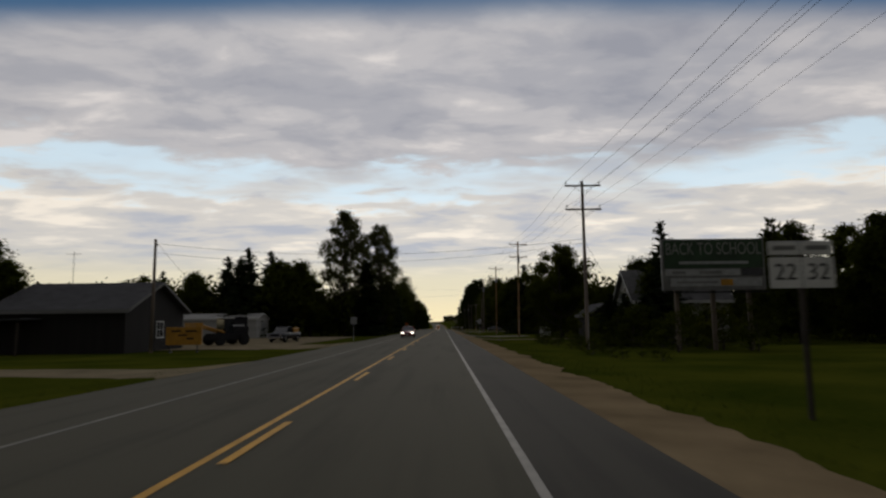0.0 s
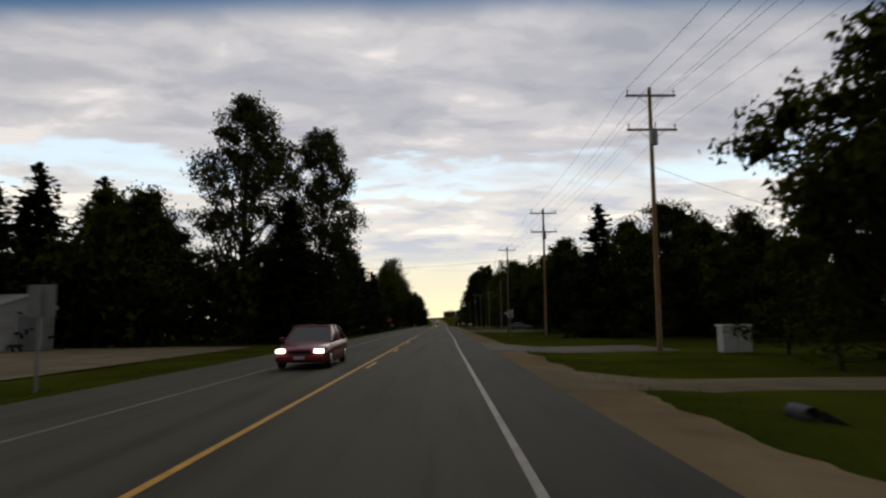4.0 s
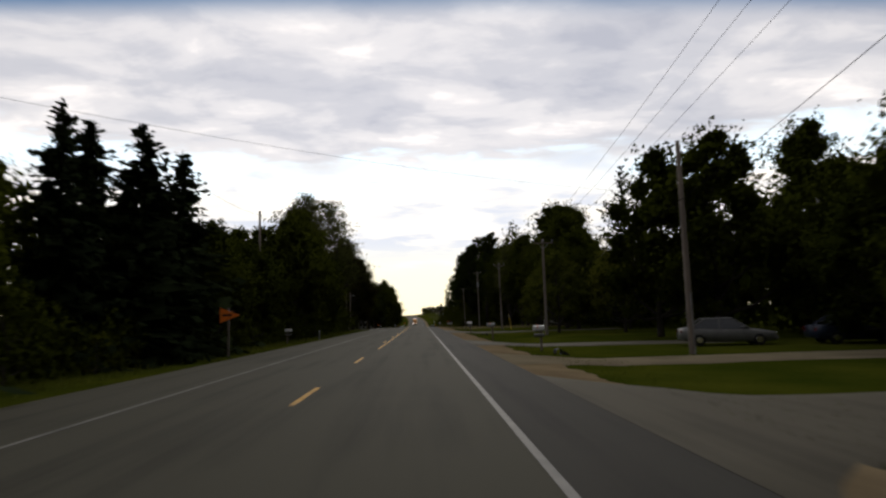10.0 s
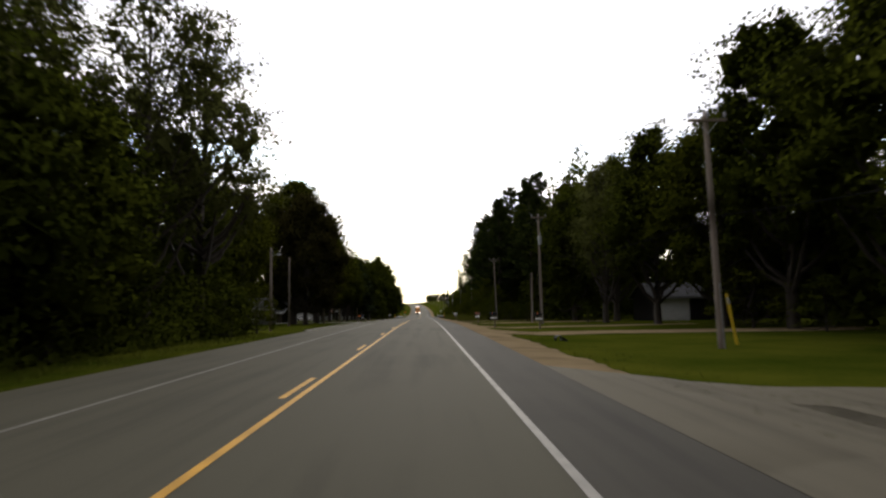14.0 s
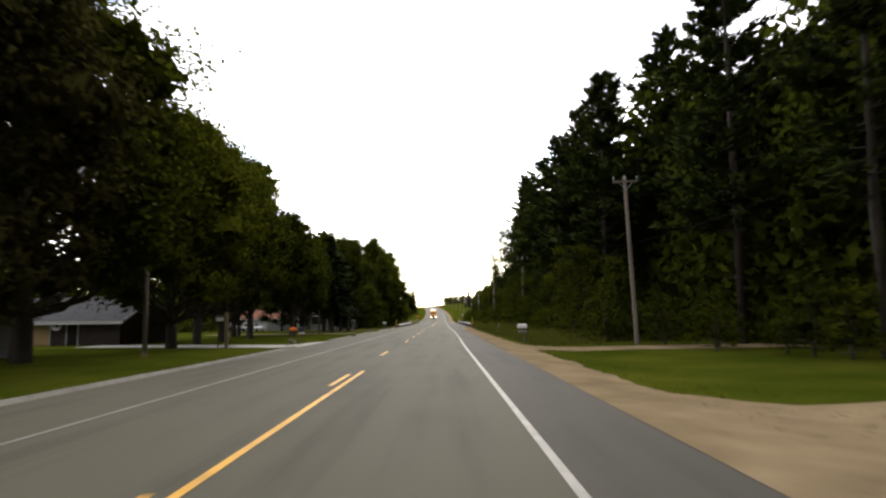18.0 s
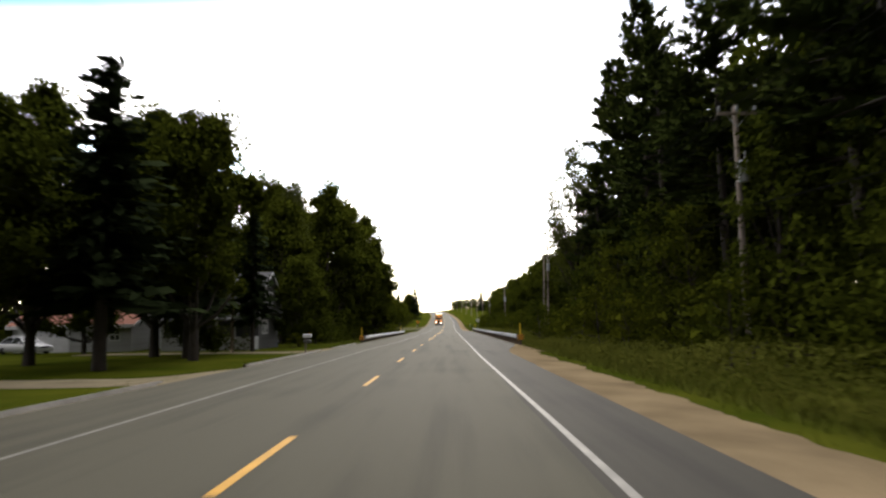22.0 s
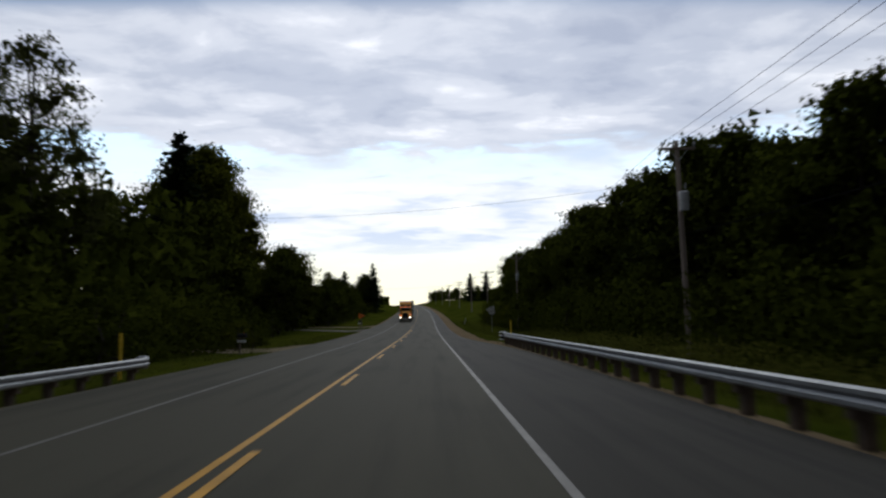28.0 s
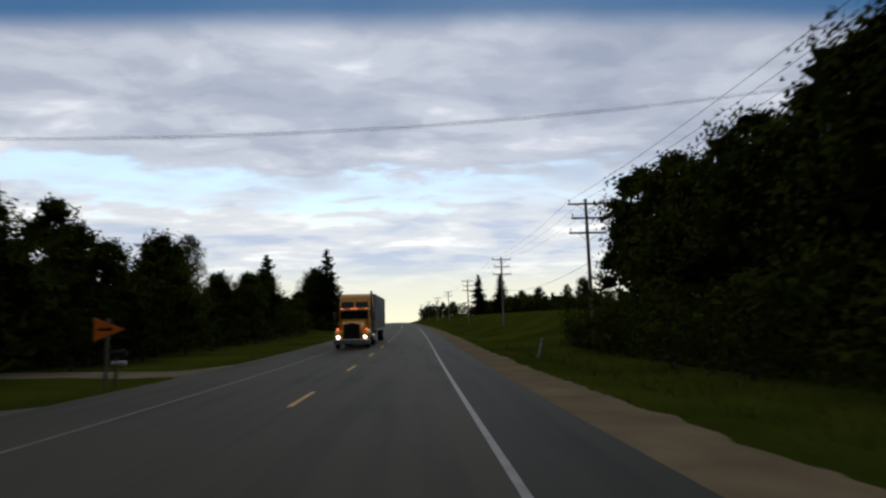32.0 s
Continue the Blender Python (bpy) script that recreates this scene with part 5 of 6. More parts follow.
FADED = material("faded_lettering", (0.17, 0.175, 0.16), 0.7, var=0.25, bump=0)
ob = thing("billboard", at(20.6, 40, 0, 0), "dark billboard that reads BACK TO SCHOOL above a hedge", "billboard")
board = part("board", boxed(-3.4, 3.4, -0.15, 0.15, 3.9, 7.3, bevel=0.03), GREY_PANEL, ob)
part("upper_panel", boxed(-3.25, 3.25, -0.2, -0.155, 5.35, 7.2), GREEN_PANEL, board, "dark green printed panel")
words("BACK TO SCHOOL", 0.92, FADED, Matrix.Translation((0.0, -0.206, 6.6)) @ FACING @ Matrix.Diagonal((0.80, 1.25, 1, 1)), board)
bar(board, -2.3, 2.3, 5.62, 5.8, -0.2, GREY_BACK)
for x0, x1, z0, z1, mt in ((-3.2, 1.7, 4.85, 5.3, GREY_BACK), (1.85, 3.2, 4.85, 5.3, DARK_STEEL), (-2.9, 3.1, 4.15, 4.7, GREY_BACK)):
    pnl = part("lower_panel", boxed(x0, x1, -0.19, -0.155, z0, z1), mt, board)
for x0, x1, z0, z1, mt in ((-2.8, -1.9, 4.98, 5.15, GREY_PANEL), (-1.0, 0.5, 4.96, 5.18, GREY_PANEL), (-2.5, 0.2, 4.36, 4.48, GREY_PANEL), (0.4, 1.2, 4.2, 4.62, LOADER_YELLOW)):
    bar(board, x0, x1, z0, z1, -0.19, mt)
for x in (-2.4, 0, 2.4):
    part("post", boxed(x - 0.13, x + 0.13, 0.15, 0.4, -0.6, 7.0, bevel=0.01), POLE_WOOD, ob)
part("catwalk", boxed(-3.4, 3.4, -0.6, -0.1, 3.72, 3.8), DULL_BLACK, ob)


def speed_sign(x, y, base, flags):
    ob = thing("speed_limit_sign", at(x, y), "white speed limit 45 sign with a small flag on a post", "road sign", "speed limit signs")
    sign_post(ob, base + 1.0)
    plate = part("plate", boxed(-0.33, 0.33, -0.03, -0.015, base, base + 0.85, bevel=0.004), WHITE_SIGN, ob)
    words("45", 0.46, BLACK_INK, Matrix.Translation((0, -0.032, base + 0.27)) @ FACING, plate)
    words("SPEED", 0.15, BLACK_INK, Matrix.Translation((0, -0.032, base + 0.72)) @ FACING, plate)
    words("LIMIT", 0.15, BLACK_INK, Matrix.Translation((0, -0.032, base + 0.57)) @ FACING, plate)
    bm = bmesh.new()
    prism(bm, [(-0.33, base + 0.3), (-0.75, base + 0.52), (-0.33, base + 0.72)], -0.014, -0.006)
    part("side_flag", bm, WHITE_SIGN, ob)
    bm = bmesh.new()
    prism(bm, [(0.05, base + 0.85), (0.33, base + 0.85), (0.30, base + 1.0)], -0.014, -0.006)
    part("top_flag", bm, WHITE_SIGN, ob)


speed_sign(10.4, 128.3, 2.15, True)
speed_sign(10.3, 521, 2.3, True)
ob = thing("road_sign", at(-8.4, 76), "grey back of a small road sign on a post", "road sign")
sign_post(ob, 2.8)
part("plate", boxed(-0.4, 0.4, 0.05, 0.065, 2.05, 2.95, bevel=0.004), GREY_BACK, ob)
part("stiffener", boxed(-0.05, 0.05, 0.02, 0.05, 2.05, 2.95), STEEL, ob)
for x, y, z in ((-8.1, 184, 2.25), (-8.4, 545.5, 2.05)):
    ob = thing("pennant_sign", at(x, y), "orange pennant shaped no passing sign on a wooden post", "road sign", "pennant signs")
    sign_post(ob, z + 0.4, True)
    bm = bmesh.new()
    prism(bm, [(-0.45, z - 0.42), (-0.45, z + 0.42), (0.62, z)], -0.03, -0.02)
    plate = part("plate", bm, ORANGE, ob, "orange pointed plate")
    bar(plate, -0.32, 0.2, z - 0.05, z + 0.05, -0.03, BLACK_INK)


def post(name, x, y, h, mat, label, category, r=0.035, lean=0.0):
    ob = thing(name, at(x, y) @ pose(0, 0, 0, 0, lean, 0), label, category, category + "s by the road")
    part("shaft", boxed(-r * 1.6, r * 1.6, -r * 0.5, r * 0.5, -0.4, h, bevel=0.008), mat, ob)
    part("band", boxed(-r * 1.4, r * 1.4, -r * 0.5 - 0.006, -r * 0.5 - 0.001, h * 0.8, h * 0.93), WHITE_SIGN if mat is not WHITE_SIGN else GREY_BACK, ob)


post("yellow_marker", 15.6, 240.2, 2.2, POST_YELLOW, "yellow sleeve on a guy wire beside a pole", "marker", 0.032, -9)
post("delineator", -8.0, 213, 0.9, GREY_BACK, "grey delineator post at the wood's edge", "delineator")
post("delineator", 8.9, 352, 1.1, WHITE_SIGN, "white leaning delineator post in weeds", "delineator", lean=12)
post("delineator", 9.0, 556, 1.1, WHITE_SIGN, "white leaning delineator post in grass", "delineator", lean=14)
ob = thing("utility_box", at(17.9, 91), "white metal utility box beside a wooden pole", "utility box")
part("cabinet", boxed(-0.75, 0.75, -0.35, 0.35, 0, 1.35, bevel=0.03), WHITE_PAINT, ob)
part("lid", boxed(-0.8, 0.8, -0.4, 0.4, 1.35, 1.42, bevel=0.015), WHITE_PAINT, ob)
part("door_seam", boxed(-0.01, 0.01, -0.356, -0.35, 0.1, 1.25), GREY_PANEL, ob)


def mailbox(x, y, label, body=WHITE_PAINT, post_mat=POLE_WOOD, h=1.05, paper=True):
    """A tunnel mailbox on a post; it faces the road."""
    ob = thing("mailbox", at(x, y, 0, 0 if x > 0 else 180), label, "mailbox", "mailboxes by the road")
    part("post", boxed(-0.05, 0.05, -0.05, 0.05, -0.4, h, bevel=0.008), post_mat, ob)
    part("arm", boxed(-0.3, 0.12, -0.06, 0.06, h - 0.05, h, bevel=0.006), post_mat, ob)
    outline = [(-0.11, 0), (0.11, 0), (0.11, 0.13)] + [(0.11 * math.cos(a), 0.13 + 0.11 * math.sin(a)) for a in np.linspace(0.3, math.pi - 0.3, 7)] + [(-0.11, 0.13)]
    bm = prism(bmesh.new(), outline, -0.27, 0.27)
    bm.transform(Matrix.Translation((-0.1, 0, h)) @ Matrix.Rotation(radians(90), 4, "Z"))
    can = part("box", bm, body, ob)
    bm = prism(bmesh.new(), [(a * 1.06, b * 1.04) for a, b in outline], -0.285, -0.265)
    bm.transform(Matrix.Translation((-0.1, 0, h)) @ Matrix.Rotation(radians(-90), 4, "Z"))
    part("door", bm, body, can)
    part("flag", boxed(-0.2, -0.17, -0.125, -0.115, h + 0.1, h + 0.3), ORANGE, can)
    if paper:
        bm = rodded((-0.35, -0.02, h - 0.25), (0.15, -0.02, h - 0.25), 0.09, seg=12)
        part("paper_tube", bm, GREY_PANEL if body is WHITE_PAINT else WHITE_PAINT, ob)


for x, y, lab, body in ((8.4, 181.3, "white mailbox on a dark wooden post", WHITE_PAINT), (7.5, 194.7, "grey mailbox on a wooden post by a drive", GREY_BACK), (7.95, 220, "white mailbox with a red side on a post", WHITE_PAINT), (8.0, 264.5, "dark mailbox on a post beside a gravel drive", DULL_BLACK),
                        (11.2, 261.7, "small dark box on a post in the lawn", DULL_BLACK), (8.4, 284.6, "rusty brown mailbox on a post", RED_ROOF), (7.5, 317.5, "white mailbox beside a gravel drive", WHITE_PAINT), (-9.4, 149.8, "white mailbox before dark spruces", WHITE_PAINT), (-9.5, 205, "white mailbox in tall grass", WHITE_PAINT),
                        (-10.35, 331, "orange mailbox on a pale post with a stone base", ORANGE), (-9.75, 331.5, "dark blue mailbox with a white tube on top", BLUE_PAINT), (-7.7, 384.2, "white mailbox on a post by a drive", WHITE_PAINT), (-9.3, 484, "dark mailbox by a gravel drive", DULL_BLACK), (-9.0, 547.5, "dark mailbox beside a drive", DULL_BLACK)):
    mailbox(x, y, lab, body, paper=y not in (194.7, 331))
ob = thing("stone_base", at(-10.35, 331.0, 0), "small heap of pale field stones under a mailbox", "stones")
bm = bmesh.new()
for i in range(9):
    bmesh.ops.create_icosphere(bm, subdivisions=1, radius=0.16, matrix=Matrix.LocRotScale((0.22 * math.cos(i * 2.2), 0.22 * math.sin(i * 2.2), 0.08 + 0.06 * (i % 3)), Euler((i, 2 * i, i)), (1, 0.8, 0.65)))
part("stone_heap", bm, STONE, ob)
# carved marker board on the west lawn
ob = thing("lawn_post", at(-12.8, 322.3), "pale upright board post with plants at its foot", "post")
part("board", boxed(-0.12, 0.12, -0.06, 0.06, -0.3, 2.5, bevel=0.02), PALE, ob)
part("side_arm", boxed(-0.75, -0.12, -0.03, 0.03, 2.2, 2.3), POLE_WOOD, ob)
part("hanging_sign", boxed(-0.75, -0.25, -0.02, 0.02, 1.9, 2.15), WHITE_PAINT, ob)
for dx in (-0.5, 0.4):
    tree("shrub", -12.8 + dx, 322.2, 0.55, 1.2)


def culvert(x, y):
    """Corrugated pipe end with a flared apron."""
    ob = thing("culvert_pipe", at(x, y, -0.02) @ Matrix.Diagonal((0.62, 0.62, 0.62, 1)), "dark corrugated steel culvert end in the grass", "culvert", "culvert ends beside drives")
    bm = bmesh.new()
    ring = []
    for i in range(15):
        r = 0.26 + (0.015 if i % 2 else 0)
        ring.append([bm.verts.new((r * math.cos(a), i * 0.07, 0.18 + r * math.sin(a))) for a in np.linspace(0, 2 * math.pi, 17)[:-1]])
    for a, b in zip(ring, ring[1:]):
        for k in range(16):
            bm.faces.new((a[k], a[(k + 1) % 16], b[(k + 1) % 16], b[k]))
    part("pipe", bm, DARK_STEEL, ob)
    bm = bmesh.new()
    vs = [bm.verts.new(p) for p in ((-0.27, 0, -0.05), (0.27, 0, -0.05), (0.6, -0.7, -0.1), (-0.6, -0.7, -0.1), (-0.27, 0, 0.35), (0.27, 0, 0.35), (-0.62, -0.7, 0.02), (0.62, -0.7, 0.02))]
    for f in ((0, 1, 2, 3), (0, 3, 6, 4), (1, 5, 7, 2)):
        bm.faces.new([vs[i] for i in f])
    part("apron", bm, DULL_BLACK, ob)


for x, y in ((9.2, 70), (9.2, 150), (8.7, 178.6), (8.8, 212.8), (9.2, 245.8)):
    culvert(x, y)


ob = thing("storm_drain", pose(-6.75, 343, road_z(343) - 0.14), "dark iron storm drain set beside a kerb", "drain")
part("frame", boxed(-0.3, 0.25, -0.55, 0.55, -0.05, 0.01, bevel=0.01), DARK_STEEL, ob)
for k in range(6):
    part("bar", boxed(-0.26, 0.2, -0.47 + k * 0.17, -0.39 + k * 0.17, 0.01, 0.025), DULL_BLACK, ob)


# ---- guard rails ----
def guard_rail(x, y0, y1, side, label):
    """W-beam on wooden posts with blocks; y0 is the end met first."""
    ob = thing("guard_rail", pose(x, y0, road_z(y0) - (0.14 if side < 0 else 0.0)), label, "guard rail", "guard rails")
    base = road_z(y0)
    prof = [(0.0, 0.40), (0.045, 0.44), (0.045, 0.50), (0.0, 0.55), (0.045, 0.60), (0.045, 0.66), (0.0, 0.70)]
    n = int((y1 - y0) / 2.0)
    bm = bmesh.new()
    rows = []
    for i in range(n + 1):
        y = y0 + (y1 - y0) * i / n
        rows.append([bm.verts.new((-side * (dx + 0.12), y - y0, road_z(y) - base - 0.13 + z)) for dx, z in prof])
    for a, b in zip(rows, rows[1:]):
        for k in range(len(prof) - 1):
            bm.faces.new((a[k], a[k + 1], b[k + 1], b[k]))
    part("rail", bm, STEEL, ob, smooth=False)
    me_post = bpy.data.meshes.new("post")
    boxed(-0.09, 0.09, -0.1, 0.1, -0.9, 0.55, bevel=0.01).to_mesh(me_post)
    me_post.materials.append(BROWN_DARK)
    me_block = bpy.data.meshes.new("block")
    boxed(-side * 0.12, 0.0 - side * 0.0, -0.075, 0.075, 0.26, 0.56, bevel=0.008).to_mesh(me_block)
    me_block.materials.append(BROWN_DARK)
    y = y0 + 0.3
    while y < y1:
        p = new("post", me_post)
        p.parent, p.location = ob, (side * 0.1, y - y0, road_z(y) - base - 0.13)
        p.rotation_euler = (0, 0, rng.normal() * 0.03)
        b = new("block", me_block)
        b.parent, b.location = p, (-side * 0.1, 0, 0)
        y += 1.44
    # flared buffer end
    bm = prism(bmesh.new(), [(-0.1, 0.36), (0.26, 0.36), (0.26, 0.74), (-0.1, 0.74)], -0.12, 0.0)
    bm.transform(Matrix.Translation((-side * 0.1, 0, -0.13)))
    part("end_head", bm, STEEL, ob)
    return ob


BROWN_DARK = material("treated_post_wood", (0.075, 0.055, 0.04), 0.9, var=0.4, scale=4, fine=25, bump=0.4)
east_rail = guard_rail(7.75, 392.6, 488.2, 1, "galvanised W-beam guard rail on dark wooden posts")
west_rail = guard_rail(-7.2, 408, 466.6, -1, "galvanised W-beam guard rail on dark wooden posts")


def hazard_marker(rail, x, y, z, left):
    """Striped board on the rail's end."""
    board = part("hazard_board", boxed(x - 0.24, x + 0.24, y - 0.03, y - 0.015, z, z + 0.46), MARK_YELLOW, rail, "black and amber striped board")
    s = 1 if left else -1
    for k in range(-3, 4):
        a = -0.24 + k * 0.135
        clip = []
        for i in range(24):
            t = i / 23
            lo, hi = a + 0.3 * t, a + 0.08 + 0.3 * t
            clip.append((max(-0.24, lo), min(0.24, hi), 0.46 * t))
        bm = bmesh.new()
        rows = [(bm.verts.new((x + s * l, y - 0.034, z + t)), bm.verts.new((x + s * h, y - 0.034, z + t))) for l, h, t in clip if h > l + 0.002]
        for p, q in zip(rows, rows[1:]):
            bm.faces.new((p[0], p[1], q[1], q[0]))
        part("stripe", bm, BLACK_INK, board)
    part("yellow_post", boxed(x - 0.045, x + 0.045, y + 0.12, y + 0.16, -0.3, 1.5, bevel=0.01), POST_YELLOW, rail, "tall flat yellow marker post")
    part("end_post", boxed(x - 0.11, x + 0.11, y, y + 0.22, -0.9, 0.34, bevel=0.01), BROWN_DARK, rail)


hazard_marker(east_rail, 0.12, -0.16, 0.16, True)
hazard_marker(west_rail, -0.12, -0.16, 0.16, False)
part("yellow_post", boxed(-0.045, 0.045, 0, 0.04, -0.5, 1.4, bevel=0.01), POST_YELLOW, west_rail, "tall flat yellow marker post").location = (-0.7, 58.4, road_z(466.4) - road_z(408))
part("end_shoe", boxed(-0.1, 0.22, 0, 0.3, 0.2, 0.62, bevel=0.06), STEEL, west_rail).location = (-0.1, 58.4, road_z(466.4) - road_z(408))
tail = road_z(488.2) - road_z(392.6)
bm = boxed(-0.42, 0.06, 95.45, 95.95, 0.12, 0.16, bevel=0.01)
for z in (0.37, 0.62):
    box(bm, -0.42, 0.06, 95.45, 95.95, z, z + 0.04)
box(bm, 0.02, 0.06, 95.45, 95.95, 0.16, 0.62)
box(bm, -0.06, 0.02, 95.9, 95.95, 0.16, 0.62)
head = part("end_box", bm, STEEL, east_rail, "boxed steel end head with two slots")
head.location.z = tail - 0.05
# black blocks set in the two slots, standing in for the shade inside
for z in (0.18, 0.43):
    part("slot", boxed(-0.3, 0.0, 95.47, 95.85, z, z + 0.17), DULL_BLACK, head)
part("end_post", boxed(-0.1, 0.1, 95.1, 95.3, -0.9, 0.5, bevel=0.01), BROWN_DARK, east_rail).location.z = tail
part("yellow_post", boxed(-0.045, 0.045, 0, 0.04, -0.5, 1.4, bevel=0.01), POST_YELLOW, east_rail, "tall flat yellow marker post").location = (0.35, 95.3, road_z(488.2) - road_z(392.6))

# ---- houses and sheds ----
def window(parent, m, w, h, bars=1):
    """A framed window; m puts its middle on a wall that faces -y."""
    bm = boxed(-w / 2 - 0.09, w / 2 + 0.09, -0.06, 0.03, h / 2, h / 2 + 0.1)
    box(bm, -w / 2 - 0.09, w / 2 + 0.09, -0.08, 0.03, -h / 2 - 0.1, -h / 2)
    for s in (-1, 1):
        box(bm, s * w / 2 - (0.09 if s < 0 else 0), s * w / 2 + (0.09 if s > 0 else 0), -0.06, 0.03, -h / 2, h / 2)
    for k in range(bars):
        x = -w / 2 + w * (k + 1) / (bars + 1)
        box(bm, x - 0.025, x + 0.025, -0.04, 0.02, -h / 2, h / 2)
    box(bm, -w / 2, w / 2, -0.045, 0.02, -0.025, 0.025)
    bm.transform(m)
    win = part("window", bm, TRIM, parent)
    bm = boxed(-w / 2, w / 2, -0.02, 0.0, -h / 2, h / 2)
    bm.transform(m)
    part("pane", bm, GLASS, win)


SIDES = {"front": 0, "right": 90, "back": 180, "left": -90}


def house(name, label, x, y, turn, w, d, eave, ridge, walls, roofing, wins=(), doors=(), over=0.45, dz=0.0, category="house", kink=None, trim=None):
    """A gabled house: ridge along its own x. wins: wall, offset, height of middle, width, height, bars."""
    ob = thing(name, at(x, y, dz, turn), label, category)
    trim = trim or TRIM
    bm = bmesh.new()
    outline = [(-d / 2, -0.5), (d / 2, -0.5), (d / 2, eave)] + ([kink] if kink else []) + [(0, ridge)] + ([(-kink[0], kink[1])] if kink else []) + [(-d / 2, eave)]
    prism(bm, outline, -w / 2, w / 2)
    bm.transform(Matrix.Rotation(radians(-90), 4, "Z"))
    part("wall", bm, walls, ob)
    near = kink or (0, ridge)
    slope = (near[1] - eave) / (d / 2 - near[0])
    foot = (d / 2 + over, eave - slope * over)
    runs = [((0, ridge), kink), (kink, foot)] if kink else [((0, ridge), foot)]
    for s in (-1, 1):
        for (ya, za), (yb, zb) in runs:
            bm = bmesh.new()
            a = [bm.verts.new((xx, s * yy, zz + up)) for xx in (-w / 2 - over, w / 2 + over) for up in (0.03, 0.17) for yy, zz in ((ya, za), (yb, zb))]
            for f in ((0, 1, 5, 4), (2, 3, 7, 6), (0, 1, 3, 2), (4, 5, 7, 6), (1, 3, 7, 5), (0, 2, 6, 4)):
                bm.faces.new([a[i] for i in f])
            bmesh.ops.recalc_face_normals(bm, faces=bm.faces)
            roof = part("roof", bm, roofing, ob)
            for e in (-1, 1):
                bm = bmesh.new()
                xx = e * (w / 2 + over)
                q = [bm.verts.new((xx + 0.02 * e + dx2, s * yy, zz)) for dx2 in (0, 0.03 * e) for yy, zz in ((ya, za + 0.18), (ya, za - 0.02), (yb, zb - 0.04), (yb, zb + 0.16))]
                for f in ((0, 1, 2, 3), (4, 5, 6, 7), (0, 3, 7, 4), (1, 2, 6, 5)):
                    bm.faces.new([q[i] for i in f])
                bmesh.ops.recalc_face_normals(bm, faces=bm.faces)
                part("barge_board", bm, trim, roof)
        y1, z1 = s * foot[0], foot[1]
        part("fascia", boxed(-w / 2 - over, w / 2 + over, y1 - 0.02 * s, y1 + 0.03 * s, z1 - 0.12, z1 + 0.16), trim, roof)
    for side, off, z, ww, hh, bars in wins:
        m = Matrix.Rotation(radians(SIDES[side]), 4, "Z") @ Matrix.Translation((off, -(d / 2 if side in ("front", "back") else w / 2), z))
        window(ob, m, ww, hh, bars)
    for side, off, ww, hh, mat in doors:
        m = Matrix.Rotation(radians(SIDES[side]), 4, "Z") @ Matrix.Translation((off, -(d / 2 if side in ("front", "back") else w / 2), 0))
        bm = boxed(-ww / 2, ww / 2, -0.05, 0.01, 0.05, hh, bevel=0.01)
        bm.transform(m)
        door = part("door", bm, mat, ob)
        bm = boxed(-ww / 2 - 0.1, -ww / 2, -0.07, 0.01, 0.05, hh + 0.1)
        box(bm, ww / 2, ww / 2 + 0.1, -0.07, 0.01, 0.05, hh + 0.1)
        box(bm, -ww / 2, ww / 2, -0.07, 0.01, hh, hh + 0.1)
        bm.transform(m)
        part("door_frame", bm, TRIM, door)
        if ww > 1.6:
            for k in range(3):
                bm = boxed(-ww / 2 + 0.08, ww / 2 - 0.08, -0.062, -0.05, 0.2 + k * hh / 3.1, 0.2 + k * hh / 3.1 + hh / 3.8)
                bm.transform(m)
                part("door_panel", bm, mat, door)
    return ob


BROWN_BRICK = material("dark_brown_brick", (0.045, 0.034, 0.028), 0.9, var=0.35, scale=2, fine=12, bump=0.5, stretch=(1, 1, 2.5))
TAN_DOOR = material("tan_garage_door", (0.36, 0.25, 0.12), 0.7, var=0.15, scale=1.5, fine=9, bump=0.1)
DARK_SHINGLE = material("dark_shingles", (0.035, 0.035, 0.037), 0.92, var=0.35, scale=1.3, fine=14, bump=0.7)
bar_house = house("roadhouse", "long dark wooden roadhouse with a grey shingle roof", -25.6, 50, 0, 9.8, 10, 3.3, 5.4, DARK_SIDING, DARK_SHINGLE, [("right", 0.5, 1.7, 1.1, 1.2, 1)], [], trim=GREY_SIDING)
part("porch_roof", prism(bmesh.new(), [(-12.5, 2.35), (-1.2, 2.55), (-1.2, 2.68), (-12.5, 2.5)], -7.4, -5.0), DARK_SHINGLE, bar_house)
part("side_wing", boxed(-12.2, -4.9, -4.6, 3.0, -0.4, 2.4), DARK_SIDING, bar_house, "low dark boarded side wing")
part("wing_roof", prism(bmesh.new(), [(-12.5, 2.4), (-4.9, 2.9), (-4.9, 3.02), (-12.5, 2.52)], -5.0, 3.3), DARK_SHINGLE, bar_house)
for x in (-12.0, -8.6, -5.2, -1.5):
    part("porch_post", boxed(x - 0.07, x + 0.07, -7.3, -7.16, -0.3, 2.4), BARK, bar_house)
part("antenna_mast", rod(rodded((-2.2, 0, 5.4), (-2.2, 0, 8.2), 0.025), (-2.8, 0, 8.0), (-1.6, 0, 8.0), 0.012), STEEL, bar_house)
part("antenna_head", rod(rod(rodded((-2.7, -0.3, 8.0), (-2.7, 0.3, 8.0), 0.01), (-2.2, -0.35, 8.0), (-2.2, 0.35, 8.0), 0.01), (-1.8, -0.25, 8.0), (-1.8, 0.25, 8.0), 0.01), STEEL, bar_house)

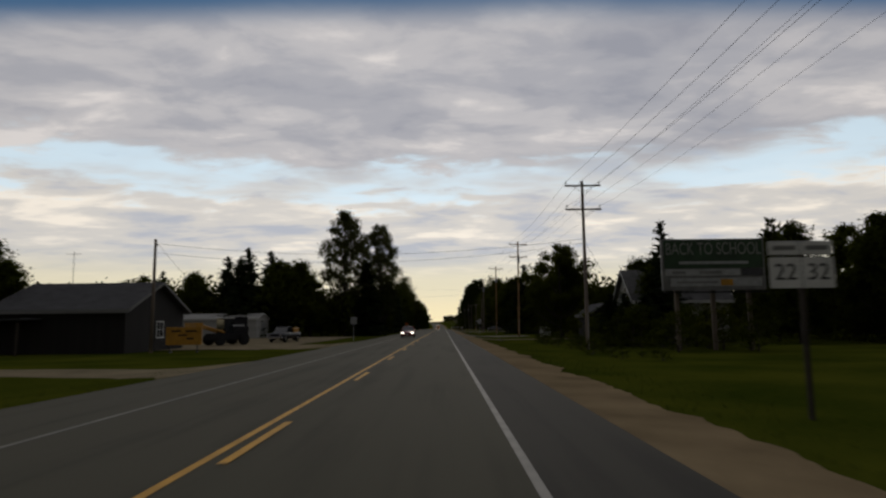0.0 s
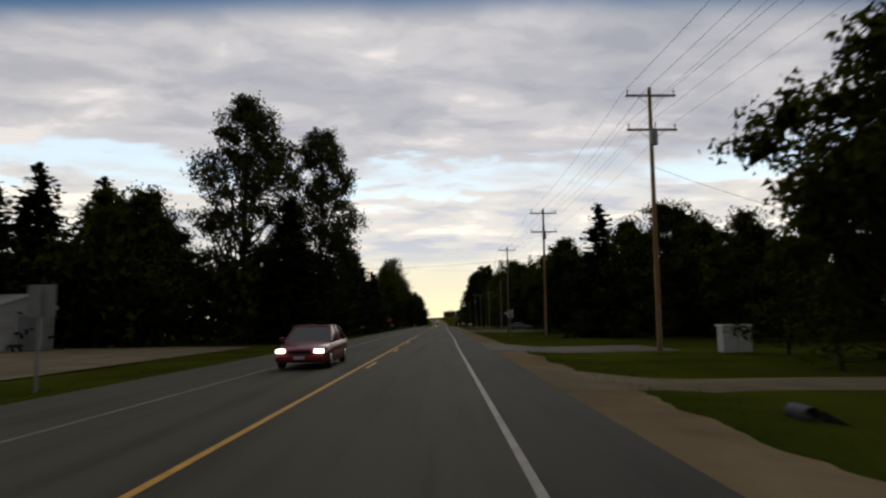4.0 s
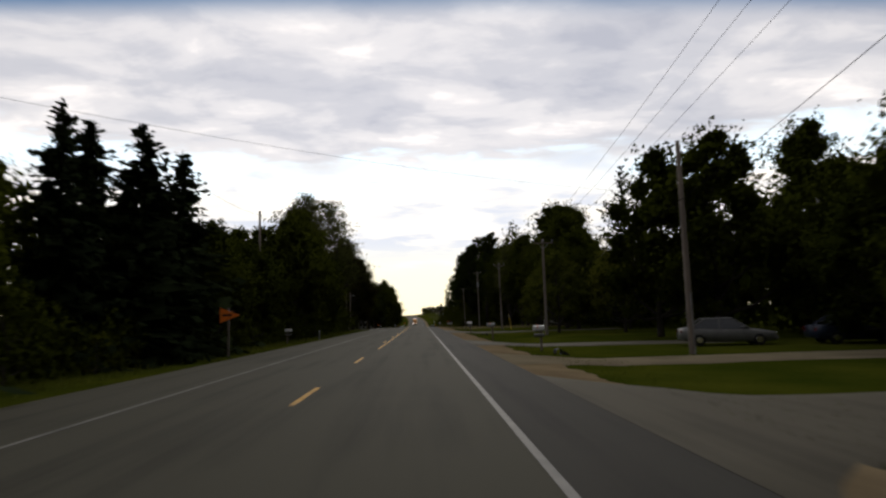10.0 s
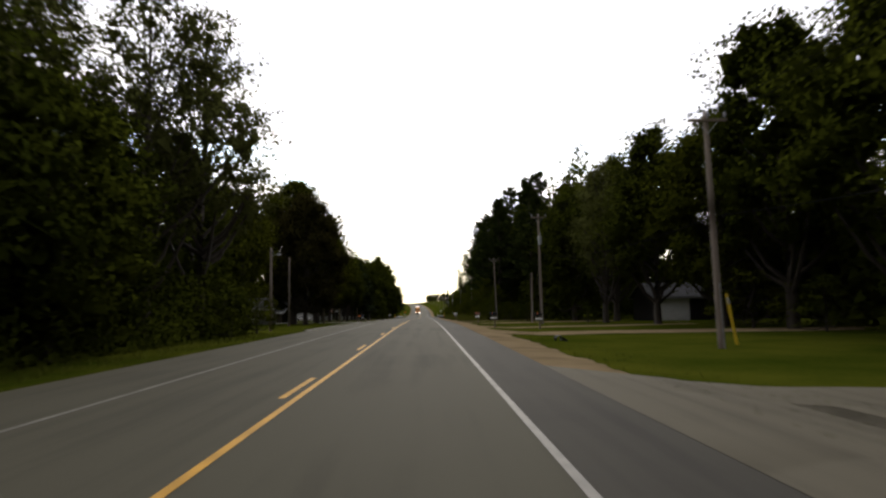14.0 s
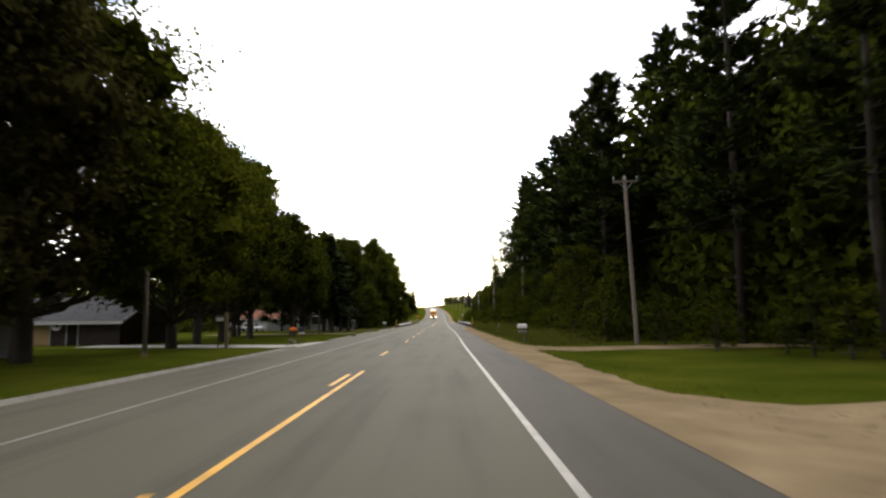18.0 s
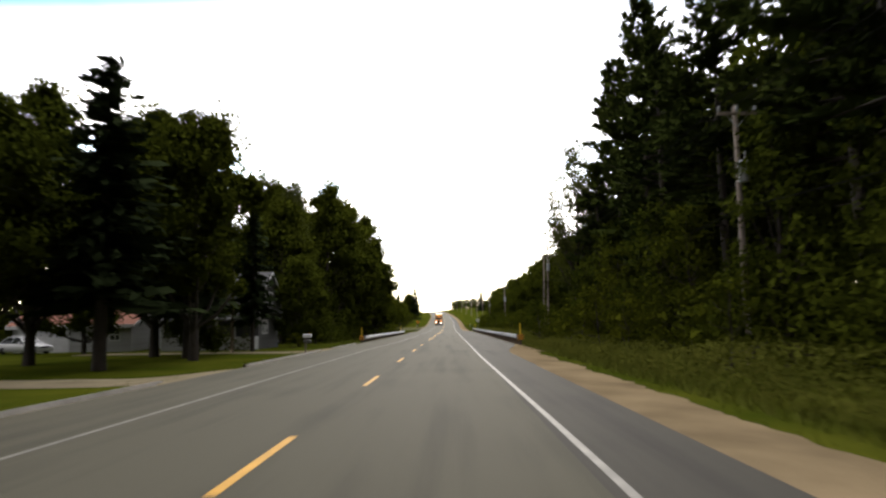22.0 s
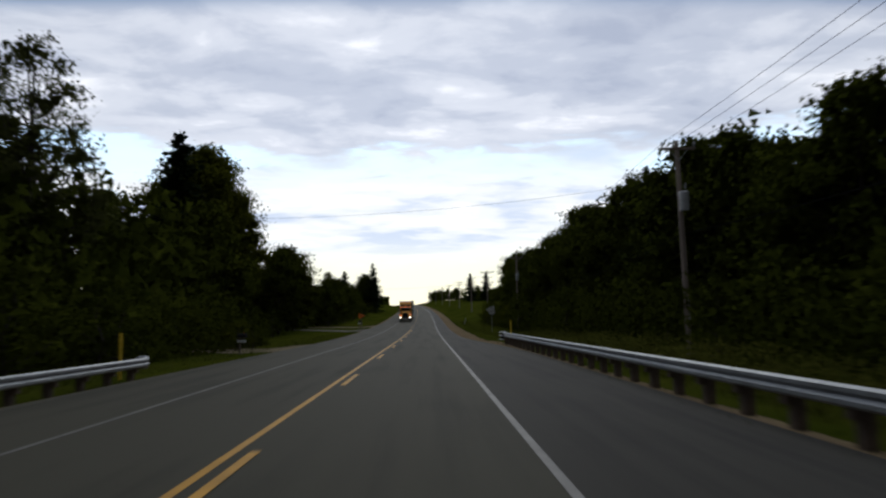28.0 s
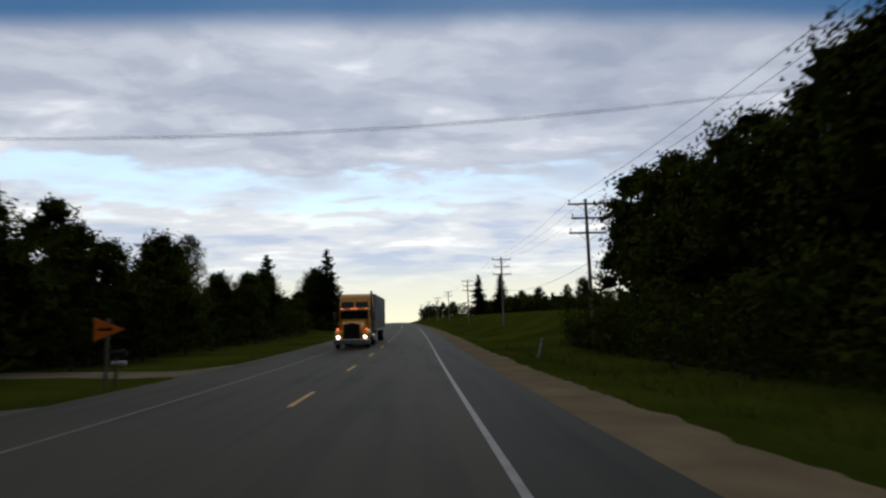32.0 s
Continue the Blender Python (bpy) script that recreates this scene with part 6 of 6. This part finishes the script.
house("garden_shed", "small dark grey shed beside a farmhouse", 19.6, 66.5, 90, 5, 3.2, 2.8, 3.8, DARK_SIDING, DARK_SHINGLE, over=0.3, category="shed", trim=GREY_PANEL)
house("farmhouse", "white two-storey farmhouse with a steep grey roof", 25.8, 61.8, 0, 9, 6.0, 4.2, 7.0, SIDING, SHINGLE, [("left", 0, 4.9, 0.8, 1.1, 1), ("left", -1.3, 1.9, 0.8, 1.3, 1), ("left", 1.3, 1.9, 0.8, 1.3, 1), ("front", -2, 2.0, 0.9, 1.3, 1), ("front", 2, 2.0, 0.9, 1.3, 1)])
house("cottage", "low white cottage behind dark trees", 31.3, 89.5, 90, 7.5, 7.0, 2.7, 4.7, GREY_SIDING, SHINGLE, [("left", -1.4, 1.5, 0.7, 1.1, 0), ("right", 0, 1.6, 1.0, 1.1, 1), ("left", 1.6, 1.5, 0.9, 1.1, 1)], [("front", 1.0, 0.95, 2.05, TRIM)])
shed = house("storage_shed", "long white metal storage shed", -40, 104, 0, 24, 7, 3.2, 4.0, SIDING, SIDING, [], [("right", 0.5, 2.6, 2.6, TRAILER)], 0.15, category="shed")
house("garage", "dark garage with a white door under trees", 34, 286.8, 0, 11, 7, 2.8, 4.3, DARK_SIDING, DARK_SHINGLE, [("front", 1.4, 1.6, 0.9, 1.0, 1)], [("front", -3.2, 3.3, 2.6, WHITE_PAINT)], category="garage", trim=GREY_PANEL)
h2 = house("brick_house", "grey gabled house behind a lawn with maples", -32, 310, 8, 11, 8, 3.2, 6.6, GREY_SIDING, SHINGLE, [("front", -3.5, 1.7, 0.9, 1.5, 0), ("front", 0, 1.7, 1.2, 1.5, 1), ("front", 3.4, 1.7, 0.9, 1.3, 1), ("right", -1.5, 1.7, 0.9, 1.3, 1), ("right", 0, 4.4, 0.8, 1.1, 1)], [("right", 2.2, 0.95, 2.05, TRIM)])
house("side_wing", "low grey wing joined to a gabled house", -24.6, 312.5, 8, 5.5, 6, 2.6, 4.0, GREY_SIDING, SHINGLE, [("front", 0, 1.5, 1.2, 1.1, 1)], [], category="house")
house("shed", "small low grey outbuilding on a lawn", -22, 326, 0, 6, 4, 2.0, 3.0, GREY_SIDING, SHINGLE, [], [("front", 0, 2.0, 1.8, TRIM)], category="shed").location.x = -40
ranch = house("ranch_house", "long low dark brick ranch house with a tan garage door", -33, 336, -6, 17, 8, 2.3, 4.1, BROWN_BRICK, DARK_SHINGLE, [("front", -5.5, 1.4, 1.4, 1.1, 1)], [("front", 0.6, 3.0, 2.05, TAN_DOOR), ("front", 4.2, 0.95, 2.05, DARK_SIDING)], 0.7)
part("garage_pier", boxed(-2.4, -1.0, -4.12, -4.0, 0.0, 2.2, bevel=0.02), TAN_DOOR, ranch)
bm = bmesh.new()
bmesh.ops.create_cone(bm, segments=18, radius1=0.12, radius2=0.42, depth=0.14, matrix=pose(3.0, -4.35, 1.75, 70, 0, 20))
part("satellite_dish", rod(bm, (3.0, -4.1, 1.3), (3.0, -4.3, 1.7), 0.03), WHITE_PAINT, ranch, "white satellite dish")
part("chimney", boxed(-1.5, -0.4, -0.4, 0.4, 3.9, 4.9, bevel=0.02), CONCRETE, ranch)
part("carport_post", boxed(-8.3, -8.2, -4.7, -4.6, -0.3, 2.2), TRIM, ranch)
house("double_garage", "white garage with a red brown roof behind trees", -31, 399, 4, 10, 7, 2.4, 3.9, SIDING, RED_ROOF, [("front", 3.6, 1.5, 0.8, 0.9, 1)], [("front", -2.4, 4.2, 2.1, WHITE_PAINT)], 0.4, category="garage")
house("bungalow", "pale grey bungalow half hidden by trees", -24, 417, 0, 9, 7, 2.6, 4.2, GREY_SIDING, SHINGLE, [("front", -2, 1.5, 1.2, 1.1, 1), ("front", 2, 1.5, 1.2, 1.1, 1)], [])
vh = house("porch_house", "old shaded house with a gambrel roof and a white glazed porch", -18.6, 399.0, 0, 9, 6.8, 3.5, 7.4, SHADED_SIDING, SHINGLE,
           [("right", 0.1, 4.75, 1.9, 1.15, 3), ("right", 0, 6.35, 0.5, 0.6, 0), ("right", -1.9, 1.8, 0.7, 1.2, 1), ("right", -0.9, 1.8, 0.7, 1.2, 1)], dz=0.35, kink=(2.45, 5.7), over=0.35)
part("porch_wall", boxed(-4.5, 4.5, -5.0, -4.86, -0.6, 0.95), SIDING, vh, "white boarded porch wall")
part("porch_wall", boxed(4.36, 4.5, -4.86, -3.4, -0.6, 0.95), SIDING, vh, "white boarded porch wall")
for x in (-4.4, -2.7, -0.95, 0.85, 2.6, 4.4):
    part("porch_post", boxed(x - 0.12, x + 0.12, -5.02, -4.8, 0.95, 2.6, bevel=0.01), SIDING, vh)
    if x < 4:
        part("porch_pane", boxed(x + 0.2, x + 1.5, -4.93, -4.9, 1.0, 2.55), GLASS, vh)
bm = bmesh.new()
prism(bm, [(-5.4, 2.55), (-3.35, 3.3), (-3.35, 3.42), (-5.4, 2.68)], -4.75, 4.75)
bm.transform(Matrix(((0, 1, 0, 0), (1, 0, 0, 0), (0, 0, 1, 0), (0, 0, 0, 1))))
bmesh.ops.recalc_face_normals(bm, faces=bm.faces)
part("porch_roof", bm, SHINGLE, vh)
vh.matrix_basis = vh.matrix_basis @ Matrix.Diagonal((0.88, 0.88, 0.88, 1))
part("pent_roof", prism(bmesh.new(), [(4.5, 3.7), (5.25, 3.28), (5.25, 3.18), (4.5, 3.3)], -3.6, 3.5), SHINGLE, vh)


# ---- vehicles ----
def wheel(parent, x, y, r, w, rim=CHROME):
    bm = rodded((x - w / 2, y, r), (x + w / 2, y, r), r, seg=20)
    es = [e for e in bm.edges if abs(e.verts[0].co.x - e.verts[1].co.x) < 1e-4]
    bmesh.ops.bevel(bm, geom=es, offset=r * 0.1, segments=2, affect="EDGES")
    tyre = part("wheel", bm, RUBBER, parent)
    s = 1 if x > 0 else -1
    bm = rodded((x + s * (w / 2 - 0.03), y, r), (x + s * (w / 2 + 0.012), y, r), r * 0.6, r * 0.5, seg=14)
    part("rim", bm, rim, tyre)


def lofted(sections):
    """A body from cross sections: (y, half width at sill, half width at belt, sill, belt), joined front to back."""
    bm = bmesh.new()
    rows = []
    for y, w0, w1, z0, z1 in sections:
        rows.append([bm.verts.new(p) for p in ((-w0, y, z0), (-w1, y, (z0 + z1) * 0.55), (-w1 * 0.97, y, z1 - 0.06), (-w1 * 0.85, y, z1), (0, y, z1 + 0.03), (w1 * 0.85, y, z1), (w1 * 0.97, y, z1 - 0.06), (w1, y, (z0 + z1) * 0.55), (w0, y, z0))])
    for a, b in zip(rows, rows[1:]):
        for k in range(8):
            bm.faces.new((a[k], a[k + 1], b[k + 1], b[k]))
        bm.faces.new((a[8], a[0], b[0], b[8]))
    bm.faces.new(rows[0])
    bm.faces.new(rows[-1][::-1])
    bmesh.ops.recalc_face_normals(bm, faces=bm.faces)
    return bm


def car(name, label, m, paint, lit=False, cabin=(1.25, 4.1), tall=1.42, group=""):
    """A saloon that faces -y, its front at y = 0."""
    ob = thing(name, m, label, "car", group)
    part("body", lofted([(0.0, 0.7, 0.72, 0.3, 0.6), (0.12, 0.78, 0.8, 0.24, 0.68), (0.7, 0.86, 0.87, 0.2, 0.78), (1.3, 0.87, 0.88, 0.2, 0.86), (3.6, 0.87, 0.88, 0.2, 0.9), (4.3, 0.84, 0.86, 0.25, 0.92), (4.55, 0.74, 0.76, 0.32, 0.85)]), paint, ob, smooth=True)
    a, b = cabin
    bm = bmesh.new()
    ring = []
    for y, w, z in ((a, 0.82, 0.84), (a + 0.75, 0.62, tall - 0.05), (b - 0.75, 0.62, tall - 0.03), (b, 0.8, 0.9)):
        ring.append((bm.verts.new((-w, y, z)), bm.verts.new((w, y, z))))
    for p, q in zip(ring, ring[1:]):
        bm.faces.new((p[0], p[1], q[1], q[0]))
    for s in (0, 1):
        bm.faces.new([r[s] for r in ring])
    bmesh.ops.recalc_face_normals(bm, faces=bm.faces)
    part("glasshouse", bm, SCREEN, ob, "dark tinted windows")
    part("roof", boxed(-0.6, 0.6, a + 0.75, b - 0.72, tall - 0.06, tall, bevel=0.025), paint, ob)
    for s in (-1, 1):
        for p, q, r in (((s * 0.8, a + 0.02, 0.86), (s * 0.62, a + 0.76, tall - 0.03), 0.03), ((s * 0.63, b - 0.74, tall - 0.03), (s * 0.8, b, 0.9), 0.04), ((s * 0.8, (a + b) / 2, 0.87), (s * 0.62, (a + b) / 2, tall - 0.03), 0.03)):
            part("pillar", rodded(p, q, r), paint, ob)
        part("headlight", boxed(s * 0.62 - 0.15, s * 0.62 + 0.15, -0.03, 0.12, 0.56, 0.68, bevel=0.03), HEADLIGHT if lit else CHROME, ob)
        part("mirror", boxed(s * 0.98 - 0.08, s * 0.98 + 0.08, a + 0.25, a + 0.37, 0.9, 1.02, bevel=0.02), paint, ob)
        part("tail_light", boxed(s * 0.62 - 0.13, s * 0.62 + 0.13, 4.48, 4.58, 0.66, 0.8, bevel=0.02), RED_PAINT, ob)
        for y in (0.85, 3.7):
            wheel(ob, s * 0.78, y, 0.31, 0.2)
    part("bumper", boxed(-0.78, 0.78, -0.06, 0.1, 0.3, 0.48, bevel=0.04), paint, ob)
    part("grille", boxed(-0.36, 0.36, -0.035, 0.02, 0.54, 0.64), DULL_BLACK, ob)
    part("number_plate", boxed(-0.17, 0.17, -0.075, -0.06, 0.36, 0.46), WHITE_SIGN, ob)
    return ob


car("red_car", "dark red saloon car with lit headlamps on the road", pose(-1.9, 79, road_z(79) - 0.04, 0, 0, 0), RED_PAINT, True)
car("parked_car", "white saloon parked before a garage", at(-30.5, 391.5, 0, 70), WHITE_PAINT, group="parked cars")
car("parked_car", "dark saloon parked before a garage", at(-34.5, 390.5, 0, 60), BLACK_PAINT, group="parked cars")
car("parked_car", "grey saloon parked on a shady lawn", at(20.5, 181.5, 0, 75), GREY_PANEL, group="parked cars")
car("parked_car", "dark saloon parked on a shady lawn", at(26.5, 180, 0, 80), BLUE_PAINT, group="parked cars")
car("parked_car", "dark car parked on a lawn by a house", at(-27, 296, 0, 80), BLACK_PAINT, group="parked cars")
car("parked_car", "white car parked beside a ranch house", at(-27.5, 322, 0, 60), WHITE_PAINT, group="parked cars")


def pickup(name, label, m, paint, load=None):
    ob = thing(name, m, label, "pickup truck", "vehicles in the yard")
    part("body", lofted([(0, 0.8, 0.82, 0.45, 0.95), (0.15, 0.9, 0.92, 0.4, 1.05), (1.5, 0.93, 0.95, 0.4, 1.12), (2.0, 0.93, 0.95, 0.4, 1.12), (5.3, 0.93, 0.95, 0.42, 1.12), (5.4, 0.9, 0.92, 0.5, 1.1)]), paint, ob, smooth=True)
    bm = prism(bmesh.new(), [(1.35, 1.1), (1.95, 1.75), (3.1, 1.78), (3.3, 1.1)], -0.78, 0.78)
    bm.transform(Matrix(((0, 1, 0, 0), (1, 0, 0, 0), (0, 0, 1, 0), (0, 0, 0, 1))))
    bmesh.ops.recalc_face_normals(bm, faces=bm.faces)
    part("cab_glass", bm, SCREEN, ob)
    part("roof", boxed(-0.76, 0.76, 1.95, 3.12, 1.76, 1.84, bevel=0.03), paint, ob)
    for s in (-1, 1):
        part("headlight", boxed(s * 0.7 - 0.14, s * 0.7 + 0.14, -0.03, 0.08, 0.75, 0.93, bevel=0.02), CHROME, ob)
        for y in (0.95, 4.3):
            wheel(ob, s * 0.85, y, 0.38, 0.25)
    part("bumper", boxed(-0.95, 0.95, -0.12, 0.05, 0.45, 0.65, bevel=0.03), CHROME, ob)
    part("grille", boxed(-0.5, 0.5, -0.03, 0.02, 0.7, 0.95), DULL_BLACK, ob)
    if load:
        part("load", boxed(-0.8, 0.8, 3.5, 5.1, 1.0, 1.65, bevel=0.1), load, ob, "amber load in the bed")
    return ob


pickup("pickup_truck", "black pickup with an amber load in a yard", at(-16.8, 71, 0.05, -10), BLACK_PAINT, LOADER_YELLOW)
pickup("pickup_truck", "black pickup parked in a gravel yard", at(-17.6, 81, 0.05, 30), BLACK_PAINT)
pickup("pickup_truck", "white pickup beside a ranch house", at(-37, 327, 0, 75), WHITE_PAINT)

ob = thing("box_truck", at(-20.8, 69.5, 0.05, 17), "white box truck with a dark van body in a yard", "truck", "vehicles in the yard")
part("bonnet", lofted([(0, 0.85, 0.88, 0.55, 1.1), (0.2, 0.95, 0.97, 0.5, 1.25), (1.3, 0.98, 1.0, 0.5, 1.3), (2.7, 0.98, 1.0, 0.5, 1.3)]), WHITE_PAINT, ob, smooth=True)
bm = prism(bmesh.new(), [(1.1, 1.28), (1.6, 1.95), (2.7, 1.98), (2.7, 1.28)], -0.85, 0.85)
bm.transform(Matrix(((0, 1, 0, 0), (1, 0, 0, 0), (0, 0, 1, 0), (0, 0, 0, 1))))
bmesh.ops.recalc_face_normals(bm, faces=bm.faces)
part("cab_glass", bm, SCREEN, ob)
part("cab_roof", boxed(-0.84, 0.84, 1.6, 2.7, 1.96, 2.05, bevel=0.03), WHITE_PAINT, ob)
van = part("van_body", boxed(-1.15, 1.15, 2.75, 7.6, 0.75, 3.05, bevel=0.03), DULL_BLACK, ob, "dark van body")
part("van_roof", boxed(-1.17, 1.17, 2.7, 7.62, 3.05, 3.12, bevel=0.02), WHITE_PAINT, van)
for s in (-1, 1):
    part("headlight", boxed(s * 0.72 - 0.13, s * 0.72 + 0.13, -0.03, 0.06, 0.8, 1.0, bevel=0.02), CHROME, ob)
    for y in (0.9, 6.2):
        wheel(ob, s * 0.92, y, 0.42, 0.26)
part("bumper", boxed(-1.0, 1.0, -0.12, 0.05, 0.5, 0.7, bevel=0.03), CHROME, ob)

ob = thing("wheel_loader", at(-20.5, 61, 0.05, -35), "old yellow loader with a raised arm in a yard", "loader", "vehicles in the yard")
part("chassis", boxed(-0.8, 0.8, 0, 4.0, 0.5, 1.2, bevel=0.06), DULL_BLACK, ob)
part("engine_cover", boxed(-0.7, 0.7, 2.2, 4.1, 1.2, 1.9, bevel=0.08), DULL_BLACK, ob)
part("cab", boxed(-0.65, 0.65, 1.1, 2.2, 1.2, 2.7, bevel=0.05), SCREEN, ob)
part("cab_roof", boxed(-0.72, 0.72, 1.0, 2.3, 2.7, 2.8, bevel=0.02), WHITE_PAINT, ob)
for s in (-1, 1):
    part("lift_arm", rodded((s * 0.6, 1.2, 1.3), (s * 0.6, -1.6, 2.1), 0.11), LOADER_YELLOW, ob)
    for y in (0.5, 3.3):
        wheel(ob, s * 0.95, y, 0.6, 0.4, DULL_BLACK)
part("bucket", prism(bmesh.new(), [(-1.0, 1.6), (1.0, 1.6), (1.0, 2.3), (-1.0, 2.3)], -2.2, -1.5), LOADER_YELLOW, ob)

ob = thing("black_trailer", at(-21.5, 52.5, 0.05, 80), "black enclosed utility trailer in a gravel yard", "trailer", "vehicles in the yard")
part("box", boxed(-1.0, 1.0, 0, 4.2, 0.5, 2.0, bevel=0.04), BLACK_PAINT, ob)
part("tongue", rod(rodded((-0.6, 0, 0.55), (0, -1.1, 0.5), 0.04), (0.6, 0, 0.55), (0, -1.1, 0.5), 0.04), DARK_STEEL, ob)
for s in (-1, 1):
    wheel(ob, s * 1.02, 2.4, 0.34, 0.2)
part("stand", rodded((0, -0.9, -0.05), (0, -0.9, 0.5), 0.04), DARK_STEEL, ob)

ob = thing("portable_sign", at(-16.4, 45.2, 0.05, 8), "faded amber portable sign with unreadable black lines", "sign")
board = part("board", boxed(-1.25, 1.25, -0.12, 0.12, 0.55, 1.85, bevel=0.02), LOADER_YELLOW, ob)
for x0, x1, z in ((-0.9, -0.2, 1.5), (0.1, 0.9, 1.5), (-0.4, 0.2, 1.2), (0.2, 0.7, 0.95)):
    bar(board, x0, x1, z, z + 0.12, -0.12, DULL_BLACK)
for x in (-0.95, 0.95):
    part("leg", boxed(x - 0.05, x + 0.05, -0.35, 0.35, 0.0, 0.08), DARK_STEEL, ob)
    part("upright", boxed(x - 0.04, x + 0.04, -0.04, 0.04, 0.05, 0.6), DARK_STEEL, ob)

# amber semi-trailer truck coming down the other lane; its front at y = 0
TY = 566.0
SLOPE = math.degrees(math.atan((road_z(TY + 18) - road_z(TY)) / 18))
ob = thing("semi_truck", pose(-2.0 + road_x(TY), TY, road_z(TY) - 0.04, SLOPE, 0, 0), "amber long-nosed semi truck with a grey trailer", "truck")
hood = part("hood", lofted([(0.15, 0.5, 0.55, 0.8, 1.7), (0.5, 0.62, 0.68, 0.8, 1.85), (2.0, 0.85, 0.9, 0.9, 2.1)]), YELLOW_PAINT, ob, smooth=True)
part("grille", prism(bmesh.new(), [(-0.55, 0.65), (0.55, 0.65), (0.55, 1.72), (0, 1.84), (-0.55, 1.72)], 0.06, 0.2), DULL_BLACK, hood, "tall dark grille")
part("bumper", boxed(-1.22, 1.22, -0.12, 0.2, 0.35, 0.72, bevel=0.05), CHROME, ob)
for s in (-1, 1):
    fender = part("fender", lofted([(0.12, 0.28, 0.3, 0.62, 1.05), (0.5, 0.33, 0.35, 0.75, 1.28), (1.3, 0.33, 0.35, 0.95, 1.32), (1.9, 0.3, 0.32, 0.7, 1.1)]), YELLOW_PAINT, ob, smooth=True)
    fender.location.x = s * 0.88
    part("headlight", boxed(s * 0.93 - 0.11, s * 0.93 + 0.11, 0.03, 0.16, 0.79, 0.93, bevel=0.03), HEADLIGHT, ob)
    part("turn_lamp", boxed(s * 1.0 - 0.07, s * 1.0 + 0.07, 0.4, 0.52, 1.33, 1.46, bevel=0.02), MARKER, ob)
    part("exhaust_stack", rodded((s * 1.16, 3.3, 1.0), (s * 1.16, 3.3, 4.15), 0.09, seg=12), CHROME, ob)
    part("mirror", boxed(s * 1.42 - 0.1, s * 1.42 + 0.1, 2.0, 2.08, 2.0, 2.6, bevel=0.02), CHROME, ob)
    part("fuel_tank", rodded((s * 0.95, 3.6, 0.7), (s * 0.95, 5.2, 0.7), 0.32, seg=16), CHROME, ob)
    part("door_window", boxed(s * 1.12 - 0.01, s * 1.12 + 0.01, 2.3, 3.0, 2.15, 2.75), SCREEN, ob)
    for y, w in ((1.1, 0.28), (6.1, 0.5), (7.3, 0.5), (16.8, 0.5), (18.0, 0.5)):
        wheel(ob, s * (1.05 if w < 0.4 else 0.95), y, 0.5, w)
cab = part("cab", boxed(-1.1, 1.1, 2.0, 5.4, 0.95, 2.85, bevel=0.08), YELLOW_PAINT, ob)
bm = prism(bmesh.new(), [(2.15, 2.8), (2.75, 3.75), (3.2, 3.95), (5.4, 4.0), (5.4, 2.8)], -1.1, 1.1)
bm.transform(Matrix(((0, 1, 0, 0), (1, 0, 0, 0), (0, 0, 1, 0), (0, 0, 0, 1))))
bmesh.ops.recalc_face_normals(bm, faces=bm.faces)
bmesh.ops.bevel(bm, geom=list(bm.edges), offset=0.08, segments=2, affect="EDGES")
roof = part("sleeper_roof", bm, YELLOW_PAINT, ob)
for s in (-1, 1):
    bm = bmesh.new()
    vs = [bm.verts.new(p) for p in ((s * 0.08, 2.20, 2.95), (s * 1.0, 2.20, 2.95), (s * 0.95, 2.46, 3.36), (s * 0.08, 2.46, 3.36))]
    bm.faces.new(vs)
    bmesh.ops.solidify(bm, geom=bm.faces[:], thickness=0.03)
    part("roof_window", bm, SCREEN, roof)
part("windscreen", boxed(-1.0, 1.0, 1.95, 2.0, 2.1, 2.68, bevel=0.01), SCREEN, ob)
visor = part("sun_visor", boxed(-1.08, 1.08, 1.72, 2.06, 2.68, 2.8, bevel=0.02), CHROME, ob)
for x in (-0.85, -0.18, 0, 0.18, 0.85):
    part("cab_lamp", boxed(x - 0.06, x + 0.06, 1.8, 1.9, 2.8, 2.88, bevel=0.02), MARKER, visor)
trailer = part("trailer_box", boxed(-1.28, 1.28, 5.9, 19.4, 1.25, 4.05, bevel=0.03), TRAILER, ob, "dull grey ribbed trailer")
for s in (-1, 1):
    for k in range(22):
        part("rib", boxed(s * 1.29 - 0.015, s * 1.29 + 0.015, 6.1 + k * 0.61, 6.2 + k * 0.61, 1.3, 4.0), TRAILER, trailer)
part("chassis_frame", boxed(-0.45, 0.45, 0.6, 18.8, 0.75, 1.0), DULL_BLACK, ob)
for s in (-1, 1):
    part("landing_leg", boxed(s * 0.7 - 0.06, s * 0.7 + 0.06, 9.6, 9.75, 0.3, 1.25), DARK_STEEL, ob)
